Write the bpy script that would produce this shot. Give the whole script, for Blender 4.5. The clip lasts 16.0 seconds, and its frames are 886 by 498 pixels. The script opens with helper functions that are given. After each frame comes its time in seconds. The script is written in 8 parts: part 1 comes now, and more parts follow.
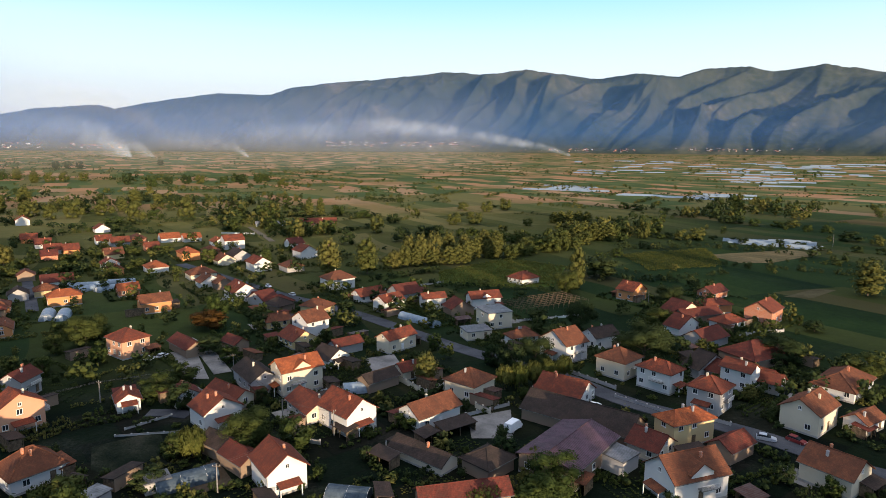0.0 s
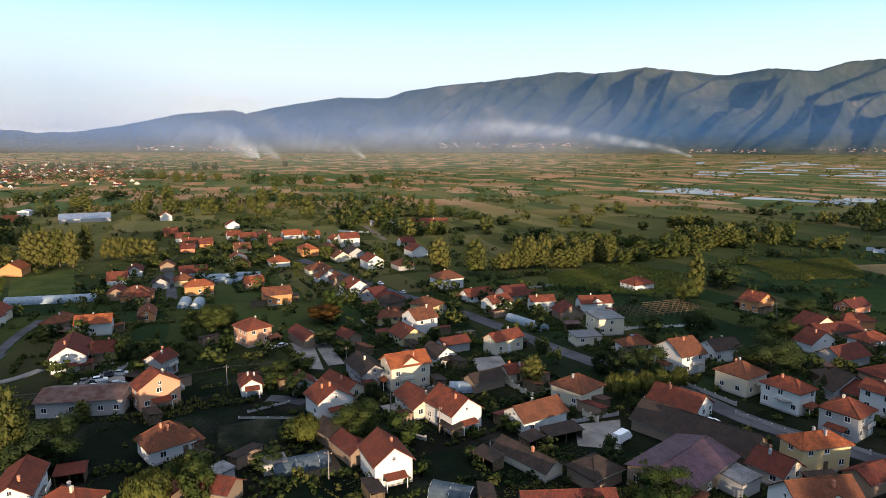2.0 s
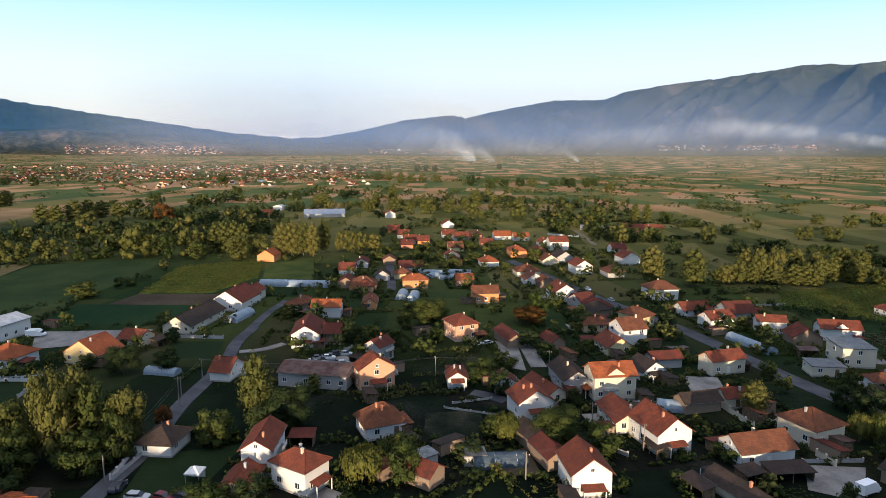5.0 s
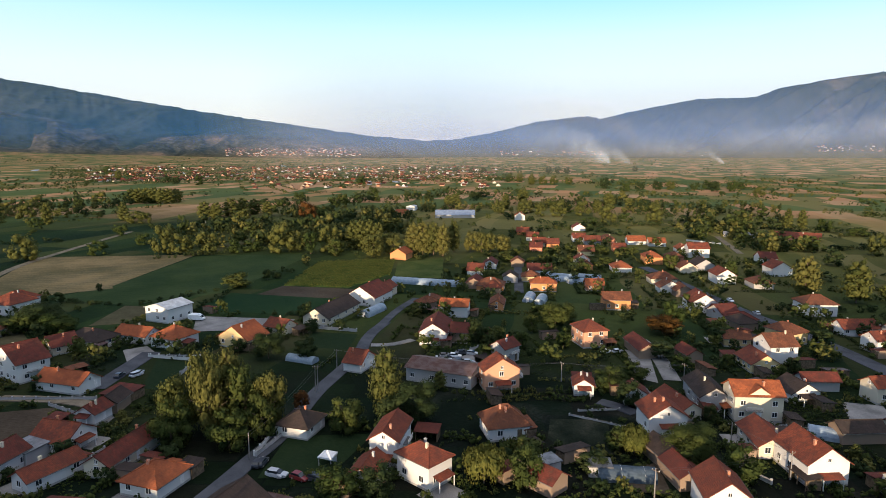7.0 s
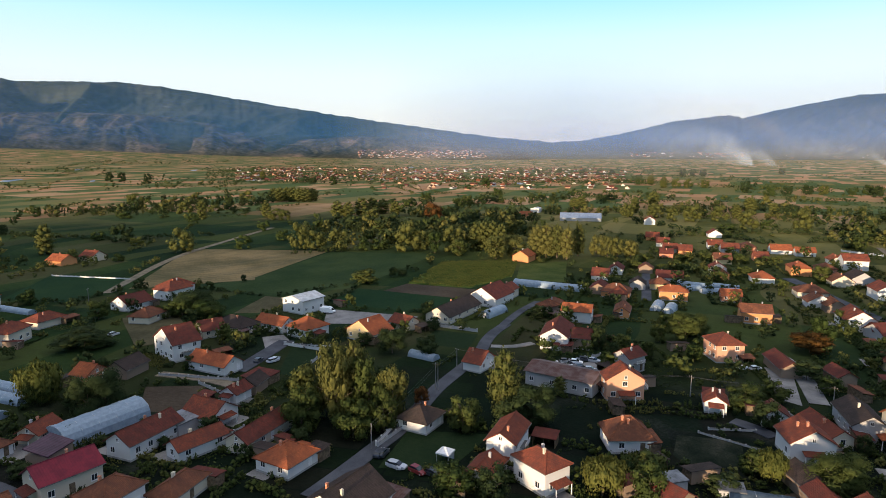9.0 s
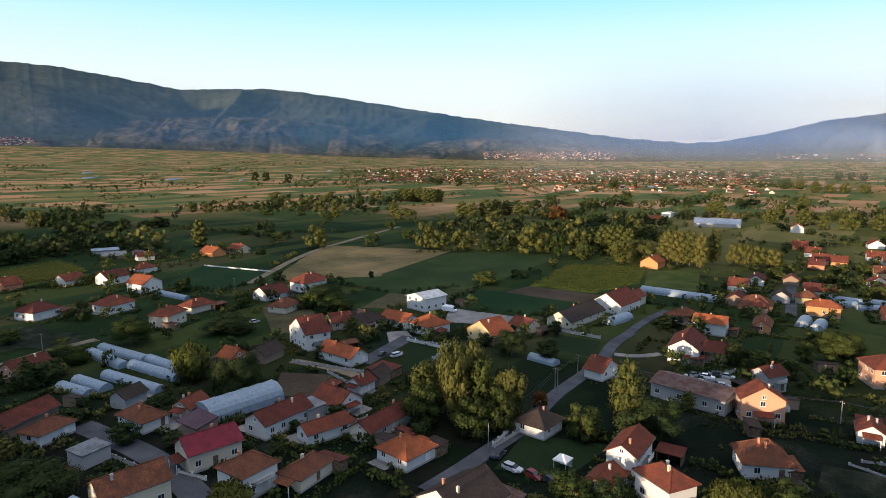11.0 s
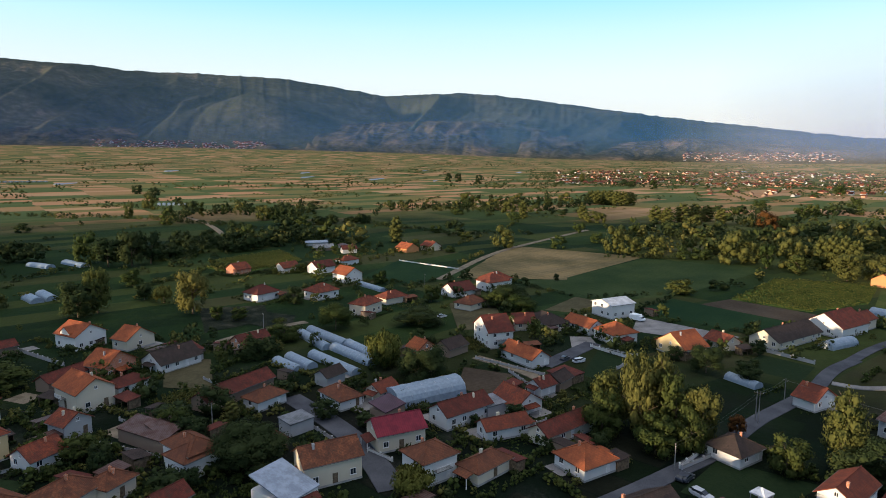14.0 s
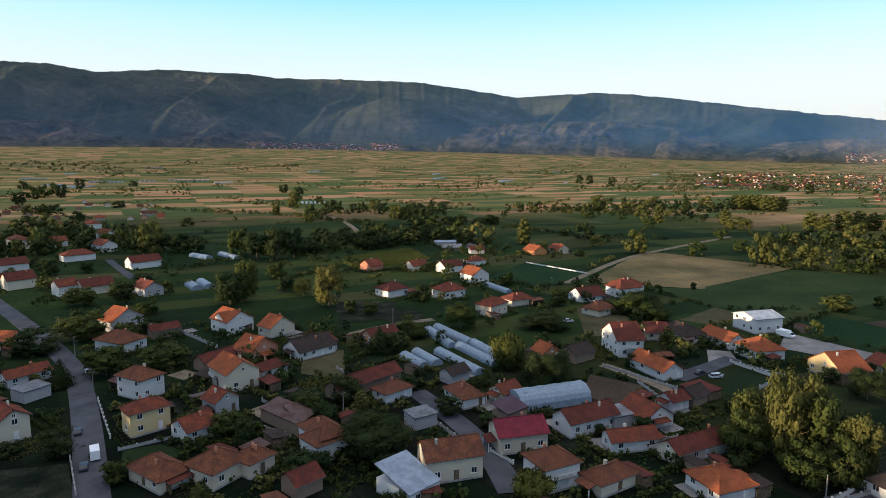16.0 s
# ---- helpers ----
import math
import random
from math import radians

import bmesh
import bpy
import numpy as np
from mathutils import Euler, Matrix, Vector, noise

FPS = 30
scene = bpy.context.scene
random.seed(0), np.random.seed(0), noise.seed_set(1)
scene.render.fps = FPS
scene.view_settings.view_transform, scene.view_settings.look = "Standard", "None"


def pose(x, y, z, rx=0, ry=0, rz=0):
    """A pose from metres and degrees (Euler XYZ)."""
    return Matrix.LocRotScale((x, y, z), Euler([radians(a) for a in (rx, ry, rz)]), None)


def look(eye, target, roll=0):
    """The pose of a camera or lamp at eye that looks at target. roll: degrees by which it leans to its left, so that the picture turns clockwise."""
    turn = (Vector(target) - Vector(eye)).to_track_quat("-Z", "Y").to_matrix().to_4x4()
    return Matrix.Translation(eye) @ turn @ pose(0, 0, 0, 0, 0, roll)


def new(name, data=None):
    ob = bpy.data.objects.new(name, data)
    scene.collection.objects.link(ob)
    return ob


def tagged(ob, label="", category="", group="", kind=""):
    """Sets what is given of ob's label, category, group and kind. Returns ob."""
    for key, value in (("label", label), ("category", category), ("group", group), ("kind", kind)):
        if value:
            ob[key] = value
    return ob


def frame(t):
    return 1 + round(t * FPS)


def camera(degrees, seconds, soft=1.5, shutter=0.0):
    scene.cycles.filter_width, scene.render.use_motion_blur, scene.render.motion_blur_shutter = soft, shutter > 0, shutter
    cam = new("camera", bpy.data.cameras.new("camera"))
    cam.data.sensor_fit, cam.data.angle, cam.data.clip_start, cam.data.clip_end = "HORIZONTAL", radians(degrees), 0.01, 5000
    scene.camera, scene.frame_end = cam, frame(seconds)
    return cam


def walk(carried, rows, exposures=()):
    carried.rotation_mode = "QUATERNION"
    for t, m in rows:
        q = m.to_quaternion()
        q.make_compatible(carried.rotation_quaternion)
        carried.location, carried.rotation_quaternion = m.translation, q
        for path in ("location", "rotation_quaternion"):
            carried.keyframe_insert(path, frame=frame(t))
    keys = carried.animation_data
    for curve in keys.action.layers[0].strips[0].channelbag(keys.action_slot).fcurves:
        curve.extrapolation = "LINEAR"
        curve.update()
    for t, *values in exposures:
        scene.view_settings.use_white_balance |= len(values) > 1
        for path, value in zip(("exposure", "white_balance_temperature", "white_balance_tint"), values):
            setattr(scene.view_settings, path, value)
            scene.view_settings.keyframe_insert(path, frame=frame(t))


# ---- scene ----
cam = camera(70.6, 16.0, 0.55)
HIGH = 65.0
# seconds, yaw, pitch, roll: the drone hovers at one spot and turns to its left
TURNS = [
    (0.0, -0.00, -8.89, 0.31),
    (0.5, 3.37, -8.88, 0.31),
    (1.0, 5.88, -8.86, 0.26),
    (1.5, 7.41, -8.83, 0.22),
    (2.0, 10.09, -8.82, 0.17),
    (2.5, 13.26, -8.78, 0.21),
    (3.0, 16.45, -8.76, 0.16),
    (3.5, 19.67, -8.72, 0.16),
    (4.0, 22.86, -8.70, 0.15),
    (4.5, 26.07, -8.65, 0.15),
    (7.0, 41.08, -8.46, 0.08),
    (7.5, 43.90, -8.43, 0.05),
    (8.0, 46.74, -8.40, 0.05),
    (8.5, 49.57, -8.37, 0.07),
    (9.0, 52.40, -8.33, 0.11),
    (11.5, 66.56, -8.21, 0.20),
    (12.0, 69.41, -8.19, 0.18),
    (12.5, 72.25, -8.17, 0.17),
    (13.0, 75.11, -8.17, 0.17),
    (13.5, 77.98, -8.15, 0.18),
    (14.0, 80.81, -8.14, 0.21),
    (14.5, 83.74, -8.13, 0.18),
    (15.0, 86.69, -8.10, 0.22),
    (15.5, 89.63, -8.07, 0.24),
    (16.0, 92.55, -8.06, 0.28),
]
walk(cam, [(t, pose(0, 0, HIGH, 0, 0, yaw) @ pose(0, 0, 0, 90 + pitch, 0, 0) @ pose(0, 0, 0, 0, 0, roll)) for t, yaw, pitch, roll in TURNS], [(0.0, 0.80), (16.0, 0.80)])

# ---- light ----
SUN_AZ, SUN_EL = 203.0, 3.6
SUN_WAY = Vector((-math.sin(radians(SUN_AZ)) * math.cos(radians(SUN_EL)), math.cos(radians(SUN_AZ)) * math.cos(radians(SUN_EL)), math.sin(radians(SUN_EL))))
world = bpy.data.worlds.new("evening_sky")
scene.world = world
world.use_nodes = True
wn = world.node_tree.nodes
sky = wn.new("ShaderNodeTexSky")
sky.sky_type, sky.sun_disc = "NISHITA", False
sky.sun_elevation, sky.sun_rotation = radians(SUN_EL), radians(-SUN_AZ)
sky.altitude, sky.air_density, sky.dust_density, sky.ozone_density = 300, 1.0, 0.4, 2.5
# towards the horizon the clear sky pales into evening haze, all the way round
wl = world.node_tree.links
way = wn.new("ShaderNodeSeparateXYZ")
wl.new(wn.new("ShaderNodeTexCoord").outputs["Generated"], way.inputs[0])
pale = wn.new("ShaderNodeValToRGB")
for stop, (p, c) in zip([pale.color_ramp.elements[0], pale.color_ramp.elements[1]] + [pale.color_ramp.elements.new(0.5) for _ in range(4)],
                        [(0.0, (0.68, 0.56, 0.49)), (1.0, (0.0, 0.04, 0.25)), (0.05, (0.68, 0.64, 0.575)), (0.12, (0.585, 0.645, 0.65)), (0.235, (0.24, 0.51, 0.65)), (0.42, (0.0, 0.065, 0.31))]):
    stop.position, stop.color = p, (*c, 1)
wl.new(way.outputs[2], pale.inputs[0])
glow = wn.new("ShaderNodeBackground")
wl.new(pale.outputs[0], glow.inputs[0])
both = wn.new("ShaderNodeAddShader")
wl.new(sky.outputs[0], wn["Background"].inputs[0])
wl.new(wn["Background"].outputs[0], both.inputs[0])
wl.new(glow.outputs[0], both.inputs[1])
wl.new(both.outputs[0], wn["World Output"].inputs[0])
wn["Background"].inputs[1].default_value = 0.024
glow.inputs[1].default_value = 0.94
sun_data = bpy.data.lights.new("sun", "SUN")
sun_data.energy, sun_data.angle, sun_data.color = 5.0, radians(0.6), (1.0, 0.76, 0.52)
sun = new("sun", sun_data)
sun.matrix_world = look(SUN_WAY * 500, (0, 0, 0))


# ---- materials ----
class Mat:
    """A small builder for node materials."""

    def __init__(self, name, rough=0.85):
        self.m = bpy.data.materials.new(name)
        self.m.use_nodes = True
        self.t = self.m.node_tree
        self.b = self.t.nodes["Principled BSDF"]
        self.b.inputs["Roughness"].default_value = rough
        self.b.inputs["Specular IOR Level"].default_value = 0.5 if rough < 0.6 else 0.03

    def node(self, kind, **values):
        n = self.t.nodes.new("ShaderNode" + kind)
        for key, value in values.items():
            n.inputs[key.replace("_", " ")].default_value = value
        return n

    def link(self, a, b):
        self.t.links.new(a, b)
        return a

    def coords(self, which="Object"):
        if which == "Position":
            return self.node("NewGeometry").outputs["Position"]
        return self.node("TexCoord").outputs[which]

    def noise(self, vec, scale, detail=4.0, rough=0.6):
        n = self.node("TexNoise", Scale=scale, Detail=detail, Roughness=rough)
        self.link(vec, n.inputs["Vector"])
        return n.outputs[0]

    def ramp(self, fac, stops, constant=False):
        n = self.node("ValToRGB")
        e = n.color_ramp.elements
        while len(e) < len(stops):
            e.new(0.5)
        tight = stops[0][0] >= 0.29  # noise lies close to its mean
        for el, (p, c) in zip(e, stops):
            el.position, el.color = 0.5 + (p - 0.5) * 0.6 if tight else p, (*c, 1)
        if constant:
            n.color_ramp.interpolation = "CONSTANT"
        self.link(fac, n.inputs[0])
        return n.outputs[0]

    def math(self, op, a, b=None, c=None):
        n = self.node("Math")
        n.operation = op
        for i, v in enumerate((a, b, c)):
            if v is None:
                continue
            if isinstance(v, (int, float)):
                n.inputs[i].default_value = v
            else:
                self.link(v, n.inputs[i])
        return n.outputs[0]

    def mix(self, fac, a, b, blend="MIX"):
        n = self.node("MixRGB")
        n.blend_type = blend
        for i, v in enumerate((fac, a, b)):
            if isinstance(v, (int, float)):
                n.inputs[i].default_value = v
            elif isinstance(v, tuple):
                n.inputs[i].default_value = (*v, 1)
            else:
                self.link(v, n.inputs[i])
        return n.outputs[0]

    def bump(self, height, strength=0.3, distance=0.05):
        n = self.node("Bump", Strength=strength, Distance=distance)
        self.link(height, n.inputs["Height"])
        self.link(n.outputs[0], self.b.inputs["Normal"])

    def color(self, c):
        if isinstance(c, tuple):
            self.b.inputs["Base Color"].default_value = (*c, 1)
        else:
            self.link(c, self.b.inputs["Base Color"])
        return self.m


def shade(c, k):
    return tuple(min(1.0, v * k) for v in c)


def plaster(name, c):
    m = Mat(name, 0.9)
    c = shade(c, 0.90)
    v = m.coords("Object")
    big, fine = m.noise(v, 0.35), m.noise(v, 6.0)
    col = m.mix(m.math("MULTIPLY", big, 0.7), c, shade(c, 0.72))
    col = m.mix(m.math("MULTIPLY", fine, 0.25), col, shade(c, 0.6))
    rnd = m.node("ObjectInfo").outputs["Random"]
    col = m.mix(m.math("MULTIPLY", rnd, 0.25), col, shade(c, 0.7))
    m.bump(fine, 0.15, 0.02)
    return m.color(col)


def roof_tiles(name, c, dark, metal=0.0):
    """Clay tiles: courses up the slope and rolls along the eave, in the roof's own metres."""
    m = Mat(name, 0.8)
    m.b.inputs["Specular IOR Level"].default_value = 0.05
    c, dark = shade(c, 0.80), shade(dark, 0.72)
    uv = m.coords("UV")
    sep = m.node("SeparateXYZ")
    m.link(uv, sep.inputs[0])
    roll = m.math("ABSOLUTE", m.math("SINE", m.math("MULTIPLY", sep.outputs[0], math.pi / (0.25 if not metal else 0.5))))
    course = m.math("FRACT", m.math("DIVIDE", sep.outputs[1], 0.36))
    relief = m.math("ADD", roll, m.math("MULTIPLY", course, 0.0 if metal else 0.8))
    cell = m.node("TexWhiteNoise")
    snap = m.node("VectorMath")
    snap.operation = "SNAP"
    m.link(uv, snap.inputs[0])
    snap.inputs[1].default_value = (0.25, 0.36, 1)
    m.link(snap.outputs[0], cell.inputs["Vector"])
    pos = m.coords("Position")
    col = m.mix(m.ramp(m.noise(pos, 0.45, 6.0, 0.7), [(0.35, (0, 0, 0)), (0.65, (1, 1, 1))]), c, dark)
    if not metal:
        col = m.mix(m.math("MULTIPLY", cell.outputs["Value"], 0.55), col, shade(dark, 0.7))
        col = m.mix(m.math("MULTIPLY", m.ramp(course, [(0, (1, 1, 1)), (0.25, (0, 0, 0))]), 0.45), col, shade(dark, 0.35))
        moss = m.ramp(m.noise(pos, 1.3, 6.0, 0.7), [(0.55, (0, 0, 0)), (0.75, (1, 1, 1))])
        col = m.mix(m.math("MULTIPLY", moss, 0.6), col, (0.05, 0.042, 0.03))
    rnd = m.node("ObjectInfo").outputs["Random"]
    col = m.mix(m.math("MULTIPLY", rnd, 0.5), col, dark)
    m.b.inputs["Metallic"].default_value = metal
    if metal:
        m.b.inputs["Roughness"].default_value = 0.45
    m.bump(relief, 0.6, 0.06)
    return m.color(col)


def speckle(name, stops, s1, s2, rough=0.9, bump=0.2, distance=0.05):
    """Two scales of noise over a ramp of colours, in the world's metres."""
    m = Mat(name, rough)
    v = m.coords("Position")
    n = m.math("ADD", m.math("MULTIPLY", m.noise(v, s1), 0.65), m.math("MULTIPLY", m.noise(v, s2, 6.0, 0.7), 0.35))
    m.bump(m.noise(v, s2 * 2), bump, distance)
    return m.color(m.ramp(n, stops))


def foliage(name, lo, hi, gold):
    m = Mat(name, 0.7)
    lo, hi, gold = shade(lo, 0.72), shade(hi, 0.95), shade(gold, 1.08)
    g = m.node("NewGeometry")
    obj = m.node("ObjectInfo").outputs["Random"]
    col = m.mix(g.outputs["Random Per Island"], lo, hi)
    col = m.mix(m.math("MULTIPLY", obj, 0.55), col, gold)
    col = m.mix(m.ramp(m.noise(m.coords("Position"), 0.8, 4.0, 0.6), [(0.36, (0.4, 0.4, 0.4)), (0.60, (0, 0, 0))]), col, lo)
    m.color(col)
    tr = m.node("BsdfTranslucent")
    m.link(col, tr.inputs[0])
    mx = m.node("MixShader", Fac=0.28)
    m.link(m.b.outputs[0], mx.inputs[1])
    m.link(tr.outputs[0], mx.inputs[2])
    m.link(mx.outputs[0], m.t.nodes["Material Output"].inputs[0])
    return m.m


WALLS = {k: plaster("plaster_" + k, c) for k, c in {
    "white": (0.74, 0.73, 0.70), "cream": (0.70, 0.62, 0.48), "yellow": (0.72, 0.56, 0.30), "peach": (0.66, 0.36, 0.23), "orange": (0.66, 0.30, 0.13),
    "grey": (0.45, 0.44, 0.43), "brown": (0.30, 0.22, 0.16)}.items()}
ROOFS = {k: roof_tiles("tiles_" + k, a, b) for k, (a, b) in {
    "red": ((0.31, 0.080, 0.040), (0.16, 0.054, 0.038)), "orange": ((0.46, 0.135, 0.052), (0.28, 0.085, 0.042)), "brown": ((0.27, 0.098, 0.050), (0.145, 0.062, 0.040)),
    "darkred": ((0.20, 0.052, 0.036), (0.115, 0.040, 0.032)), "dark": ((0.085, 0.058, 0.050), (0.050, 0.040, 0.036))}.items()}
ROOFS.update({k: roof_tiles("sheet_" + k, a, b, 0.3) for k, (a, b) in {
    "magenta": ((0.21, 0.030, 0.045), (0.15, 0.026, 0.04)), "purple": ((0.135, 0.075, 0.095), (0.09, 0.055, 0.065)), "whitemetal": ((0.65, 0.66, 0.67), (0.5, 0.5, 0.5)),
    "grey": ((0.26, 0.26, 0.27), (0.15, 0.15, 0.15)), "bluemetal": ((0.36, 0.42, 0.50), (0.26, 0.30, 0.36)), "rust": ((0.15, 0.105, 0.095), (0.10, 0.050, 0.038))}.items()})


def brick_wall():
    m = Mat("brick_orange", 0.9)
    uv = m.coords("UV")
    b = m.node("TexBrick", Scale=1.0)
    b.inputs["Color1"].default_value = (0.50, 0.17, 0.08, 1)
    b.inputs["Color2"].default_value = (0.38, 0.12, 0.06, 1)
    b.inputs["Mortar"].default_value = (0.42, 0.36, 0.30, 1)
    b.inputs["Brick Width"].default_value, b.inputs["Row Height"].default_value, b.inputs["Mortar Size"].default_value = 0.5, 0.25, 0.025
    m.link(uv, b.inputs["Vector"])
    m.bump(b.outputs["Fac"], -0.3, 0.02)
    return m.color(m.mix(m.math("MULTIPLY", m.noise(m.coords("Position"), 0.8), 0.4), b.outputs["Color"], (0.3, 0.12, 0.07)))


WALLS["brick"] = brick_wall()
M_CONCRETE = speckle("concrete", [(0.3, (0.12, 0.116, 0.112)), (0.7, (0.24, 0.23, 0.22))], 0.15, 3.0)
M_PLINTH = speckle("grey_render", [(0.3, (0.25, 0.24, 0.23)), (0.7, (0.38, 0.37, 0.35))], 0.5, 6.0)
M_ASPHALT = speckle("asphalt", [(0.3, (0.042, 0.045, 0.053)), (0.7, (0.085, 0.088, 0.097))], 0.12, 4.0)
M_DIRT = speckle("dirt_track", [(0.3, (0.10, 0.082, 0.058)), (0.7, (0.20, 0.165, 0.12))], 0.3, 2.5)
M_WOOD = speckle("old_wood", [(0.3, (0.07, 0.05, 0.035)), (0.7, (0.19, 0.14, 0.09))], 1.5, 12.0)
M_FRAME = speckle("white_frame", [(0.3, (0.55, 0.54, 0.52)), (0.7, (0.75, 0.74, 0.72))], 2.0, 9.0, 0.5)
M_BARK = speckle("bark", [(0.3, (0.06, 0.045, 0.03)), (0.7, (0.16, 0.12, 0.09))], 1.5, 10.0)
M_DARK = speckle("dark_metal", [(0.3, (0.04, 0.04, 0.045)), (0.7, (0.09, 0.09, 0.09))], 1.5, 10.0, 0.5)
M_STEEL = speckle("grey_steel", [(0.3, (0.3, 0.3, 0.3)), (0.7, (0.45, 0.45, 0.45))], 1.5, 10.0, 0.4)
M_GUTTER = speckle("zinc_gutter", [(0.3, (0.09, 0.088, 0.085)), (0.7, (0.16, 0.155, 0.15))], 1.5, 10.0, 0.6)
M_GLASS = Mat("window_glass", 0.08).color((0.02, 0.025, 0.03))


def film_sheet():
    m = Mat("greenhouse_film", 0.5)
    m.b.inputs["Specular IOR Level"].default_value = 0.2
    v = m.coords("Object")
    col = m.ramp(m.noise(v, 1.2, 5.0), [(0.35, (0.165, 0.215, 0.265)), (0.7, (0.215, 0.265, 0.315))])
    m.bump(m.noise(v, 2.0), 0.12, 0.05)
    return m.color(col)


M_FILM = film_sheet()
M_NET = speckle("dark_shade_net", [(0.3, (0.035, 0.050, 0.065)), (0.7, (0.075, 0.10, 0.125))], 0.8, 6.0, 0.6)
LEAVES = {
    "broad": foliage("leaves_broad", (0.026, 0.046, 0.014), (0.062, 0.086, 0.024), (0.105, 0.108, 0.030)),
    "dark": foliage("leaves_dark", (0.017, 0.033, 0.014), (0.040, 0.060, 0.022), (0.062, 0.074, 0.026)),
    "poplar": foliage("leaves_poplar", (0.062, 0.078, 0.022), (0.120, 0.124, 0.036), (0.165, 0.142, 0.042)),
    "willow": foliage("leaves_willow", (0.075, 0.092, 0.020), (0.14, 0.145, 0.036), (0.165, 0.145, 0.038)),
    "autumn": foliage("leaves_autumn", (0.06, 0.035, 0.010), (0.12, 0.06, 0.018), (0.13, 0.05, 0.02))}


def field(name, stops, row=0.0, angle=0.0, s1=0.03, s2=0.8):
    """Farmland: soil and crop by noise, with drilled rows where row (their spacing) is given."""
    m = Mat(name, 0.95)
    v = m.coords("Position")
    n = m.math("ADD", m.math("MULTIPLY", m.noise(v, s1), 0.6), m.math("MULTIPLY", m.noise(v, s2, 6.0, 0.7), 0.4))
    if row:
        rot = m.node("VectorRotate")
        rot.inputs["Angle"].default_value = radians(angle)
        m.link(v, rot.inputs["Vector"])
        sep = m.node("SeparateXYZ")
        m.link(rot.outputs[0], sep.inputs[0])
        wave = m.math("SINE", m.math("MULTIPLY", sep.outputs[0], 2 * math.pi / row))
        n = m.math("ADD", n, m.math("MULTIPLY", wave, 0.018))
    m.bump(m.noise(v, s2 * 2, 5.0), 0.6, 0.3)
    return m.color(m.ramp(n, [(p, shade(c, 0.72)) for p, c in stops]))


FIELDS = {
    "straw": field("field_straw", [(0.35, (0.11, 0.095, 0.045)), (0.65, (0.25, 0.185, 0.092))], 5.0, 60),
    "green": field("field_green", [(0.3, (0.022, 0.043, 0.015)), (0.7, (0.050, 0.073, 0.026))], 4.0, 60),
    "darkgreen": field("field_darkgreen", [(0.3, (0.011, 0.033, 0.014)), (0.7, (0.026, 0.054, 0.020))]),
    "corn": field("field_corn", [(0.35, (0.028, 0.060, 0.012)), (0.65, (0.13, 0.17, 0.032))], 1.6, 25, 0.1, 1.2),
    "soil": field("field_soil", [(0.3, (0.055, 0.042, 0.030)), (0.7, (0.11, 0.085, 0.06))], 1.2, 30),
    "grass": field("field_grass", [(0.3, (0.040, 0.068, 0.016)), (0.7, (0.105, 0.115, 0.034))], 0.0, 0, 0.08, 0.9),
    "rough": field("field_rough", [(0.3, (0.007, 0.012, 0.008)), (0.5, (0.020, 0.026, 0.016)), (0.7, (0.060, 0.058, 0.042))], 0.0, 0, 0.15, 2.5),
    "lawn": field("field_lawn", [(0.3, (0.012, 0.026, 0.011)), (0.7, (0.028, 0.044, 0.018))]),
    "dry": field("field_dry", [(0.3, (0.060, 0.056, 0.030)), (0.7, (0.115, 0.10, 0.055))], 0.0, 0, 0.1, 0.7)}


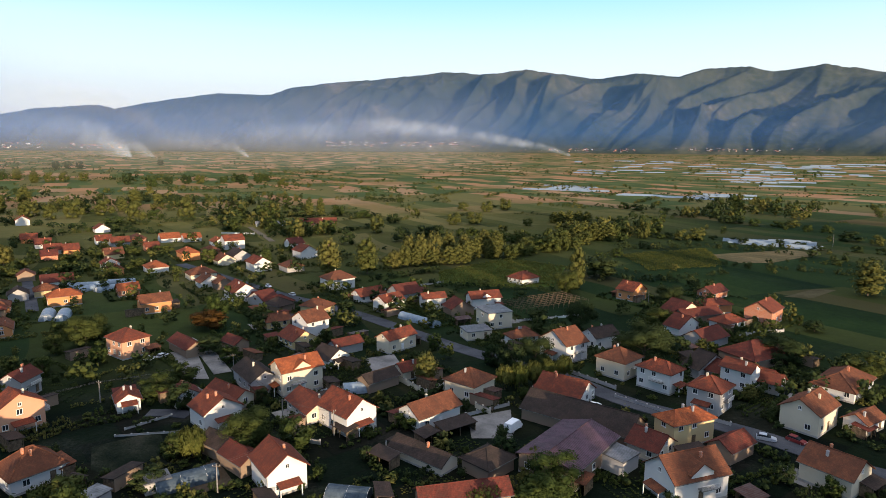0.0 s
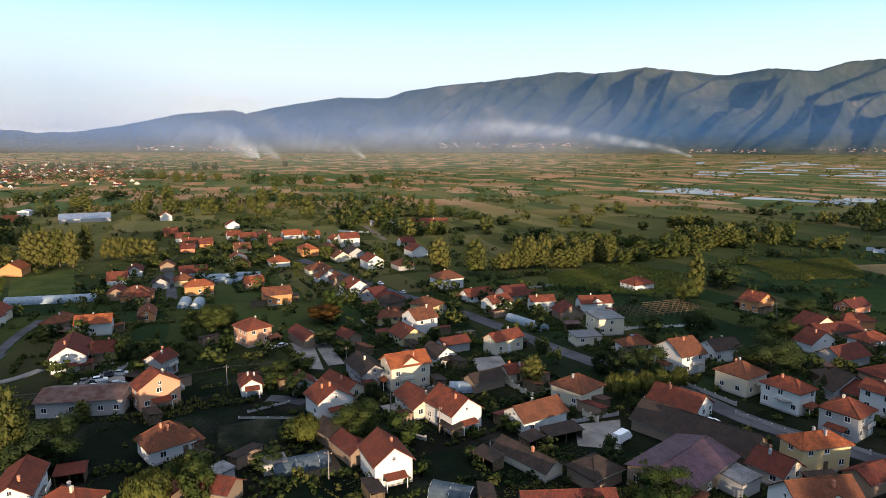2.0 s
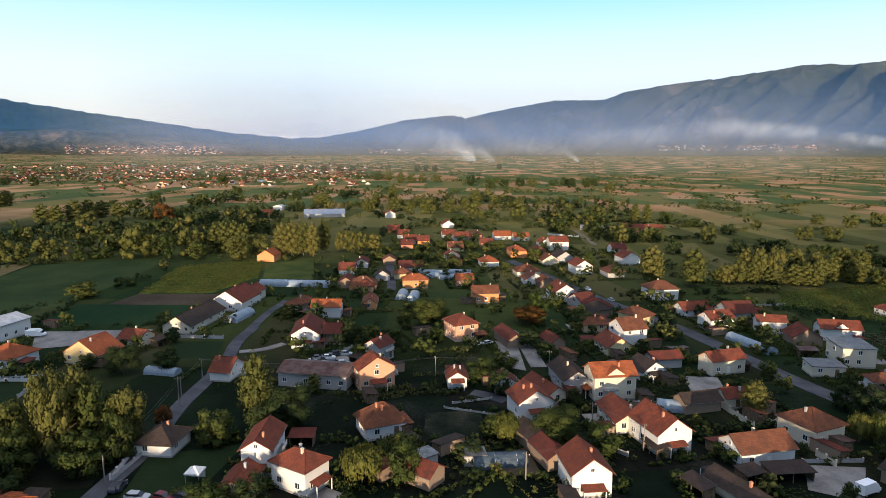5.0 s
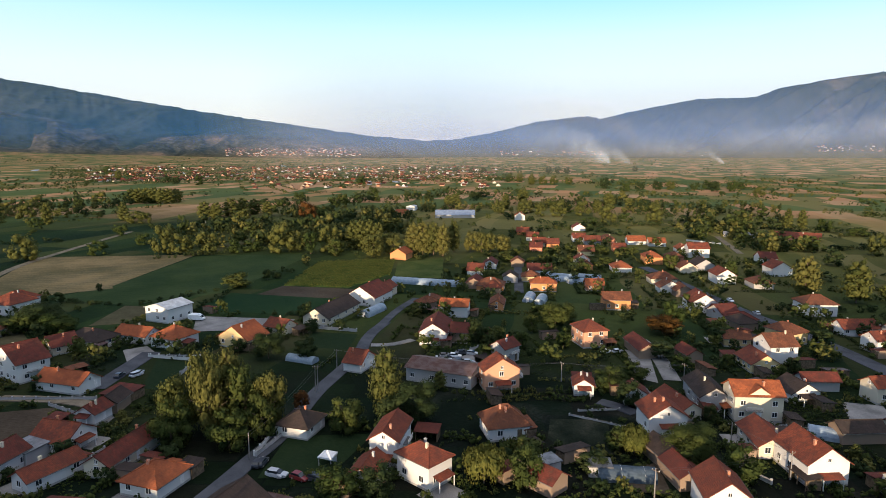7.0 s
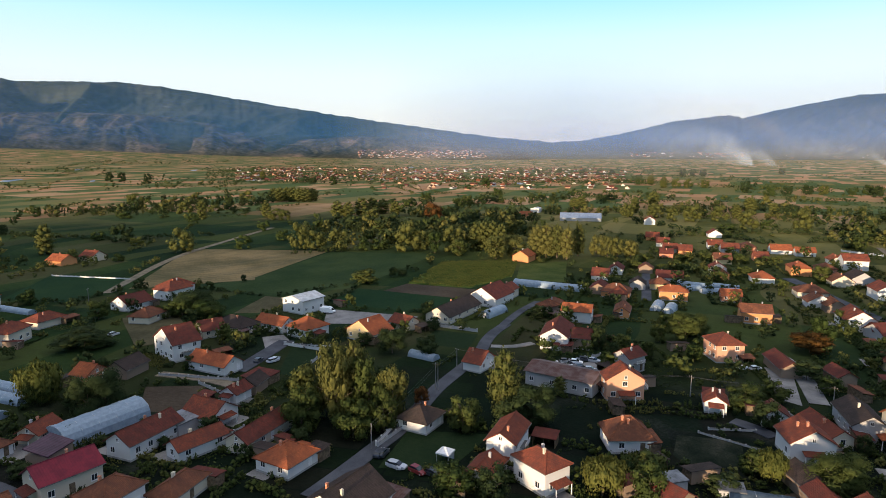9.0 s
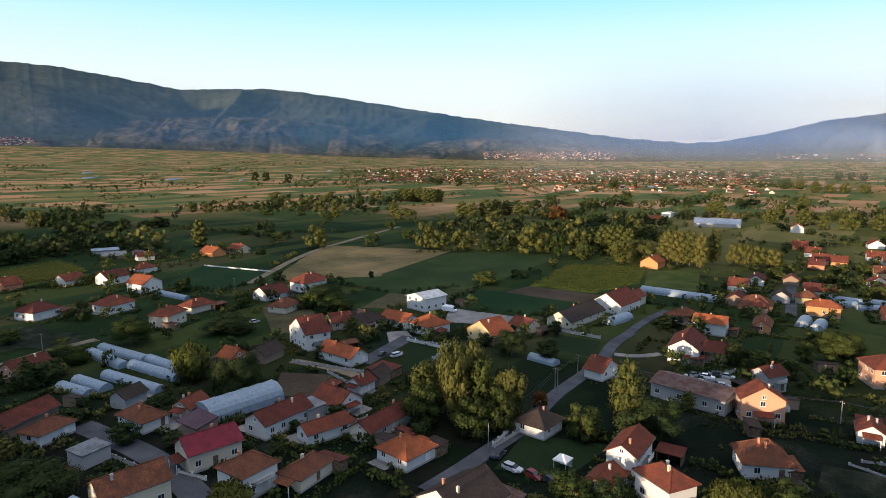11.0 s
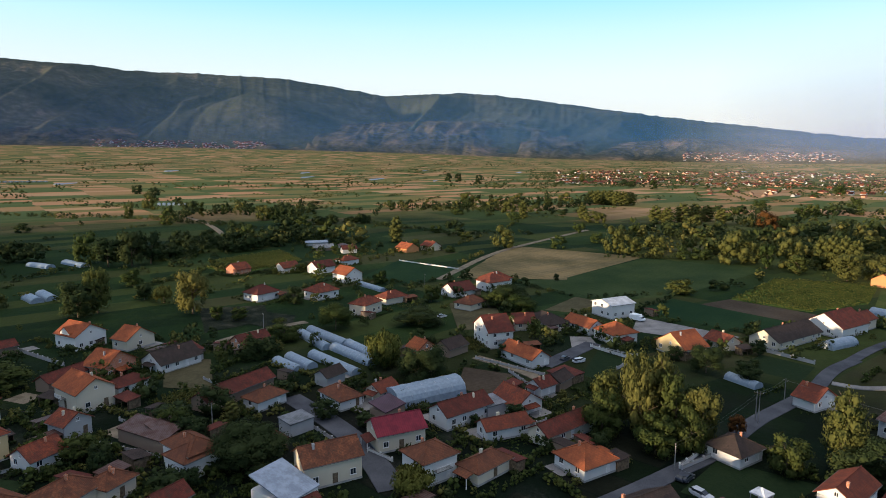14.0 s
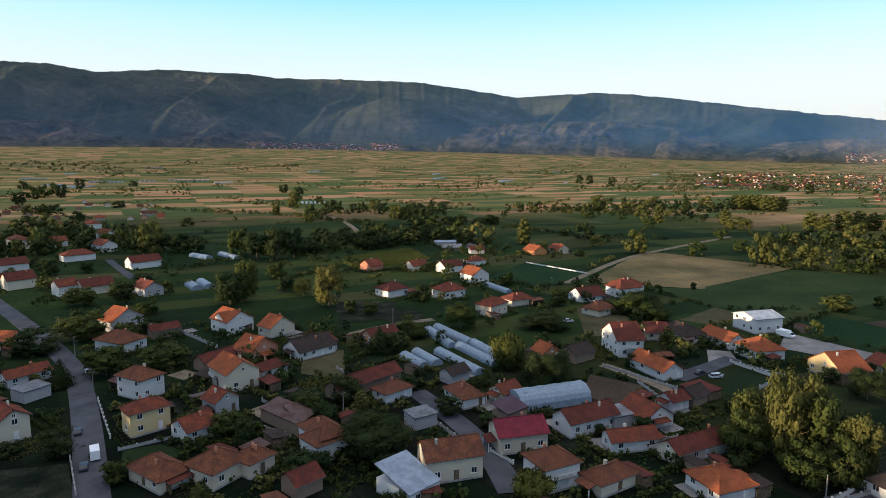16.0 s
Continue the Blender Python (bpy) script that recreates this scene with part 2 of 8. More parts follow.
def ground_material():
    """Yards and meadows near by, their shade put into the colour; a patchwork of long narrow fields over the plain."""
    m = Mat("valley_ground", 0.95)
    v = m.coords("Position")
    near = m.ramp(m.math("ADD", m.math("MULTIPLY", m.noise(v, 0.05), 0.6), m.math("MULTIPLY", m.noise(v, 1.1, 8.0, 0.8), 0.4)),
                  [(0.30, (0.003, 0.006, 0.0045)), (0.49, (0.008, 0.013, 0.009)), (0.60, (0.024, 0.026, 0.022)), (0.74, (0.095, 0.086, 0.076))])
    turn = m.node("VectorRotate")
    turn.inputs["Angle"].default_value = radians(-38)
    m.link(v, turn.inputs["Vector"])
    bed = m.node("TexBrick", Scale=1.0)
    bed.inputs["Brick Width"].default_value, bed.inputs["Row Height"].default_value, bed.inputs["Mortar Size"].default_value, bed.inputs["Mortar Smooth"].default_value = 17.0, 9.5, 0.35, 1.0
    bed.inputs["Color1"].default_value, bed.inputs["Color2"].default_value, bed.inputs["Mortar"].default_value = (0, 0, 0, 1), (1, 1, 1, 1), (0.5, 0.5, 0.5, 1)
    m.link(turn.outputs[0], bed.inputs["Vector"])
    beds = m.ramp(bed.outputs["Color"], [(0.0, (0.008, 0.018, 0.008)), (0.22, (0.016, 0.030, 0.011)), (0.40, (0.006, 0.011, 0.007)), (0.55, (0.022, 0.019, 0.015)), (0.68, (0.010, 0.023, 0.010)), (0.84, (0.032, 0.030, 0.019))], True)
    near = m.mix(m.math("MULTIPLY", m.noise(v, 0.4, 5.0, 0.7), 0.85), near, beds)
    wob = m.node("VectorMath")
    wob.operation = "MULTIPLY_ADD"
    nz = m.node("TexNoise", Scale=0.004, Detail=2.0)
    m.link(v, nz.inputs["Vector"])
    m.link(nz.outputs["Color"], wob.inputs[0])
    wob.inputs[1].default_value = (70, 70, 0)
    # the far fields lie deeper than the plain is built, so they are drawn narrower there
    sepz = m.node("SeparateXYZ")
    m.link(v, sepz.inputs[0])
    deep = m.node("VectorMath")
    deep.operation = "SCALE"
    m.link(v, deep.inputs[0])
    m.link(m.math("DIVIDE", HIGH, m.math("MAXIMUM", m.math("SUBTRACT", HIGH, m.math("MULTIPLY", sepz.outputs[2], 0.65)), 26.0)), deep.inputs["Scale"])
    m.link(deep.outputs[0], wob.inputs[2])
    rot = m.node("VectorRotate")
    rot.inputs["Angle"].default_value = radians(-28)
    m.link(wob.outputs[0], rot.inputs["Vector"])
    sep = m.node("SeparateXYZ")
    m.link(rot.outputs[0], sep.inputs[0])
    row = m.math("FLOOR", m.math("DIVIDE", sep.outputs[1], 95.0))
    shift = m.math("MULTIPLY", m.math("SINE", m.math("MULTIPLY", row, 12.9)), 300.0)
    col_ = m.math("FLOOR", m.math("DIVIDE", m.math("ADD", sep.outputs[0], shift), 40.0))
    comb = m.node("CombineXYZ")
    m.link(row, comb.inputs[0])
    m.link(col_, comb.inputs[1])
    wn_ = m.node("TexWhiteNoise")
    m.link(comb.outputs[0], wn_.inputs["Vector"])
    strips = m.ramp(wn_.outputs["Value"], [(0.0, (0.060, 0.100, 0.030)), (0.15, (0.16, 0.150, 0.050)), (0.29, (0.31, 0.195, 0.090)), (0.42, (0.070, 0.110, 0.036)),
                                         (0.55, (0.42, 0.235, 0.12)), (0.66, (0.16, 0.15, 0.055)), (0.80, (0.085, 0.125, 0.040)), (0.90, (0.42, 0.27, 0.145))], True)
    far = m.mix(m.math("MULTIPLY", m.noise(v, 0.03, 6.0, 0.7), 0.3), strips, (0.10, 0.095, 0.040))
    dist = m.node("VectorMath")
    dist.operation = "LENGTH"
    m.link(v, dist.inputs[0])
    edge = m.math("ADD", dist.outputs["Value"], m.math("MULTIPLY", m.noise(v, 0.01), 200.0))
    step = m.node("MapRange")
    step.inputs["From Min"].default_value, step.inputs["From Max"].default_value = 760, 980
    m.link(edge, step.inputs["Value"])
    meadow = m.ramp(m.math("ADD", m.math("MULTIPLY", m.noise(v, 0.012, 5.0), 0.65), m.math("MULTIPLY", m.noise(v, 0.3, 6.0, 0.7), 0.35)),
                    [(0.32, (0.012, 0.022, 0.010)), (0.48, (0.028, 0.040, 0.015)), (0.60, (0.050, 0.074, 0.022)), (0.74, (0.12, 0.115, 0.045))])
    far = m.mix(0.1, far, meadow)
    row2 = m.math("FLOOR", m.math("DIVIDE", sep.outputs[1], 95.0))
    col2 = m.math("FLOOR", m.math("DIVIDE", m.math("ADD", sep.outputs[0], m.math("MULTIPLY", m.math("SINE", m.math("MULTIPLY", row2, 7.3)), 90.0)), 19.0))
    comb2 = m.node("CombineXYZ")
    m.link(row2, comb2.inputs[0])
    m.link(col2, comb2.inputs[1])
    wn2 = m.node("TexWhiteNoise")
    m.link(comb2.outputs[0], wn2.inputs["Vector"])
    plots = m.ramp(wn2.outputs["Value"], [(0.0, (0.014, 0.032, 0.014)), (0.2, (0.040, 0.064, 0.021)), (0.38, (0.022, 0.045, 0.017)), (0.55, (0.090, 0.096, 0.032)), (0.68, (0.036, 0.062, 0.024)), (0.82, (0.085, 0.080, 0.034)), (0.93, (0.13, 0.10, 0.050))], True)
    meadow = m.mix(0.6, meadow, plots)
    # drier hay meadows north of the village, their golden sunlight put into the colour
    away = m.node("VectorMath")
    away.operation = "DISTANCE"
    m.link(v, away.inputs[0])
    away.inputs[1].default_value = (-300, 900, 0)
    dry = m.node("MapRange")
    dry.inputs["From Min"].default_value, dry.inputs["From Max"].default_value, dry.inputs["To Min"].default_value, dry.inputs["To Max"].default_value = 360, 700, 0.75, 0.0
    m.link(away.outputs["Value"], dry.inputs["Value"])
    sunlit_hay = m.ramp(m.math("ADD", m.math("MULTIPLY", wn2.outputs["Value"], 0.5), m.math("MULTIPLY", m.noise(v, 0.08, 6.0, 0.7), 0.5)),
                 [(0.2, (0.14, 0.12, 0.034)), (0.45, (0.28, 0.205, 0.065)), (0.7, (0.42, 0.29, 0.115))])
    meadow = m.mix(dry.outputs[0], meadow, sunlit_hay)
    m.bump(m.noise(v, 0.9, 6.0), 0.7, 0.4)
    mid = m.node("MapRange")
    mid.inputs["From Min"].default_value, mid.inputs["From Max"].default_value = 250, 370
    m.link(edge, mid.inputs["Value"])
    # near ground and meadow darkened by distance, standing in for the yards' deep shade
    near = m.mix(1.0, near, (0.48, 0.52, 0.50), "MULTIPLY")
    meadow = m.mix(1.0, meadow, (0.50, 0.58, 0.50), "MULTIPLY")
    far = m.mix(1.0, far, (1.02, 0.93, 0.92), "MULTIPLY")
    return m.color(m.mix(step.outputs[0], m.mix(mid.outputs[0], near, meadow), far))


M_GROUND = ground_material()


def range_material(name, stops, s1, s2):
    """Slopes seen from far: woods and bare rock, with gullies as relief at three scales."""
    m = Mat(name, 0.95)
    v = m.coords("Position")
    n = m.math("ADD", m.math("MULTIPLY", m.noise(v, s1, 6.0, 0.65), 0.6), m.math("MULTIPLY", m.noise(v, s2, 6.0, 0.7), 0.4))
    stops = [(p, shade(c, 0.95)) for p, c in stops]
    m.bump(m.math("ADD", m.noise(v, 0.006, 6.0, 0.6), m.math("MULTIPLY", m.noise(v, 0.04, 6.0, 0.7), 0.25)), 0.6, 26.0)
    return m.color(m.ramp(n, stops))


M_FOREST = range_material("mountain_forest", [(0.32, (0.030, 0.040, 0.027)), (0.47, (0.048, 0.057, 0.038)), (0.60, (0.070, 0.074, 0.050)), (0.78, (0.16, 0.130, 0.095))], 0.0018, 0.03)



# ---- mesh helpers ----
def mesh_of(name, verts, faces, mats, index=None, uvs=None, smooth=False):
    me = bpy.data.meshes.new(name)
    me.from_pydata([tuple(v) for v in verts], [], [tuple(f) for f in faces])
    for mt in mats if isinstance(mats, (list, tuple)) else [mats]:
        me.materials.append(mt)
    if index is not None:
        me.polygons.foreach_set("material_index", index)
    if uvs is not None:
        layer = me.uv_layers.new(name="UVMap")
        layer.data.foreach_set("uv", [c for uv in uvs for c in uv])
    if smooth:
        me.polygons.foreach_set("use_smooth", [True] * len(me.polygons))
    me.update()
    return me


class Soup:
    """Collects faces, with metres along and up each face as its UV."""

    def __init__(self):
        self.v, self.f, self.uv = [], [], []

    def face(self, pts, across=None):
        pts = [Vector(p) for p in pts]
        n = (pts[1] - pts[0]).cross(pts[2] - pts[0])
        u = Vector(across) if across is not None else (Vector((0, 0, 1)).cross(n) if abs(n.normalized().z) < 0.99 else Vector((1, 0, 0)))
        u.normalize()
        w = n.cross(u).normalized()
        k = len(self.v)
        self.v += pts
        self.f.append(tuple(range(k, k + len(pts))))
        self.uv += [(p.dot(u), p.dot(w)) for p in pts]

    def box(self, x0, x1, y0, y1, z0, z1):
        a = [(x0, y0), (x1, y0), (x1, y1), (x0, y1)]
        for i in range(4):
            p, q = a[i], a[(i + 1) % 4]
            self.face([(*p, z0), (*q, z0), (*q, z1), (*p, z1)])
        self.face([(*p, z1) for p in a])
        self.face([(*p, z0) for p in a[::-1]])
        return self

    def slab(self, pts, thick):
        """A flat plate under the polygon pts (counter-clockwise from above)."""
        low = [(p[0], p[1], p[2] - thick) for p in pts]
        self.face(pts)
        self.face(low[::-1])
        for i in range(len(pts)):
            j = (i + 1) % len(pts)
            self.face([low[i], low[j], pts[j], pts[i]])

    def tube(self, a, b, r0, r1, sides=6):
        a, b = Vector(a), Vector(b)
        d = (b - a).normalized()
        u = d.orthogonal().normalized()
        w = d.cross(u)
        ra = [a + (u * math.cos(2 * math.pi * i / sides) + w * math.sin(2 * math.pi * i / sides)) * r0 for i in range(sides)]
        rb = [b + (u * math.cos(2 * math.pi * i / sides) + w * math.sin(2 * math.pi * i / sides)) * r1 for i in range(sides)]
        for i in range(sides):
            j = (i + 1) % sides
            self.face([ra[i], ra[j], rb[j], rb[i]])
        self.face(rb)

    def mesh(self, name, mat, smooth=False):
        return mesh_of(name, self.v, self.f, mat, uvs=self.uv, smooth=smooth)


def part(name, soup, mat, parent, label=""):
    ob = new(name, soup.mesh(name, mat) if isinstance(soup, Soup) else soup)
    ob.parent = parent
    return tagged(ob, label)


def thing(name, x, y, rot, label, category, group="", z=0.0):
    ob = new(name)
    ob.empty_display_size = 0.5
    ob.matrix_world = pose(x, y, z, 0, 0, rot)
    return tagged(ob, label, category, group)


# ---- the valley ----
def lerp_table(pairs, a):
    xs, ys = zip(*pairs)
    return float(np.interp(a, xs, ys))


FOOT, RIDGE = 3300.0, 4780.0
FOOT_EL = [(-60, -0.3), (-33, -0.25), (-20, -0.2), (0, -0.1), (19, -0.2), (35, -0.15), (45, -0.2), (54, -0.25), (62, -0.1), (72, 0.12), (81, 0.45), (91, 0.72), (100, 0.85), (116, 0.95), (128, 0.85), (150, 0.5)]
CREST_EL = [(-60, 5.5), (-40, 5.8), (-34.4, 5.9), (-30.5, 6.7), (-27.1, 6.3), (-25.4, 6.8), (-22.1, 6.8), (-20, 6.2), (-16.8, 6.6), (-13.5, 6.2), (-9.9, 6.7),
            (-7.4, 7.1), (-3.7, 6.7), (-0.2, 6.9), (4.8, 6.3), (9.3, 5.9), (13.1, 5.4), (15.1, 4.7), (19.4, 4.7), (23.6, 4.0), (27.3, 3.2), (28.3, 3.5)]
CREST_EL += [(32.7, 3.0), (37, 2.0), (40, 1.5), (42.3, 1.35), (47.9, 1.8), (52.3, 2.4), (57.6, 3.1), (62.1, 3.7), (66.3, 4.3), (71, 5.0), (75.6, 5.6), (79, 5.85), (82, 5.75),
             (86, 5.6), (90.5, 6.25), (95, 6.85), (102.5, 6.98), (106.7, 6.92), (109.4, 7.15), (116, 7.2), (121, 6.7), (124, 7.1), (128.5, 7.0), (132, 5.0), (136, 2.6), (142, 1.4), (155, 0.9), (170, 0.6)]


def ground_z(x, y):
    """The plain is flat near by and climbs gently to the foot of the hills."""
    r = math.hypot(x, y)
    a = math.degrees(math.atan2(-x, y))
    k = max(0.0, min(1.2, (r - 1100) / (FOOT - 1100)))
    el = lerp_table(FOOT_EL, a) if -60 < a < 150 else 0.0
    return (HIGH + FOOT * math.tan(radians(el))) * k * k * (3 - 2 * k) if k <= 1 else HIGH + FOOT * math.tan(radians(el)) + 0.02 * (r - FOOT)


def build_ground():
    rings = [0.5] + [30 * 1.09 ** i for i in range(57)]
    rings = [r for r in rings if r < FOOT + 250] + [FOOT + 250]
    n = 240
    v = [(-r * math.sin(2 * math.pi * i / n), r * math.cos(2 * math.pi * i / n), 0) for r in rings for i in range(n)]
    v = [(x, y, ground_z(x, y)) for x, y, _ in v]
    f = [(k * n + i, k * n + (i + 1) % n, (k + 1) * n + (i + 1) % n, (k + 1) * n + i) for k in range(len(rings) - 1) for i in range(n)]
    f = [q[::-1] for q in f]
    f.append(tuple(range(n)))
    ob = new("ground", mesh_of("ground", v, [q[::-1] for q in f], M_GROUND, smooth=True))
    tagged(ob, "wide valley floor of meadows, yards and long narrow fields", "ground", kind="structure")


build_ground()


def ridged(x, y, z):
    """A crest where the noise crosses zero, hollows between."""
    return 0.75 - 2.0 * abs(noise.noise((x, y, z)))


def mountain_el(a, u):
    """Elevation of the range's slope, seen from the drone, at bearing a; u runs from its foot to its crest."""
    foot, crest = lerp_table(FOOT_EL, a), lerp_table(CREST_EL, a)
    crest += 0.09 * noise.noise((a * 0.9, 3, 0)) + 0.06 * noise.noise((a * 2.7, 5, 0)) + 0.04 * noise.noise((a * 8.0, 5, 0))
    # spurs run down slantwise from the crest, with side spurs and gullies between
    w = a + 3.0 * noise.noise((a * 0.11, u * 1.6, 7.0)) + 7.0 * u
    env = 4 * u * (1 - u) * (1.0 if a < 40 else max(0.85, 1.0 - (a - 40) * 0.025) * (1 - 0.75 * math.exp(-((a - 96.3) / 6) ** 2)))
    fine = 1.0 if a < 40 else max(0.3, 1.0 - (a - 40) * 0.04)
    big = ridged(w * 0.105, u * 0.45, 1.0)
    mid = ridged(w * 0.26 + 0.8 * u, u * 1.3, 4.0)
    small = ridged(w * 0.75, u * 3.2, 8.0)
    tiny = noise.noise((a * 3.2, u * 14, 2.0))
    g = u ** 0.9 + env * (0.42 * (big - 0.25) + (0.30 * (mid - 0.2) + 0.10 * (small - 0.2)) * fine) + (0.2 + env) * (0.010 * tiny + (1 - fine) * 0.03 * noise.noise((a * 0.8, u * 5, 6.0)))
    if a > 60:
        # the wooded dome before the western hills, and the shaded basin beside it
        g += 0.36 * math.exp(-((u - 0.36) / 0.19) ** 2) * math.exp(-((a - 96.8) / 5.2) ** 2) - 0.16 * math.exp(-((u - 0.5) / 0.25) ** 2) * math.exp(-((a - 105) / 4.0) ** 2)
        g -= 0.14 * math.exp(-((u - 0.6) / 0.25) ** 2) * math.exp(-((a - 86) / 3.0) ** 2)
    return foot - 0.12 * (1 - u) ** 4 + (crest - foot) * max(-0.02, min(g, 0.93 + 0.07 * u))


def build_mountains():
    a0, a1, da, rows = -62.0, 172.0, 0.16, 84
    cols = int((a1 - a0) / da) + 1
    v = []
    for j in range(rows + 1):
        u = j / rows
        r = FOOT + 40 + (RIDGE - FOOT) * u
        for i in range(cols):
            a = a0 + i * da
            v.append((-r * math.sin(radians(a)), r * math.cos(radians(a)), HIGH + r * math.tan(radians(mountain_el(a, u)))))
    f = [(j * cols + i, j * cols + i + 1, (j + 1) * cols + i + 1, (j + 1) * cols + i) for j in range(rows) for i in range(cols - 1)]
    ob = new("mountain_range", mesh_of("mountain_range", v, [q[::-1] for q in f], M_FOREST, smooth=True))
    tagged(ob, "long wooded mountain range with spurs and bare rock", "mountains", kind="structure")


build_mountains()
HILLS = []


def hill_el(crest, near, far, seed, a, u):
    """Elevation of a lower hill's slope at bearing a; u runs from its foot to its top."""
    foot = lerp_table(FOOT_EL, a) - 0.15
    top = lerp_table(crest, a) + 0.06 * noise.noise((a * 1.7, seed, 0)) + 0.03 * noise.noise((a * 6, seed, 0))
    w = a + 2.0 * noise.noise((a * 0.25, u * 1.5, seed)) + 2.5 * u
    env = 4 * u * (1 - u)
    g = u ** 0.85 + env * (0.26 * (ridged(w * 0.27, u * 0.8, seed) - 0.2) + 0.13 * (ridged(w * 0.8, u * 2.2, seed) - 0.2) + 0.05 * noise.noise((w * 3, u * 7, seed)))
    return foot + (top - foot) * max(-0.02, min(g, 0.93 + 0.07 * u))


def hill(name, crest, near, far, mat, label, seed):
    """A lower hill before the range: crest is bearing and elevation along its top."""
    crest = sorted(crest)
    a0, a1, rows, da = crest[0][0], crest[-1][0], 44, 0.15
    HILLS.append((crest, near, far, seed))
    cols = int((a1 - a0) / da) + 1
    v = []
    for j in range(rows + 1):
        u = j / rows
        r = near + (far - near) * u
        for i in range(cols):
            a = a0 + i * da
            v.append((-r * math.sin(radians(a)), r * math.cos(radians(a)), HIGH + r * math.tan(radians(hill_el(crest, near, far, seed, a, u)))))
    f = [(j * cols + i, (j + 1) * cols + i, (j + 1) * cols + i + 1, j * cols + i + 1) for j in range(rows) for i in range(cols - 1)]
    tagged(new(name, mesh_of(name, v, f, mat, smooth=True)), label, "hill", kind="structure")


M_SCRUB = range_material("dry_scrub_hill", [(0.34, (0.026, 0.030, 0.018)), (0.46, (0.054, 0.052, 0.030)), (0.58, (0.094, 0.080, 0.050)), (0.74, (0.20, 0.135, 0.085))], 0.006, 0.05)
hill("hill_dry", [(60, -0.1), (63, 0.7), (66, 1.3), (69, 2.0), (72, 2.7), (77, 3.4), (82, 3.4), (86, 3.3), (92, 2.9), (96, 2.3), (99, 1.5), (102, 0.7)], FOOT - 60, 3900, M_SCRUB, "dry rocky brown foothill with sparse scrub", 3.0)
hill("hill_low", [(99, 0.6), (103, 1.5), (106, 2.2), (110, 2.7), (116, 2.8), (122, 3.0), (128, 2.8), (132, 1.6), (136, 0.9)], FOOT - 40, 3800, M_SCRUB, "low brown foothills below the dark range", 9.0)
hill("hill_valley", [(42, -0.1), (46, 0.6), (50, 1.0), (55, 1.5), (60, 1.9), (66, 1.4), (70, 0.2)], FOOT - 80, 3700, M_SCRUB, "long low scrubby rise along the valley edge", 12.0)


OPEN_LAND = []


def flat_patch(name, pts, mat, z, label, category):
    """A level piece of land inside the outline pts."""
    s = Soup()
    ring = [Vector((x, y, ground_z(x, y) + z)) for x, y in pts]
    if sum(p.x * q.y - q.x * p.y for p, q in zip(ring, ring[1:] + ring[:1])) < 0:
        ring = ring[::-1]
    s.face(ring, across=(1, 0, 0))
    ob = new(name, s.mesh(name, mat))
    OPEN_LAND.append([(p.x, p.y) for p in ring])
    return tagged(ob, label, category, kind="structure")


def road(pts, width, mat, z, label, name="road"):
    """A carriageway along pts, its bends rounded."""
    p = [Vector((x, y, 0)) for x, y in pts]
    for _ in range(2):
        q = [p[0]]
        for a, b in zip(p, p[1:]):
            q += [a * 0.75 + b * 0.25, a * 0.25 + b * 0.75]
        p = q + [p[-1]]
    v, f, uv = [], [], []
    for i, c in enumerate(p):
        d = (p[min(i + 1, len(p) - 1)] - p[max(i - 1, 0)]).normalized()
        s = Vector((-d.y, d.x, 0)) * width / 2
        for w in (s, -s):
            v.append((c.x + w.x, c.y + w.y, ground_z(c.x, c.y) + z))
            v.append((c.x + w.x * 1.01, c.y + w.y * 1.01, ground_z(c.x, c.y) - 0.05))
    for i in range(len(p) - 1):
        a, b = 4 * i, 4 * i + 4
        f += [(a, a + 2, b + 2, b), (a + 1, a, b, b + 1), (a + 2, a + 3, b + 3, b + 2)]
    return tagged(new(name, mesh_of(name, v, f, mat)), label, "road", kind="structure")


flat_patch('field', [(-351.6, 81.4), (-396.0, 92.4), (-459.3, 128.1), (-392.0, 201.4), (-328.4, 123.6), (-352.6, 86.7)], FIELDS['straw'], 0.020, 'harvested straw-coloured stubble field', 'field')
flat_patch('field', [(-328.4, 123.6), (-387.1, 198.9), (-337.0, 254.9), (-272.0, 155.3), (-277.1, 112.9), (-320.4, 89.4)], FIELDS['green'], 0.024, 'broad green meadow beyond the village', 'field')
flat_patch('field', [(-264.2, 180.2), (-307.6, 237.2), (-283.8, 279.3), (-245.9, 237.7), (-236.3, 199.5)], FIELDS['corn'], 0.028, 'bright green crop field in rows', 'field')
flat_patch('field', [(-256.5, 159.4), (-264.2, 180.2), (-230.0, 199.9), (-216.9, 183.0)], FIELDS['soil'], 0.032, 'bare brown ploughed strip', 'field')
flat_patch('field', [(-251.2, 125.9), (-269.3, 154.1), (-219.7, 180.5), (-205.5, 151.4), (-224.0, 142.3)], FIELDS['darkgreen'], 0.036, 'dark green clover field', 'field')
flat_patch('field', [(-256.6, 86.5), (-280.4, 110.0), (-265.8, 118.9), (-250.2, 96.9)], FIELDS['dry'], 0.040, 'dry grassy strip behind the yards', 'field')
flat_patch('field', [(-271.6, 269.1), (-261.1, 299.5), (-216.4, 248.2), (-239.9, 235.1)], FIELDS['grass'], 0.044, 'pale green mown meadow', 'field')
flat_patch('field', [(-187.2, 37.2), (-177.8, 51.0), (-162.8, 39.4), (-169.3, 31.5)], FIELDS['soil'], 0.048, 'dark ploughed plot beside the lane', 'field')
flat_patch('field', [(-174.3, 71.1), (-197.7, 86.4), (-185.8, 91.0), (-168.5, 75.3)], FIELDS['lawn'], 0.052, 'green lawn inside a yard', 'field')
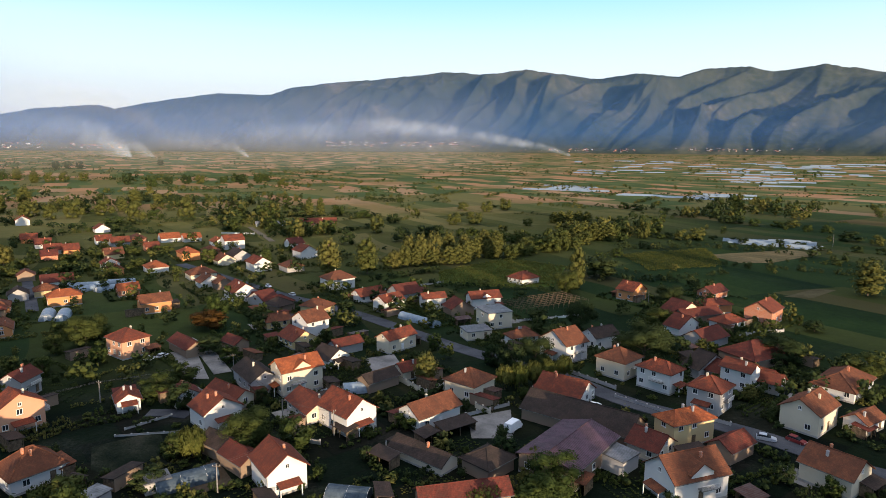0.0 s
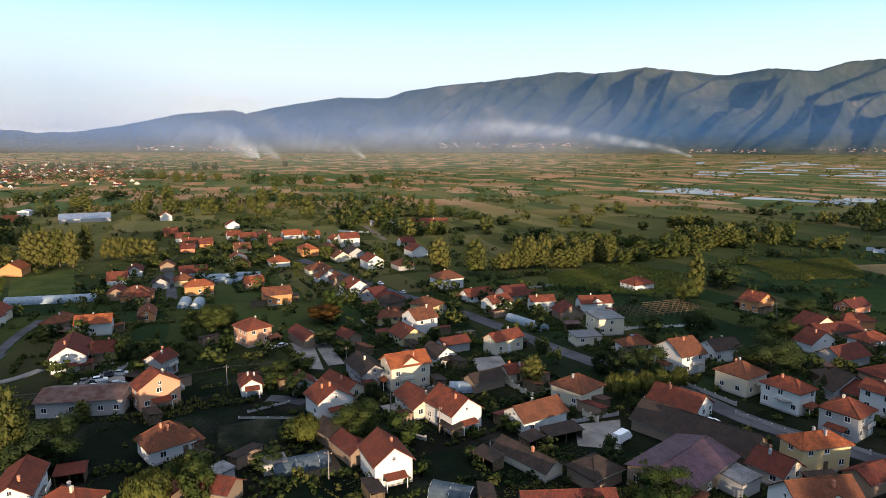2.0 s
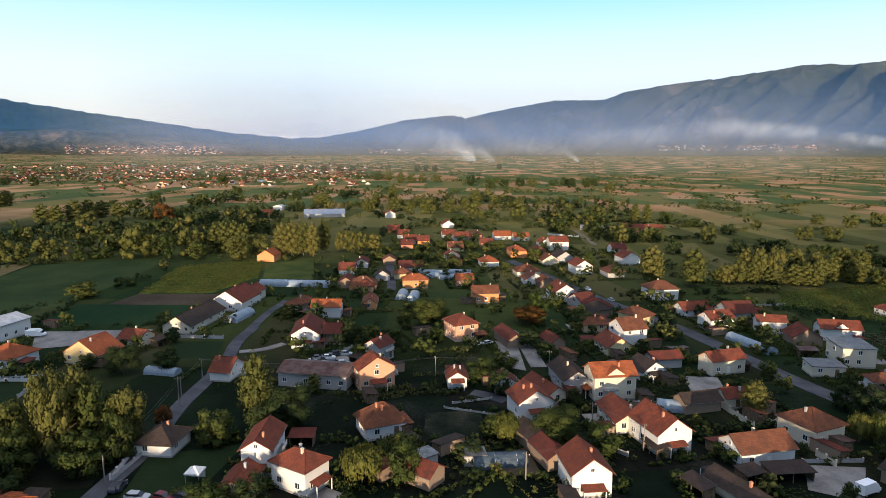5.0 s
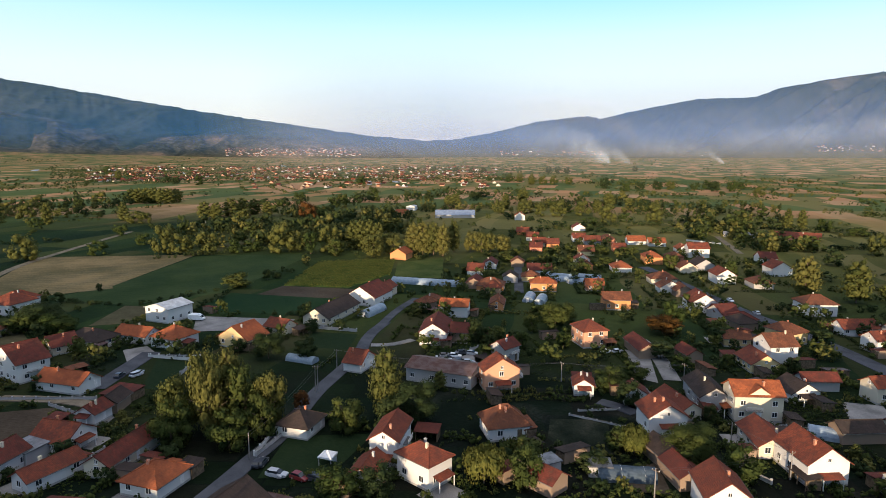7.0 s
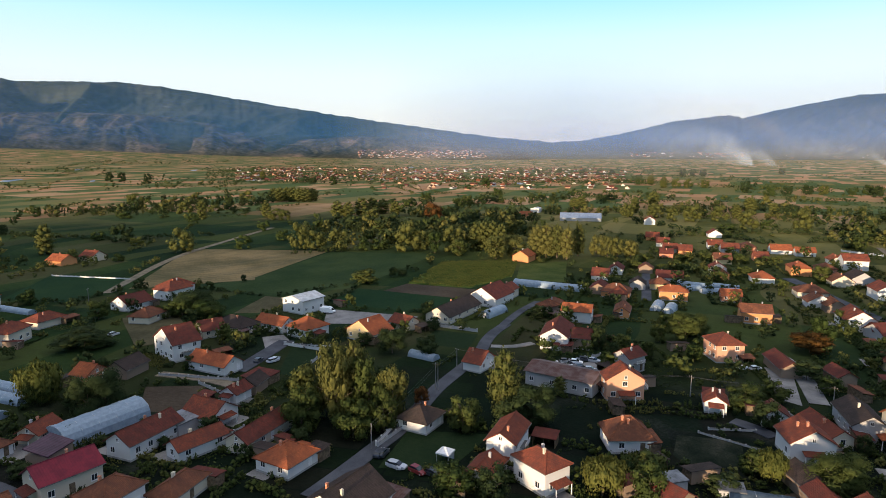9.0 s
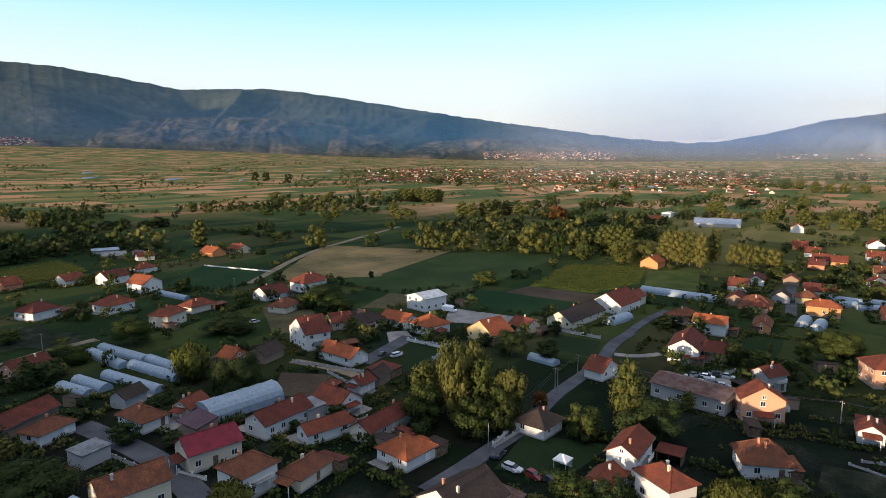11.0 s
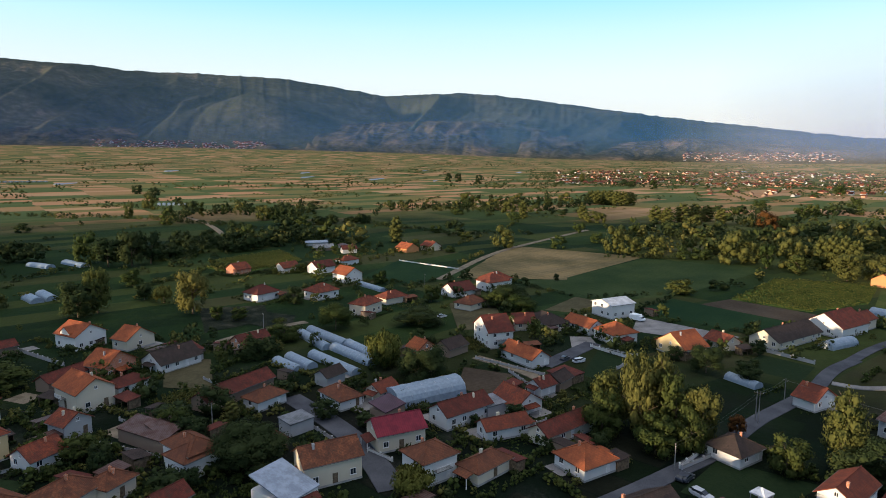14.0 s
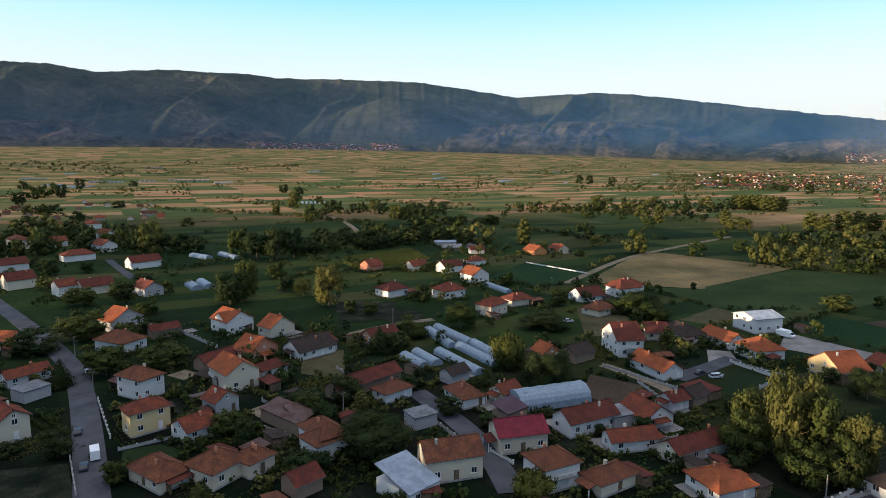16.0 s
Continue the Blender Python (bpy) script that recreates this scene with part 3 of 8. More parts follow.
flat_patch('field', [(-173.7, 123.3), (-184.9, 139.0), (-170.3, 147.6), (-159.1, 133.7)], FIELDS['lawn'], 0.056, 'green garden plot by the road', 'field')
flat_patch('field', [(-72.0, 119.7), (-77.3, 129.6), (-66.3, 138.3), (-56.5, 122.5), (-65.4, 116.7)], FIELDS['rough'], 0.060, 'trampled bare paddock', 'field')
flat_patch('field', [(-106.7, 65.0), (-118.1, 80.5), (-104.1, 94.8), (-96.2, 74.6)], FIELDS['lawn'], 0.064, 'green lawn round a parked row of cars', 'field')
flat_patch('field', [(-1.9, 304.4), (-2.2, 336.6), (40.2, 377.6), (70.2, 351.0), (54.0, 298.2), (24.0, 297.4)], FIELDS['corn'], 0.068, 'bright green crop field in rows', 'field')
flat_patch('field', [(168.9, 397.1), (236.7, 419.8), (247.6, 403.0), (196.1, 368.1), (176.2, 367.5)], FIELDS['straw'], 0.072, 'bare straw-brown field', 'field')
flat_patch('field', [(113.0, 395.3), (178.9, 421.4), (163.9, 356.4), (113.5, 339.9)], FIELDS['darkgreen'], 0.076, 'leafy green vegetable field', 'field')
flat_patch('field', [(155.5, 278.9), (180.0, 296.7), (189.4, 294.2), (167.4, 276.8)], FIELDS['dry'], 0.080, 'sandy patch on the meadow', 'field')
flat_patch('field', [(-108.9, -91.1), (-119.0, -98.9), (-122.9, -86.0), (-108.7, -75.3)], FIELDS['rough'], 0.084, 'rough grassy plot beside the road', 'field')
flat_patch('field', [(-389.7, -82.7), (-423.3, -52.7), (-396.3, -38.2), (-361.5, -59.7)], FIELDS['corn'], 0.088, 'green crop field in rows', 'field')
flat_patch('field', [(-347.1, 10.9), (-400.5, 35.5), (-365.6, 67.7), (-335.5, 57.1), (-319.9, 35.6)], FIELDS['darkgreen'], 0.092, 'dark green sports pitch', 'field')
flat_patch('field', [(-336.2, 62.1), (-449.2, 121.3), (-426.3, 160.2), (-321.6, 120.9)], FIELDS['straw'], 0.096, 'harvested straw-coloured stubble field', 'field')
flat_patch('field', [(-412.9, -85.7), (-457.1, -44.5), (-409.6, -26.3), (-382.9, -40.0), (-380.1, -67.7)], FIELDS['corn'], 0.100, 'green crop field in rows', 'field')
flat_patch('yard', [(17.5, 151.1), (6.3, 146.0), (6.8, 134.8), (16.2, 134.9)], M_CONCRETE, 0.104, 'bare concrete farmyard', 'yard')
flat_patch('yard', [(39.8, 154.0), (45.2, 146.0), (39.3, 140.6), (34.4, 145.1)], M_CONCRETE, 0.108, 'concrete yard beside a house', 'yard')
flat_patch('yard', [(-88.3, 195.3), (-79.7, 195.4), (-66.9, 171.6), (-73.3, 171.5)], M_CONCRETE, 0.112, 'concrete yard between barns', 'yard')
flat_patch('yard', [(-24.5, 190.2), (-15.7, 194.4), (-9.3, 174.1), (-18.5, 170.7)], M_CONCRETE, 0.116, 'concrete yard with parked things', 'yard')
flat_patch('yard', [(-215.1, 82.6), (-213.5, 90.1), (-199.3, 87.8), (-201.0, 78.1)], M_CONCRETE, 0.120, 'paved front yard', 'yard')
flat_patch('yard', [(-218.8, 109.1), (-239.4, 121.5), (-205.0, 145.0), (-196.3, 135.0)], M_CONCRETE, 0.124, 'paved yard of the white hall', 'yard')
flat_patch('yard', [(-127.9, 142.7), (-124.3, 157.3), (-116.7, 151.2), (-121.0, 139.6)], M_CONCRETE, 0.128, 'scrapyard ground crowded with old cars', 'yard')
flat_patch('field', [(-120.8, 1.3), (-124.1, -3.2), (-135.2, -9.7), (-137.5, -5.7)], FIELDS['dry'], 0.132, 'bare dirt yard', 'field')
flat_patch('field', [(-120.4, -73.3), (-129.5, -77.5), (-133.0, -70.8), (-130.3, -63.8), (-120.9, -63.8)], FIELDS['lawn'], 0.136, 'small front lawn', 'field')
flat_patch('field', [(-47.1, 110.4), (-52.5, 116.3), (-48.2, 124.8), (-40.5, 114.2)], FIELDS['soil'], 0.140, 'dug kitchen garden', 'field')
flat_patch('field', [(-212.5, -59.3), (-206.6, -43.2), (-176.9, -36.7), (-182.3, -51.5)], FIELDS['dry'], 0.144, 'bare trampled yard behind the houses', 'field')
flat_patch('field', [(-277.0, -43.4), (-261.9, -19.9), (-236.0, -20.9), (-254.5, -41.6)], FIELDS['rough'], 0.148, 'rough kitchen garden plot', 'field')
flat_patch('field', [(-280.6, -62.6), (-283.2, -35.2), (-256.0, -29.4), (-239.6, -51.8)], FIELDS['rough'], 0.152, 'weedy plot beside the track', 'field')
flat_patch('field', [(-274.5, 47.3), (-284.4, 69.5), (-228.9, 62.3), (-229.6, 43.2)], FIELDS['dry'], 0.156, 'mown dry grass plot behind the yards', 'field')
flat_patch('field', [(39.6, 174.1), (44.4, 187.4), (47.9, 185.6), (44.6, 174.2)], FIELDS['lawn'], 0.160, 'small green front lawn', 'field')
road([(-150.7, 353.5), (-128.9, 333.0), (-108.3, 311.6), (-72.2, 276.0), (-56.7, 263.9), (-32.8, 243.8), (0.2, 206.5), (14.6, 192.1), (36.1, 174.8), (46.2, 159.0), (54.5, 151.0), (67.5, 142.5), (75.6, 135.2), (86.0, 122.2), (91.0, 118.4)], 6.5, M_ASPHALT, 0.170, 'worn grey asphalt village street')
road([(-230.3, 337.9), (-192.7, 284.8), (-165.6, 245.6)], 4.5, M_ASPHALT, 0.175, 'worn grey asphalt village street')
road([(-174.6, 165.9), (-166.4, 149.4), (-151.6, 131.8), (-140.9, 111.9), (-134.7, 100.5), (-120.3, 80.8), (-115.3, 70.0), (-109.6, 58.8), (-104.8, 48.2)], 4.4, M_ASPHALT, 0.180, 'worn grey asphalt village street')
road([(-169.5, -15.1), (-153.6, -5.1), (-140.4, 1.9), (-127.1, 6.3), (-116.1, 8.9)], 6, M_ASPHALT, 0.185, 'worn grey asphalt village street')
road([(-273.9, -221.3), (-234.0, -176.6), (-200.9, -140.8), (-177.4, -118.6), (-154.3, -102.1), (-135.2, -89.1), (-109.9, -72.6), (-102.5, -67.8)], 6.5, M_ASPHALT, 0.190, 'worn grey asphalt village street')
road([(-331.9, 51.3), (-424.2, 103.6), (-478.5, 153.5), (-554.5, 226.8)], 4.5, M_DIRT, 0.195, 'pale unpaved farm track')
road([(-223.3, -47.4), (-233.8, -38.5), (-244.1, -26.9), (-250.7, -15.0)], 4, M_DIRT, 0.200, 'pale unpaved farm track')
road([(-389.9, -234.0), (-360.5, -210.4), (-329.4, -184.6)], 4.5, M_ASPHALT, 0.205, 'worn grey asphalt village street')
road([(-196.3, 42.9), (-182.6, 53.5), (-171.8, 57.8)], 4, M_DIRT, 0.210, 'pale unpaved farm track')
road([(-184.3, 62.3), (-194.0, 74.1), (-205.6, 88.0)], 6, M_ASPHALT, 0.215, 'worn grey asphalt village street')
road([(-62.5, 146.6), (-68.9, 148.1), (-73.4, 147.8)], 4, M_ASPHALT, 0.220, 'worn grey asphalt village street')
road([(-64.5, 176.2), (-79.0, 199.4), (-89.1, 209.3)], 5, M_CONCRETE, 0.225, 'narrow concrete lane between yards')
road([(-173.5, 162.9), (-185.2, 182.7), (-194.3, 204.5)], 3.6, M_ASPHALT, 0.230, 'worn grey asphalt village street')
road([(-788.8, -208.6), (-703.6, -153.0), (-620.8, -120.2), (-528.8, -92.5)], 5, M_DIRT, 0.235, 'pale unpaved farm track')
road([(-156.5, 141.6), (-151.2, 146.8), (-150.0, 155.8)], 3, M_CONCRETE, 0.240, 'narrow concrete lane between yards')
road([(-164.3, 529.1), (-132.8, 466.4), (-122.4, 445.2)], 4, M_DIRT, 0.245, 'pale unpaved farm track')


# ---- houses ----
def window_mesh(w, h):
    f, p = Soup(), Soup()
    for x0, x1, z0, z1 in ((-w / 2, -w / 2 + 0.09, 0, h), (w / 2 - 0.09, w / 2, 0, h), (-w / 2 + 0.09, w / 2 - 0.09, 0, 0.09), (-w / 2 + 0.09, w / 2 - 0.09, h - 0.09, h), (-0.04, 0.04, 0.09, h - 0.09)):
        f.box(x0, x1, -0.07, 0.05, z0, z1)
    f.box(-w / 2 - 0.1, w / 2 + 0.1, -0.16, 0.02, -0.07, 0.0)
    p.box(-w / 2 + 0.09, w / 2 - 0.09, -0.025, 0.0, 0.09, h - 0.09)
    return f.mesh("window", M_FRAME), p.mesh("pane", M_GLASS)


WINDOW = window_mesh(1.3, 1.35)
WINDOW_SMALL = window_mesh(0.8, 0.9)


def door_mesh(mat):
    d = Soup()
    d.box(-0.55, 0.55, -0.05, 0.04, 0, 2.1)
    d.box(-0.4, 0.4, -0.08, -0.05, 1.15, 1.95)
    d.box(-0.4, 0.4, -0.08, -0.05, 0.15, 1.0)
    return d.mesh("door", mat)


DOORS = [door_mesh(M_WOOD), door_mesh(M_FRAME)]


def set_window(parent, data, x, y, z, face):
    w = new("window", data[0])
    w.parent = parent
    w.matrix_basis = pose(x, y, z, 0, 0, face)
    p = new("pane", data[1])
    p.parent = w


def chimney(parent, x, y, z):
    s = Soup()
    s.box(-0.23, 0.23, -0.23, 0.23, -1.2, 0.6)
    s.box(-0.29, 0.29, -0.29, 0.29, 0.6, 0.68)
    s.box(-0.16, 0.16, -0.16, 0.16, 0.68, 0.8)
    ob = part("chimney", s, WALLS[rng.choice(["grey", "brick", "cream", "brick", "brick"])], parent)
    ob.location = (x, y, z)


rng = random.Random(7)
WORDS = {"white": "white plastered", "cream": "cream plastered", "yellow": "yellow plastered", "peach": "peach plastered", "orange": "orange brick", "grey": "grey rendered",
         "brown": "bare clay-brown", "brick": "unplastered brick"}
ROOF_WORDS = {"red": "red tiled", "orange": "bright orange tiled", "brown": "weathered brown tiled", "darkred": "dark red tiled", "dark": "blackened tiled", "magenta": "crimson metal",
              "purple": "dull purple metal", "whitemetal": "white metal", "grey": "grey sheet", "rust": "rusty sheet", "bluemetal": "blue-grey metal"}


def house(x, y, rot, length, width, storeys, kind, wall, roof, detail=2, rise=0.0, cross=0):
    """A house with its ridge along its own x axis. kind: g gable, h hip, f flat. detail: 2 near, 1 farther, 0 far."""
    low = storeys <= 1.0 and wall in ("brown", "grey")
    shape = {"g": "gabled", "h": "hipped", "f": "flat"}[kind]
    tall = "low" if storeys <= 1 else "two-storey" if storeys >= 1.7 else "one-and-a-half-storey"
    name = "shed" if low else "house"
    ob = thing(name, x, y, rot, f"{tall} {WORDS[wall]} {name} with {ROOF_WORDS[roof]} {shape} roof", name, "village houses", ground_z(x, y))
    e = 0.6 + 2.75 * storeys
    if storeys <= 1:
        e = 3.1 if storeys == 1 else 2.3
    a, b = length / 2, width / 2
    pitch = {"g": 0.62, "h": 0.56, "f": 0.06}[kind]
    if roof in ("whitemetal", "purple", "rust", "bluemetal"):
        pitch = 0.28
    pitch = rise or pitch
    top = e + b * pitch
    o, th = (0.5, 0.2) if kind != "f" else (0.25, 0.25)
    w = Soup()
    if kind == "g":
        w.face([(-a, -b, 0), (a, -b, 0), (a, -b, e), (-a, -b, e)])
        w.face([(a, b, 0), (-a, b, 0), (-a, b, e), (a, b, e)])
        w.face([(a, -b, 0), (a, b, 0), (a, b, e), (a, 0, top), (a, -b, e)])
        w.face([(-a, b, 0), (-a, -b, 0), (-a, -b, e), (-a, 0, top), (-a, b, e)])
    else:
        w.box(-a, a, -b, b, 0, e)
    part("wall", w, WALLS[wall], ob)
    r = Soup()
    lift = 0.14
    if kind == "g":
        ze, zt = e - o * pitch + lift, top + lift
        r.slab([(-a - o, -b - o, ze), (a + o, -b - o, ze), (a + o, 0, zt), (-a - o, 0, zt)], th)
        r.slab([(a + o, b + o, ze), (-a - o, b + o, ze), (-a - o, 0, zt), (a + o, 0, zt)], th)
        ridge = [((-a - o, 0, zt), (a + o, 0, zt))]
    elif kind == "h":
        ze, zt = e - o * pitch + lift, top + lift
        h = max(0.0, a - b * 0.95)
        A, B, C, D = (-a - o, -b - o, ze), (a + o, -b - o, ze), (a + o, b + o, ze), (-a - o, b + o, ze)
        P, Q = (-h, 0, zt), (h, 0, zt)
        if h > 0.3:
            for q in ([A, B, Q, P], [B, C, Q], [C, D, P, Q], [D, A, P]):
                r.slab(q, th)
            ridge = [(P, Q), (A, P), (D, P), (B, Q), (C, Q)]
        else:
            P = (0, 0, zt)
            for q in ([A, B, P], [B, C, P], [C, D, P], [D, A, P]):
                r.slab(q, th)
            ridge = [(A, P), (B, P), (C, P), (D, P)]
    else:
        r.slab([(-a - o, -b - o, e + 0.2), (a + o, -b - o, e + 0.2), (a + o, b + o, e + 0.2 + 2 * b * pitch), (-a - o, b + o, e + 0.2 + 2 * b * pitch)], th)
        ridge = []
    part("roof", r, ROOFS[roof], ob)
    if cross:
        # a gable across the main roof, over the front (-1) or the back (1)
        half, zr = min(2.6, a * 0.45), e + b * pitch * 0.82
        ze, y0, y1 = zr - half * 0.7, cross * (b + 0.3), cross * b * 0.18
        g = Soup()
        g.face([(-half, cross * (b + 0.02), e - 1.0), (half, cross * (b + 0.02), e - 1.0), (half, cross * (b + 0.02), ze), (0, cross * (b + 0.02), zr), (-half, cross * (b + 0.02), ze)])
        part("gable_wall", g, WALLS[wall], ob)
        q = Soup()
        for sx in (-1, 1):
            pts = [(sx * (half + 0.35), y0, ze - 0.1), (sx * (half + 0.35), y1, ze - 0.1), (0, y1, zr + 0.16), (0, y0, zr + 0.16)]
            q.slab(pts if sx * cross < 0 else pts[::-1], 0.18)
        part("gable_roof", q, ROOFS[roof], ob)
    if detail >= 1 and ridge and roof not in ("whitemetal", "rust"):
        c = Soup()
        for p, q in ridge:
            c.tube(Vector(p) + Vector((0, 0, 0.02)), Vector(q) + Vector((0, 0, 0.02)), 0.13, 0.13, 5)
        part("ridge_cap", c, ROOFS[roof], ob)
    if not low and roof not in ("whitemetal", "purple", "rust", "bluemetal") and kind != "f":
        for _ in range(1 if detail < 2 or rng.random() < 0.45 else 2):
            cx, cy = rng.uniform(-0.6, 0.6) * a, rng.choice([-1, 1]) * rng.uniform(0.1, 0.4) * b
            zc = e + (b - abs(cy)) * pitch
            if kind == "h":
                cx *= 0.5
                zc = min(zc, e + (a - abs(cx)) * pitch)
            chimney(ob, cx, cy, zc + 0.45)
    if detail >= 1 and not low:
        p = Soup()
        k = 0.04
        p.box(-a - k, a + k, -b - k, b + k, -0.1, 0.45)
        part("plinth", p, M_PLINTH, ob)
        floors = max(1, round(storeys - 0.2))
        for side, half, wide in ((0, b, length), (90, a, width), (180, b, length), (270, a, width)):
            n = max(1, int(wide / 3.3))
            for fl in range(floors):
                for i in range(n):
                    u = (i + 0.5) / n * wide - wide / 2 + rng.uniform(-0.25, 0.25)
                    z = 1.35 + fl * 2.85
                    if z + 1.4 > e - 0.1 or rng.random() < (0.25 if detail >= 2 else 0.5):
                        continue
                    m = pose(0, 0, 0, 0, 0, side) @ Vector((u, -half, z))
                    if detail >= 2 and fl == 0 and i == n // 2 and side in (0, 90):
                        d = new("door", rng.choice(DOORS))
                        d.parent = ob
                        d.matrix_basis = pose(m.x, m.y, 0.45, 0, 0, side)
                        continue
                    set_window(ob, WINDOW, m.x, m.y, m.z, side)
            if kind == "g" and side in (90, 270) and b * pitch > 1.7:
                m = pose(0, 0, 0, 0, 0, side) @ Vector((0, -half, e + 0.1))
                set_window(ob, WINDOW_SMALL, m.x, m.y, m.z, side)
        if detail >= 2 and storeys >= 1.7:
            s = rng.choice([-1, 1])
            q, z = Soup(), 3.05
            ux = a * rng.uniform(-0.3, 0.3)
            y0, y1 = sorted((s * b, s * (b + 1.25)))
            q.box(ux - 2.0, ux + 2.0, y0, y1, z, z + 0.16)
            bal = part("balcony", q, M_CONCRETE, ob)
            q = Soup()
            ye = s * (b + 1.2)
            for i in range(17):
                xx = ux - 1.95 + i * 3.9 / 16
                q.box(xx - 0.025, xx + 0.025, ye - 0.025, ye + 0.025, z + 0.16, z + 1.1)
            q.box(ux - 2.0, ux + 2.0, ye - 0.04, ye + 0.04, z + 1.1, z + 1.16)
            part("railing", q, M_FRAME, bal)
    if detail >= 2 and not low and rng.random() < 0.5:
        s = rng.choice([-1, 1])
        wide, deep = min(width * 0.7, 4.5), rng.uniform(1.8, 2.8)
        q = Soup()
        x0, x1 = s * a, s * (a + deep)
        pts = [(x0, -wide / 2, 2.95), (x1, -wide / 2, 2.45), (x1, wide / 2, 2.45), (x0, wide / 2, 2.95)]
        q.slab(pts if s > 0 else pts[::-1], 0.12)
        porch = part("porch_roof", q, ROOFS[roof] if roof not in ("magenta",) else ROOFS["darkred"], ob)
        for yy in (-wide / 2 + 0.15, wide / 2 - 0.15):
            xx = s * (a + deep - 0.2)
            part("porch_post", Soup().box(xx - 0.08, xx + 0.08, yy - 0.08, yy + 0.08, 0, 2.42), M_FRAME, porch)
    if detail >= 1 and kind != "f":
        zg = e - o * pitch + 0.02
        for s in (-1, 1):
            y0, y1 = sorted((s * (b + o), s * (b + o + 0.12)))
            part("gutter", Soup().box(-a - o, a + o, y0, y1, zg - 0.1, zg + 0.02), M_GUTTER, ob)
    return ob


house(-32.1, 115.0, 125, 9.4, 7.8, 1.65, 'g', 'white', 'red', 2, 0.74)
house(-22.7, 142.0, 135, 11.3, 8.6, 1.6, 'g', 'white', 'red', 2, 0.72)
house(-40.1, 165.0, 37, 11.6, 8.1, 2.3, 'g', 'cream', 'orange', 2, 0.6, -1)
house(-54.5, 142.8, 134, 8.4, 9.1, 1.5, 'g', 'white', 'red', 2)
house(-55.3, 155.6, 142, 12.8, 5.2, 1.0, 'g', 'cream', 'red', 2)
house(-100.8, 193.5, 144, 9.9, 8.9, 2.0, 'h', 'peach', 'red', 2)
house(-80.1, 151.3, 123, 6.3, 5.3, 1.0, 'g', 'white', 'red', 2)
house(-81.4, 115.5, 53, 9.6, 8.6, 1.1, 'h', 'white', 'brown', 2, 0.8)
house(-100.1, 139.2, 142, 6.0, 10.1, 2.0, 'g', 'peach', 'red', 2)
house(-66.7, 154.6, 126, 6.0, 6.0, 1.0, 'g', 'white', 'darkred', 2)
house(-52.0, 166.6, 127, 14.1, 7.5, 1.3, 'g', 'grey', 'dark', 2)
house(-32.9, 148.2, 127, 11.7, 7.3, 1.0, 'g', 'cream', 'red', 2)
house(-15.3, 200.9, 47, 12.0, 6.2, 1.5, 'g', 'cream', 'red', 2)
house(-47.2, 216.9, 47, 9.2, 9.4, 2.0, 'g', 'white', 'brown', 1)
house(-49.6, 241.9, 157, 10.9, 7.9, 1.5, 'h', 'yellow', 'brown', 1)
house(-49.2, 204.8, 131, 10.5, 8.6, 1.0, 'g', 'yellow', 'red', 2)
house(-62.1, 226.2, 33, 8.7, 6.5, 1.0, 'g', 'yellow', 'brown', 1)
house(-88.9, 269.2, 127, 13.0, 10.5, 1.5, 'g', 'white', 'red', 1)
house(-117.3, 248.0, 36, 11.3, 8.1, 1.5, 'g', 'orange', 'brown', 1)
house(-155.4, 333.0, 127, 10.9, 10.5, 1.0, 'h', 'white', 'orange', 0)
house(-153.1, 371.1, 127, 12.8, 10.3, 1.5, 'h', 'orange', 'orange', 0)
house(-140.9, 414.1, 37, 13.0, 10.5, 2.0, 'g', 'white', 'red', 0)
house(-196.4, 444.3, 37, 13.0, 10.5, 1.0, 'g', 'white', 'orange', 0)
house(-181.3, 446.0, 37, 11.9, 9.1, 1.0, 'g', 'white', 'orange', 0)
house(-124.2, 315.4, 37, 13.0, 10.2, 1.0, 'h', 'cream', 'brown', 0)
house(-101.4, 338.5, 127, 13.0, 9.5, 1.5, 'g', 'white', 'red', 0)
house(-120.9, 365.1, 127, 13.0, 10.5, 1.3, 'g', 'grey', 'dark', 0)
house(-50.5, 294.1, 37, 13.0, 10.4, 1.7, 'h', 'white', 'brown', 1)
house(-160.2, 258.3, 36, 12.3, 7.5, 1.4, 'h', 'orange', 'orange', 1)
house(-178.3, 274.7, 35, 9.1, 8.3, 1.0, 'h', 'yellow', 'brown', 1)
house(-185.3, 294.3, 35, 13.0, 9.6, 1.0, 'g', 'white', 'darkred', 0)
house(-363.9, 538.2, 124, 13.0, 10.5, 1.5, 'g', 'white', 'orange', 0)
house(-272.3, 494.8, 127, 13.0, 10.5, 1.0, 'g', 'white', 'red', 0)
house(-236.5, 431.2, 37, 9.8, 10.5, 1.0, 'g', 'white', 'red', 0)
house(-221.1, 423.0, 37, 11.4, 10.5, 1.0, 'g', 'grey', 'red', 0)
house(-218.2, 442.2, 127, 13.0, 10.0, 1.0, 'h', 'brick', 'brown', 0)
house(-199.9, 374.2, 37, 10.0, 10.5, 1.0, 'g', 'yellow', 'brown', 0)
house(-181.9, 336.1, 127, 8.5, 8.6, 1.3, 'g', 'white', 'red', 0)
house(-266.9, 412.6, 35, 9.3, 10.5, 1.0, 'g', 'white', 'red', 0)
house(-245.6, 388.9, 35, 9.2, 10.5, 1.0, 'g', 'cream', 'red', 0)
house(-291.6, 436.2, 34, 9.9, 10.5, 1.0, 'g', 'orange', 'red', 0)
house(-234.4, 367.0, 35, 8.5, 9.2, 1.0, 'g', 'brick', 'darkred', 0)
house(-84.9, 379.7, 127, 13.0, 10.5, 1.5, 'g', 'white', 'red', 0)
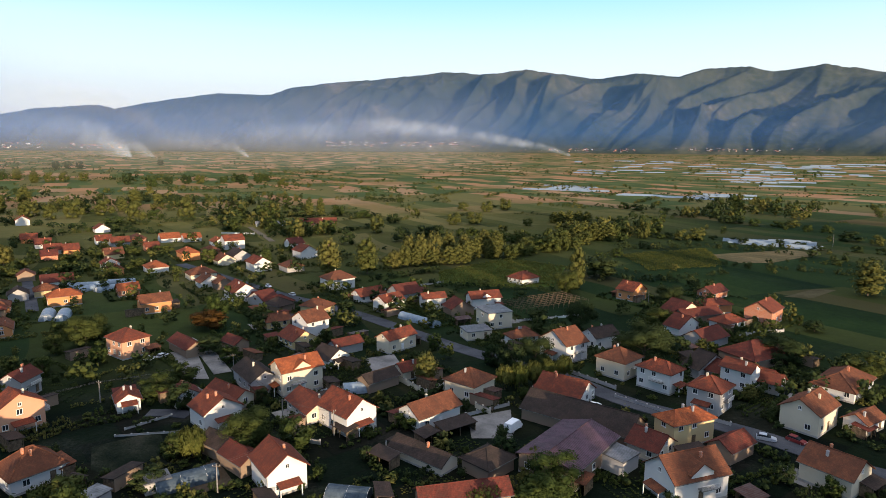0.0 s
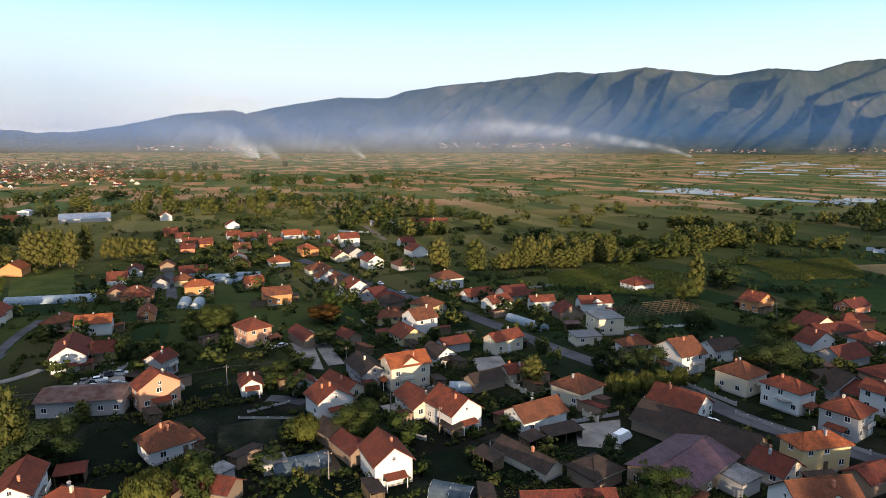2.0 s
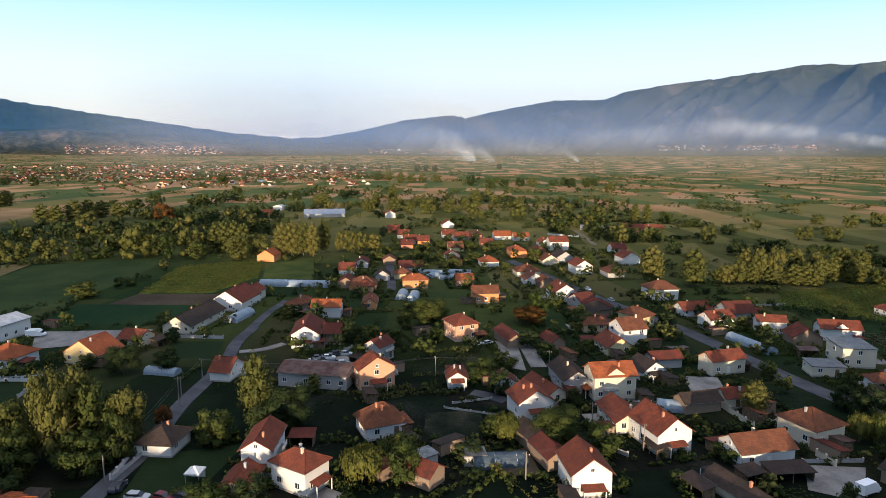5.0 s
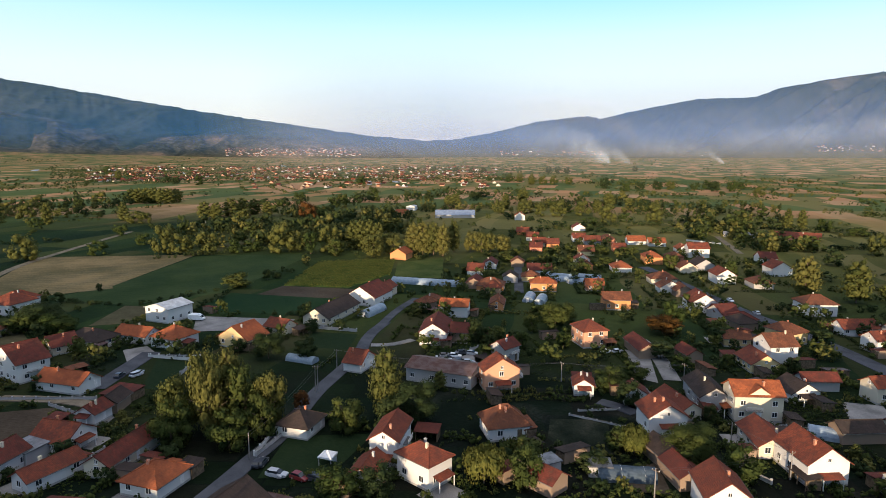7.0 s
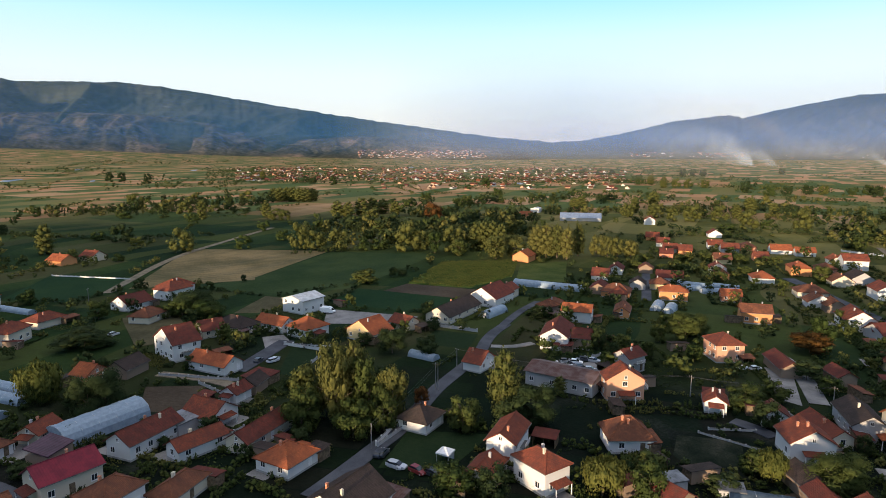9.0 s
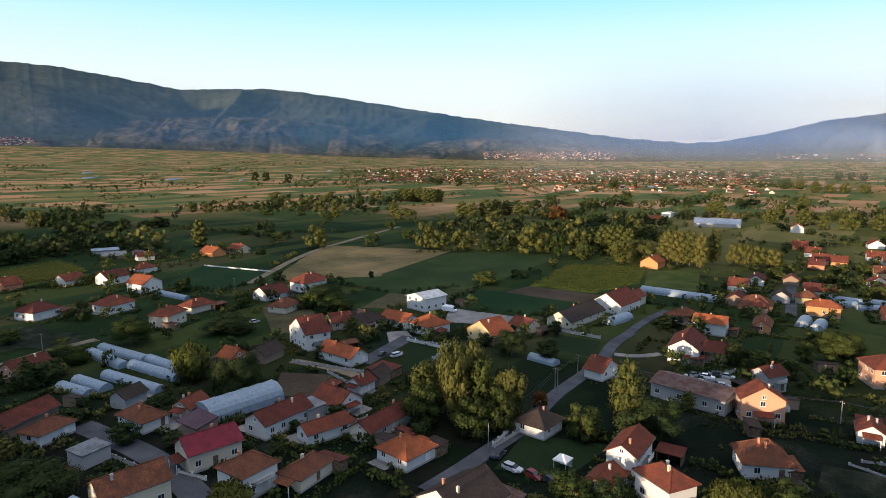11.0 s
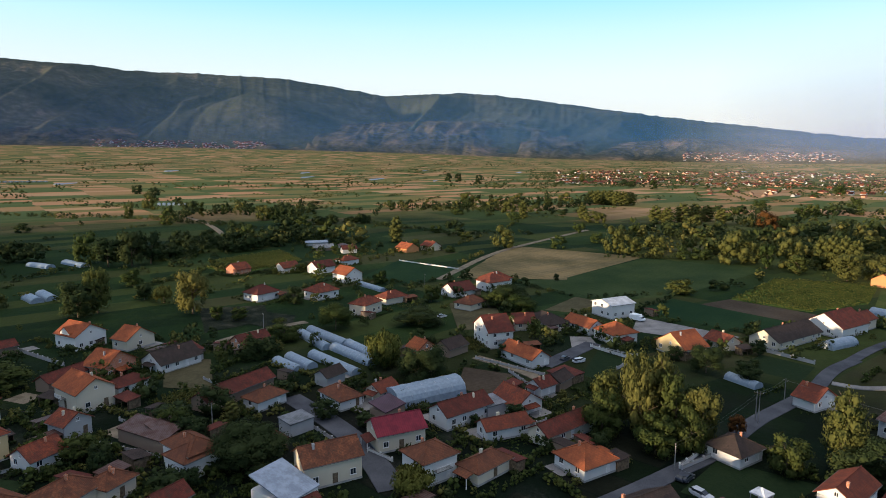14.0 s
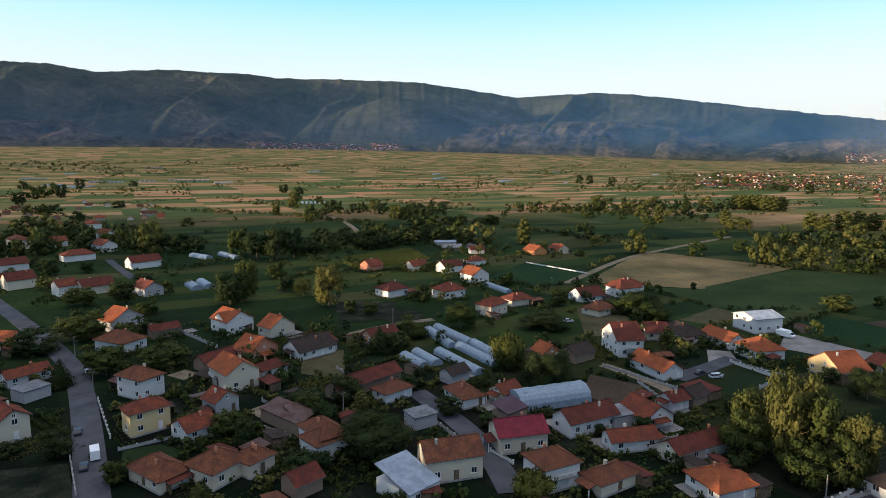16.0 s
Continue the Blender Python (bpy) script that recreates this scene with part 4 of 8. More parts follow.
house(-99.5, 414.4, 37, 9.7, 10.5, 1.3, 'g', 'white', 'darkred', 0)
house(-83.0, 337.2, 127, 11.6, 9.7, 1.0, 'h', 'grey', 'brown', 0)
house(-22.2, 251.7, 48, 10.7, 7.3, 1.5, 'g', 'white', 'red', 1, 0.6, -1)
house(-4.2, 254.3, 20, 9.9, 5.2, 1.7, 'g', 'white', 'red', 1)
house(-32.9, 269.6, 43, 13.3, 7.8, 1.0, 'g', 'white', 'red', 1)
house(-17.3, 274.1, 37, 11.6, 10.9, 1.0, 'g', 'grey', 'darkred', 1)
house(40.5, 308.3, 38, 12.2, 9.9, 1.0, 'h', 'white', 'red', 1)
house(19.4, 229.2, 24, 10.0, 9.9, 2.0, 'f', 'cream', 'grey', 1)
house(17.2, 258.1, 18, 13.1, 7.2, 1.5, 'g', 'white', 'red', 1, 0.6, -1)
house(84.6, 274.3, 128, 8.5, 10.0, 1.5, 'g', 'orange', 'red', 1)
house(122.8, 278.8, 38, 13.0, 7.5, 1.0, 'g', 'brick', 'darkred', 1)
house(111.8, 251.4, 13, 12.3, 6.6, 1.2, 'h', 'orange', 'red', 1)
house(125.1, 237.4, 45, 12.4, 10.0, 1.8, 'g', 'brick', 'red', 1)
house(106.9, 228.1, 30, 10.9, 7.4, 1.0, 'h', 'white', 'red', 1)
house(98.1, 190.2, 27, 15.5, 13.0, 1.0, 'h', 'brown', 'darkred', 2)
house(38.7, 192.9, 35, 9.4, 11.5, 2.0, 'g', 'white', 'brown', 2)
house(53.3, 205.0, 30, 10.3, 7.2, 1.4, 'g', 'white', 'dark', 2)
house(52.3, 178.0, 43, 9.5, 9.4, 1.8, 'h', 'cream', 'brown', 2)
house(60.7, 167.0, 131, 10.1, 7.1, 2.0, 'h', 'white', 'red', 2)
house(69.0, 153.7, 45, 8.5, 8.3, 2.0, 'h', 'grey', 'red', 2)
house(83.1, 167.3, 128, 8.3, 5.6, 2.0, 'g', 'white', 'red', 2)
house(91.1, 170.1, 128, 6.0, 5.2, 1.0, 'g', 'brown', 'red', 2)
house(90.9, 165.6, 137, 6.0, 6.3, 1.0, 'g', 'grey', 'red', 2)
house(88.2, 142.7, 39, 11.4, 8.6, 1.8, 'g', 'cream', 'brown', 2)
house(55.2, 134.9, 23, 11.7, 6.2, 1.9, 'h', 'yellow', 'orange', 2)
house(47.1, 112.6, 20, 12.5, 8.6, 1.7, 'g', 'white', 'brown', 2, 0.75, -1)
house(26.9, 124.0, 52, 19.8, 12.8, 1.3, 'g', 'brown', 'purple', 2)
house(33.4, 141.9, 143, 26.9, 10.3, 1.0, 'g', 'brown', 'dark', 2)
house(32.6, 158.5, 144, 12.4, 10.2, 1.0, 'g', 'white', 'red', 2)
house(7.4, 161.6, 142, 9.7, 9.6, 1.5, 'h', 'cream', 'brown', 2)
house(-3.0, 144.0, 42, 13.0, 7.6, 1.2, 'g', 'white', 'brown', 2)
house(111.0, 165.7, 42, 17.7, 10.4, 1.0, 'h', 'white', 'brown', 2)
house(100.5, 141.1, 32, 8.5, 5.2, 1.0, 'g', 'white', 'brown', 2)
house(62.7, 127.7, 35, 8.9, 5.5, 1.0, 'g', 'brown', 'darkred', 2)
house(78.1, 116.1, 125, 9.6, 8.6, 1.3, 'g', 'cream', 'brown', 2)
house(27.1, 207.8, 22, 9.9, 5.8, 1.0, 'h', 'white', 'brown', 2)
house(45.4, 128.0, 134, 7.1, 7.7, 1.0, 'g', 'cream', 'darkred', 2)
house(9.5, 120.5, 45, 8.0, 7.2, 1.0, 'h', 'brown', 'dark', 2)
house(4.0, 108.6, 14, 17.0, 5.6, 0.9, 'g', 'brown', 'darkred', 2)
house(87.6, 221.6, 120, 6.8, 11.7, 1.0, 'g', 'white', 'darkred', 1)
house(90.4, 207.8, 35, 13.3, 8.7, 1.0, 'g', 'grey', 'darkred', 1)
house(94.4, 240.8, 114, 9.5, 14.0, 1.0, 'g', 'cream', 'darkred', 1)
house(-211.6, 52.5, 100, 9.1, 14.0, 2.0, 'g', 'white', 'darkred', 2)
house(-190.5, 57.9, 25, 15.4, 7.4, 1.0, 'g', 'white', 'orange', 2)
house(-229.7, 78.4, 24, 14.9, 9.9, 1.0, 'h', 'cream', 'dark', 1)
house(-230.1, 68.7, 93, 8.2, 8.9, 1.0, 'g', 'cream', 'darkred', 1)
house(-222.8, 91.0, 22, 13.7, 7.5, 1.0, 'g', 'white', 'orange', 1)
house(-208.4, 97.5, 16, 10.8, 10.7, 1.2, 'h', 'white', 'orange', 1)
house(-243.9, 112.5, 109, 12.6, 11.9, 1.9, 'g', 'white', 'whitemetal', 1)
house(-190.8, 113.4, 105, 10.2, 13.1, 1.1, 'g', 'yellow', 'orange', 2)
house(-193.8, 130.4, 14, 8.7, 7.5, 1.0, 'g', 'cream', 'red', 1)
house(-206.5, 186.4, 112, 18.5, 14.0, 1.3, 'g', 'white', 'darkred', 1)
house(-197.8, 158.2, 113, 27.9, 10.7, 1.0, 'g', 'cream', 'dark', 1)
house(-145.1, 162.6, 125, 17.3, 9.3, 1.6, 'g', 'white', 'darkred', 2)
house(-307.4, 77.0, 116, 13.0, 10.5, 1.7, 'h', 'white', 'red', 1)
house(-179.4, 195.4, 2, 7.0, 6.5, 1.0, 'h', 'brown', 'brown', 1)
house(-115.8, 133.9, 19, 20.0, 11.2, 1.3, 'g', 'grey', 'rust', 2)
house(-142.0, 123.6, 20, 6.0, 9.2, 1.0, 'g', 'white', 'red', 2)
house(-118.3, 84.3, 114, 8.4, 8.1, 1.0, 'h', 'white', 'dark', 2)
house(-93.8, 90.3, 120, 11.5, 6.1, 2.0, 'g', 'white', 'red', 2)
house(-89.2, 79.5, 117, 8.6, 5.4, 1.0, 'g', 'white', 'red', 2)
house(-81.2, 87.5, 178, 9.0, 6.7, 1.8, 'h', 'white', 'red', 2)
house(-118.9, 50.0, 113, 9.1, 8.9, 1.0, 'h', 'white', 'orange', 2)
house(-152.3, 44.4, 27, 9.7, 9.0, 1.0, 'g', 'white', 'red', 2)
house(-162.1, 54.4, 120, 6.0, 5.2, 1.0, 'g', 'white', 'darkred', 2)
house(-137.7, 37.0, 105, 11.5, 5.2, 1.0, 'g', 'white', 'red', 2)
house(-135.3, 50.9, 120, 17.1, 6.0, 1.0, 'g', 'cream', 'darkred', 2)
house(-95.0, 51.0, 110, 12.5, 11.5, 1.1, 'g', 'white', 'dark', 2)
house(-137.2, 11.3, 107, 11.4, 7.9, 1.4, 'g', 'cream', 'magenta', 2)
house(-123.7, -3.9, 110, 11.9, 7.9, 1.7, 'g', 'cream', 'brown', 2)
house(-120.8, 16.9, 119, 8.5, 7.5, 1.8, 'h', 'white', 'brown', 2)
house(-119.9, 28.4, 125, 10.2, 5.6, 1.0, 'h', 'cream', 'brown', 2)
house(-147.7, 28.6, 120, 14.6, 7.0, 1.2, 'g', 'white', 'darkred', 2)
house(-164.9, -21.2, 135, 9.2, 6.1, 1.0, 'h', 'white', 'brown', 2)
house(-163.1, -1.2, 32, 10.2, 6.8, 1.0, 'h', 'white', 'brown', 2)
house(-165.6, 9.9, 133, 7.0, 5.5, 1.0, 'g', 'cream', 'red', 2)
house(-147.5, -11.9, 127, 6.4, 5.2, 1.0, 'f', 'grey', 'grey', 2)
house(-132.7, -32.7, 43, 10.5, 6.7, 1.7, 'h', 'white', 'brown', 2)
house(-206.4, -52.6, 60, 11.1, 8.7, 1.0, 'h', 'grey', 'dark', 2)
house(-219.0, -32.3, 131, 11.4, 7.0, 1.0, 'g', 'peach', 'darkred', 1)
house(-296.6, -38.0, 135, 12.2, 10.3, 1.2, 'h', 'white', 'darkred', 1)
house(-296.6, -10.4, 129, 12.4, 10.5, 1.2, 'h', 'white', 'red', 1)
house(-262.6, 9.2, 142, 11.9, 8.2, 1.6, 'h', 'cream', 'red', 1)
house(-282.0, 21.7, 123, 11.9, 8.0, 1.0, 'h', 'cream', 'red', 1)
house(-335.5, 2.2, 37, 12.2, 10.5, 1.5, 'g', 'white', 'orange', 1)
house(-364.9, -12.5, 129, 13.0, 9.2, 1.2, 'g', 'white', 'darkred', 0)
house(-370.0, -32.3, 133, 11.2, 8.5, 1.0, 'g', 'white', 'red', 0)
house(-391.9, 2.6, 127, 11.8, 8.2, 1.0, 'h', 'white', 'red', 0)
house(-440.1, 45.4, 31, 13.0, 10.5, 1.0, 'g', 'orange', 'orange', 0)
house(-446.2, 63.2, 30, 11.3, 10.5, 1.0, 'g', 'cream', 'red', 0)
house(-302.8, 74.6, 117, 13.0, 10.5, 1.6, 'h', 'white', 'red', 1)
house(-367.7, -59.3, 137, 9.5, 10.1, 1.0, 'g', 'brick', 'red', 0)
house(-265.6, 55.3, 133, 11.6, 8.9, 1.0, 'h', 'cream', 'brown', 1)
house(-292.6, 55.0, 119, 12.9, 10.5, 1.0, 'g', 'white', 'darkred', 1)
house(-202.2, 25.4, 33, 6.0, 7.6, 1.0, 'g', 'brick', 'orange', 2)
house(-202.4, 35.6, 130, 9.6, 6.9, 1.0, 'g', 'brown', 'dark', 2)
house(-163.1, -91.2, 64, 10.1, 7.3, 2.0, 'h', 'white', 'brown', 2)
house(-140.9, -78.0, 137, 9.2, 5.9, 2.0, 'h', 'yellow', 'red', 2)
house(-138.3, -65.1, 146, 7.4, 7.0, 1.0, 'g', 'white', 'red', 2)
house(-117.2, -62.8, 58, 11.1, 6.9, 1.0, 'h', 'cream', 'brown', 2)
house(-119.2, -51.8, 152, 8.8, 8.4, 1.2, 'h', 'cream', 'brown', 2)
house(-122.5, -45.3, 148, 6.5, 5.9, 1.1, 'h', 'cream', 'brown', 2)
house(-172.6, -68.5, 45, 12.4, 9.7, 1.8, 'g', 'cream', 'orange', 2)
house(-197.0, -70.6, 59, 8.8, 11.3, 1.3, 'g', 'brick', 'orange', 2)
house(-181.2, -60.6, 143, 9.5, 5.6, 1.0, 'h', 'white', 'darkred', 2)
house(-189.2, -80.6, 151, 13.0, 5.3, 1.0, 'g', 'brown', 'darkred', 2)
house(-229.5, -90.9, 53, 11.5, 11.0, 1.7, 'g', 'white', 'orange', 1, 0.6, -1)
house(-226.2, -72.7, 54, 7.6, 10.9, 1.2, 'g', 'cream', 'orange', 1)
house(-204.3, -120.3, 69, 13.3, 9.7, 1.2, 'h', 'white', 'brown', 1)
house(-231.2, -135.2, 62, 8.4, 13.0, 1.3, 'g', 'grey', 'orange', 1)
house(-221.2, -113.6, 136, 9.9, 5.2, 1.0, 'g', 'brown', 'darkred', 1)
house(-152.6, -64.4, 55, 6.0, 6.8, 1.3, 'g', 'grey', 'red', 2)
house(-145.2, -44.6, 53, 15.2, 5.2, 1.0, 'f', 'brown', 'rust', 2)
house(-130.3, -32.1, 136, 7.6, 7.0, 1.4, 'h', 'white', 'brown', 2)
house(-134.8, -107.8, 55, 7.8, 6.3, 1.9, 'g', 'cream', 'red', 2)
house(-200.9, -159.1, 87, 9.8, 7.5, 1.3, 'g', 'white', 'orange', 1)
house(-170.9, -130.0, 149, 11.5, 5.2, 1.0, 'g', 'white', 'red', 2)
house(-437.9, -329.3, 54, 18.0, 10.5, 2.3, 'h', 'cream', 'brown', 0)
house(-533.3, -386.6, 54, 18.0, 10.5, 1.8, 'g', 'white', 'darkred', 0)
house(-389.4, -254.2, 143, 18.0, 10.5, 1.3, 'h', 'white', 'red', 0)
house(-431.6, -261.4, 53, 18.0, 10.5, 1.6, 'g', 'white', 'red', 0)
house(-366.9, -198.6, 142, 17.6, 10.5, 1.3, 'g', 'white', 'darkred', 0)
house(-293.7, -184.1, 143, 14.2, 10.0, 1.3, 'g', 'cream', 'darkred', 0)
house(-291.4, -156.3, 52, 12.9, 9.2, 1.3, 'g', 'grey', 'red', 1)
house(-302.1, -229.1, 144, 12.7, 10.5, 1.6, 'g', 'cream', 'darkred', 0)
house(-287.7, -195.4, 144, 8.5, 9.0, 1.6, 'g', 'white', 'red', 0)
house(-573.7, -358.0, 53, 18.0, 10.5, 1.6, 'h', 'white', 'red', 0)
house(-495.9, -297.2, 53, 17.6, 10.5, 1.6, 'g', 'white', 'red', 0)
house(-450.2, -310.4, 144, 13.6, 10.5, 1.3, 'g', 'white', 'red', 0)
house(-350.3, -269.2, 144, 15.2, 10.5, 1.3, 'g', 'white', 'darkred', 0)
house(-554.5, -373.2, 144, 18.0, 10.5, 1.3, 'g', 'brown', 'brown', 0)
house(-161.5, 192.8, 30, 11.4, 7.2, 1.5, 'g', 'white', 'orange', 1)
house(-211.0, 270.1, 31, 8.7, 10.5, 1.0, 'g', 'white', 'red', 0)
house(-218.4, 293.3, 122, 13.0, 7.5, 1.0, 'g', 'white', 'darkred', 0)
house(-190.9, 243.7, 121, 11.8, 7.5, 1.0, 'g', 'brown', 'darkred', 1)
house(-178.0, 241.6, 123, 13.0, 7.5, 1.0, 'h', 'brown', 'red', 1)
house(-155.9, 214.7, 123, 13.0, 5.8, 1.0, 'g', 'orange', 'brown', 1)
house(-185.2, 266.5, 124, 9.6, 7.5, 1.0, 'g', 'grey', 'dark', 1)
house(-180.9, 197.8, 105, 13.6, 6.1, 1.0, 'h', 'cream', 'brown', 1)
house(-137.1, 166.8, 30, 6.0, 7.6, 1.3, 'g', 'brown', 'darkred', 2)
house(-209.9, 198.9, 113, 13.0, 7.5, 1.3, 'g', 'cream', 'red', 1)
house(-112.4, 159.1, 86, 7.2, 6.1, 1.7, 'g', 'grey', 'darkred', 2)
house(-280.3, 281.0, 115, 13.0, 10.5, 1.2, 'g', 'orange', 'orange', 0)
house(-77.1, 261.5, 58, 8.4, 8.9, 1.0, 'g', 'grey', 'darkred', 1)
house(-67.0, 250.5, 142, 9.4, 8.1, 1.0, 'h', 'brown', 'dark', 1)
house(-31.7, 197.5, 39, 9.8, 5.2, 1.0, 'g', 'grey', 'darkred', 2)
house(-34.4, 185.3, 137, 8.2, 8.1, 1.0, 'g', 'white', 'dark', 2)
house(-83.2, 196.2, 134, 14.4, 6.1, 1.0, 'g', 'brown', 'darkred', 2)
house(-68.2, 198.8, 140, 8.0, 5.2, 1.0, 'g', 'brown', 'darkred', 2)
house(-17.8, 166.6, 44, 10.4, 5.2, 1.0, 'g', 'brown', 'dark', 2)
house(-10.3, 174.1, 37, 6.0, 5.2, 1.0, 'g', 'cream', 'darkred', 2)
house(-4.0, 124.3, 140, 14.5, 5.2, 0.9, 'g', 'cream', 'dark', 2)
house(-41.4, 121.2, 138, 8.3, 5.2, 1.0, 'g', 'brown', 'darkred', 2)
house(-47.5, 127.0, 143, 8.3, 5.2, 1.0, 'g', 'brown', 'dark', 2)
house(37.0, 121.9, 43, 6.0, 5.2, 1.0, 'f', 'grey', 'grey', 2)
house(78.4, 178.3, 114, 6.0, 12.2, 1.0, 'g', 'grey', 'dark', 2)
house(81.1, 174.3, 128, 6.0, 8.1, 1.0, 'g', 'brown', 'darkred', 2)
house(99.5, 238.0, 22, 18.2, 7.0, 1.0, 'g', 'brown', 'darkred', 1)
house(6.4, 247.3, 111, 8.9, 9.7, 1.0, 'g', 'brown', 'darkred', 1)
house(11.8, 213.8, 22, 9.4, 6.6, 1.0, 'f', 'cream', 'grey', 2)
house(-174.7, -28.2, 138, 16.5, 6.4, 1.0, 'g', 'brown', 'darkred', 2)
house(-146.3, -41.6, 139, 6.0, 5.2, 1.0, 'f', 'grey', 'rust', 2)
house(-151.7, 10.4, 135, 7.5, 5.2, 1.0, 'f', 'brown', 'purple', 2)
house(-151.2, 37.6, 116, 7.6, 5.9, 1.0, 'f', 'grey', 'grey', 2)
house(-114.8, -11.8, 138, 7.9, 9.7, 1.0, 'f', 'white', 'bluemetal', 2)
house(-202.4, -54.1, 139, 14.1, 10.1, 1.0, 'g', 'white', 'dark', 2)
house(-207.8, -50.5, 167, 6.7, 6.7, 1.0, 'g', 'brown', 'darkred', 2)
house(-167.3, -33.8, 143, 11.7, 6.3, 1.0, 'g', 'brown', 'darkred', 2)
house(-158.9, -119.8, 158, 7.3, 5.8, 1.0, 'f', 'grey', 'grey', 2)
house(-190.2, 403.5, 37, 8.5, 8.3, 1.0, 'g', 'brick', 'red', 0)
house(-146.6, 390.0, 127, 9.9, 9.6, 1.0, 'h', 'brick', 'brown', 0)
house(-152.2, 419.7, 127, 11.3, 8.6, 1.3, 'g', 'white', 'orange', 0)
house(-235.0, 389.8, 36, 8.9, 10.5, 1.0, 'g', 'orange', 'red', 0)
house(-173.4, 324.6, 127, 8.5, 7.5, 1.0, 'g', 'orange', 'brown', 0)
house(-125.8, 354.8, 127, 9.5, 10.0, 1.0, 'g', 'cream', 'brown', 0)
house(-209.0, 307.7, 124, 8.5, 7.5, 1.0, 'g', 'brown', 'brown', 0)
house(-142.4, 276.4, 37, 8.5, 7.5, 1.0, 'g', 'brick', 'orange', 1)
house(-112.8, 295.5, 127, 9.0, 10.1, 1.0, 'g', 'white', 'brown', 1)
house(-105.4, 292.6, 127, 9.3, 7.8, 1.0, 'g', 'brown', 'brown', 1)
house(-77.5, 263.2, 34, 8.7, 6.9, 1.0, 'g', 'white', 'darkred', 1)
house(-68.4, 254.9, 45, 9.5, 8.0, 1.0, 'h', 'brown', 'darkred', 1)
house(-112.0, 552.0, 13, 34.0, 9.5, 1.0, 'g', 'brick', 'red', 0)
house(-150.0, 540.0, 14, 24.0, 6.0, 0.9, 'g', 'white', 'grey', 0)
house(-490.3, 493.8, 25, 13.0, 10.5, 1.0, 'g', 'orange', 'orange', 0)
house(-525.7, 546.2, 116, 13.0, 10.5, 1.5, 'g', 'white', 'whitemetal', 0)
house(-428.6, 511.3, 40, 42.0, 15.0, 1.0, 'f', 'grey', 'bluemetal', 0)
house(-180.7, 243.2, 32, 13.0, 10.5, 1.0, 'h', 'orange', 'brown', 1)
house(-115.0, -32.9, 139, 6.0, 5.5, 1.0, 'g', 'brown', 'darkred', 2)
house(-179.6, -4.4, 135, 7.3, 5.2, 1.0, 'g', 'grey', 'dark', 2)
house(-166.0, 60.6, 131, 7.0, 5.2, 1.0, 'g', 'brown', 'dark', 2)
house(-55.3, 112.6, 37, 4.6, 3.4, 0.8, 'f', 'grey', 'grey', 2)
house(-484.0, -20.0, 100, 16.0, 8.0, 0.9, 'g', 'grey', 'bluemetal', 0)
house(-455.0, -14.0, 95, 14.0, 7.0, 0.9, 'g', 'brown', 'grey', 0)
house(-462.0, 2.0, 20, 12.0, 6.5, 0.9, 'g', 'grey', 'rust', 0)
house(-440.0, 4.0, 105, 10.0, 7.0, 1.0, 'g', 'white', 'darkred', 0)
house(-60.3, 100.6, 174, 6.0, 5.2, 1.0, 'g', 'brown', 'darkred', 2)
house(-64.3, 106.7, 67, 5.0, 3.6, 0.8, 'f', 'grey', 'grey', 2)


# ---- trees ----
GOLD = 0.5 * (1 + math.sqrt(5))
ICO = [Vector(p).normalized() for p in ((-1, GOLD, 0), (1, GOLD, 0), (-1, -GOLD, 0), (1, -GOLD, 0), (0, -1, GOLD), (0, 1, GOLD), (0, -1, -GOLD), (0, 1, -GOLD), (GOLD, 0, -1), (GOLD, 0, 1), (-GOLD, 0, -1), (-GOLD, 0, 1))]
ICO_FACES = [(a, b, c) for a in range(12) for b in range(a + 1, 12) for c in range(b + 1, 12) if max((ICO[a] - ICO[b]).length, (ICO[b] - ICO[c]).length, (ICO[a] - ICO[c]).length) < 1.1]
ICO_FACES = [q if (ICO[q[1]] - ICO[q[0]]).cross(ICO[q[2]] - ICO[q[0]]).dot(ICO[q[0]]) > 0 else q[::-1] for q in ICO_FACES]
OCTA = [Vector(p) for p in ((1, 0, 0), (0, 1, 0), (-1, 0, 0), (0, -1, 0), (0, 0, 1), (0, 0, -1))]
OCTA_FACES = [(0, 1, 4), (1, 2, 4), (2, 3, 4), (3, 0, 4), (1, 0, 5), (2, 1, 5), (3, 2, 5), (0, 3, 5)]


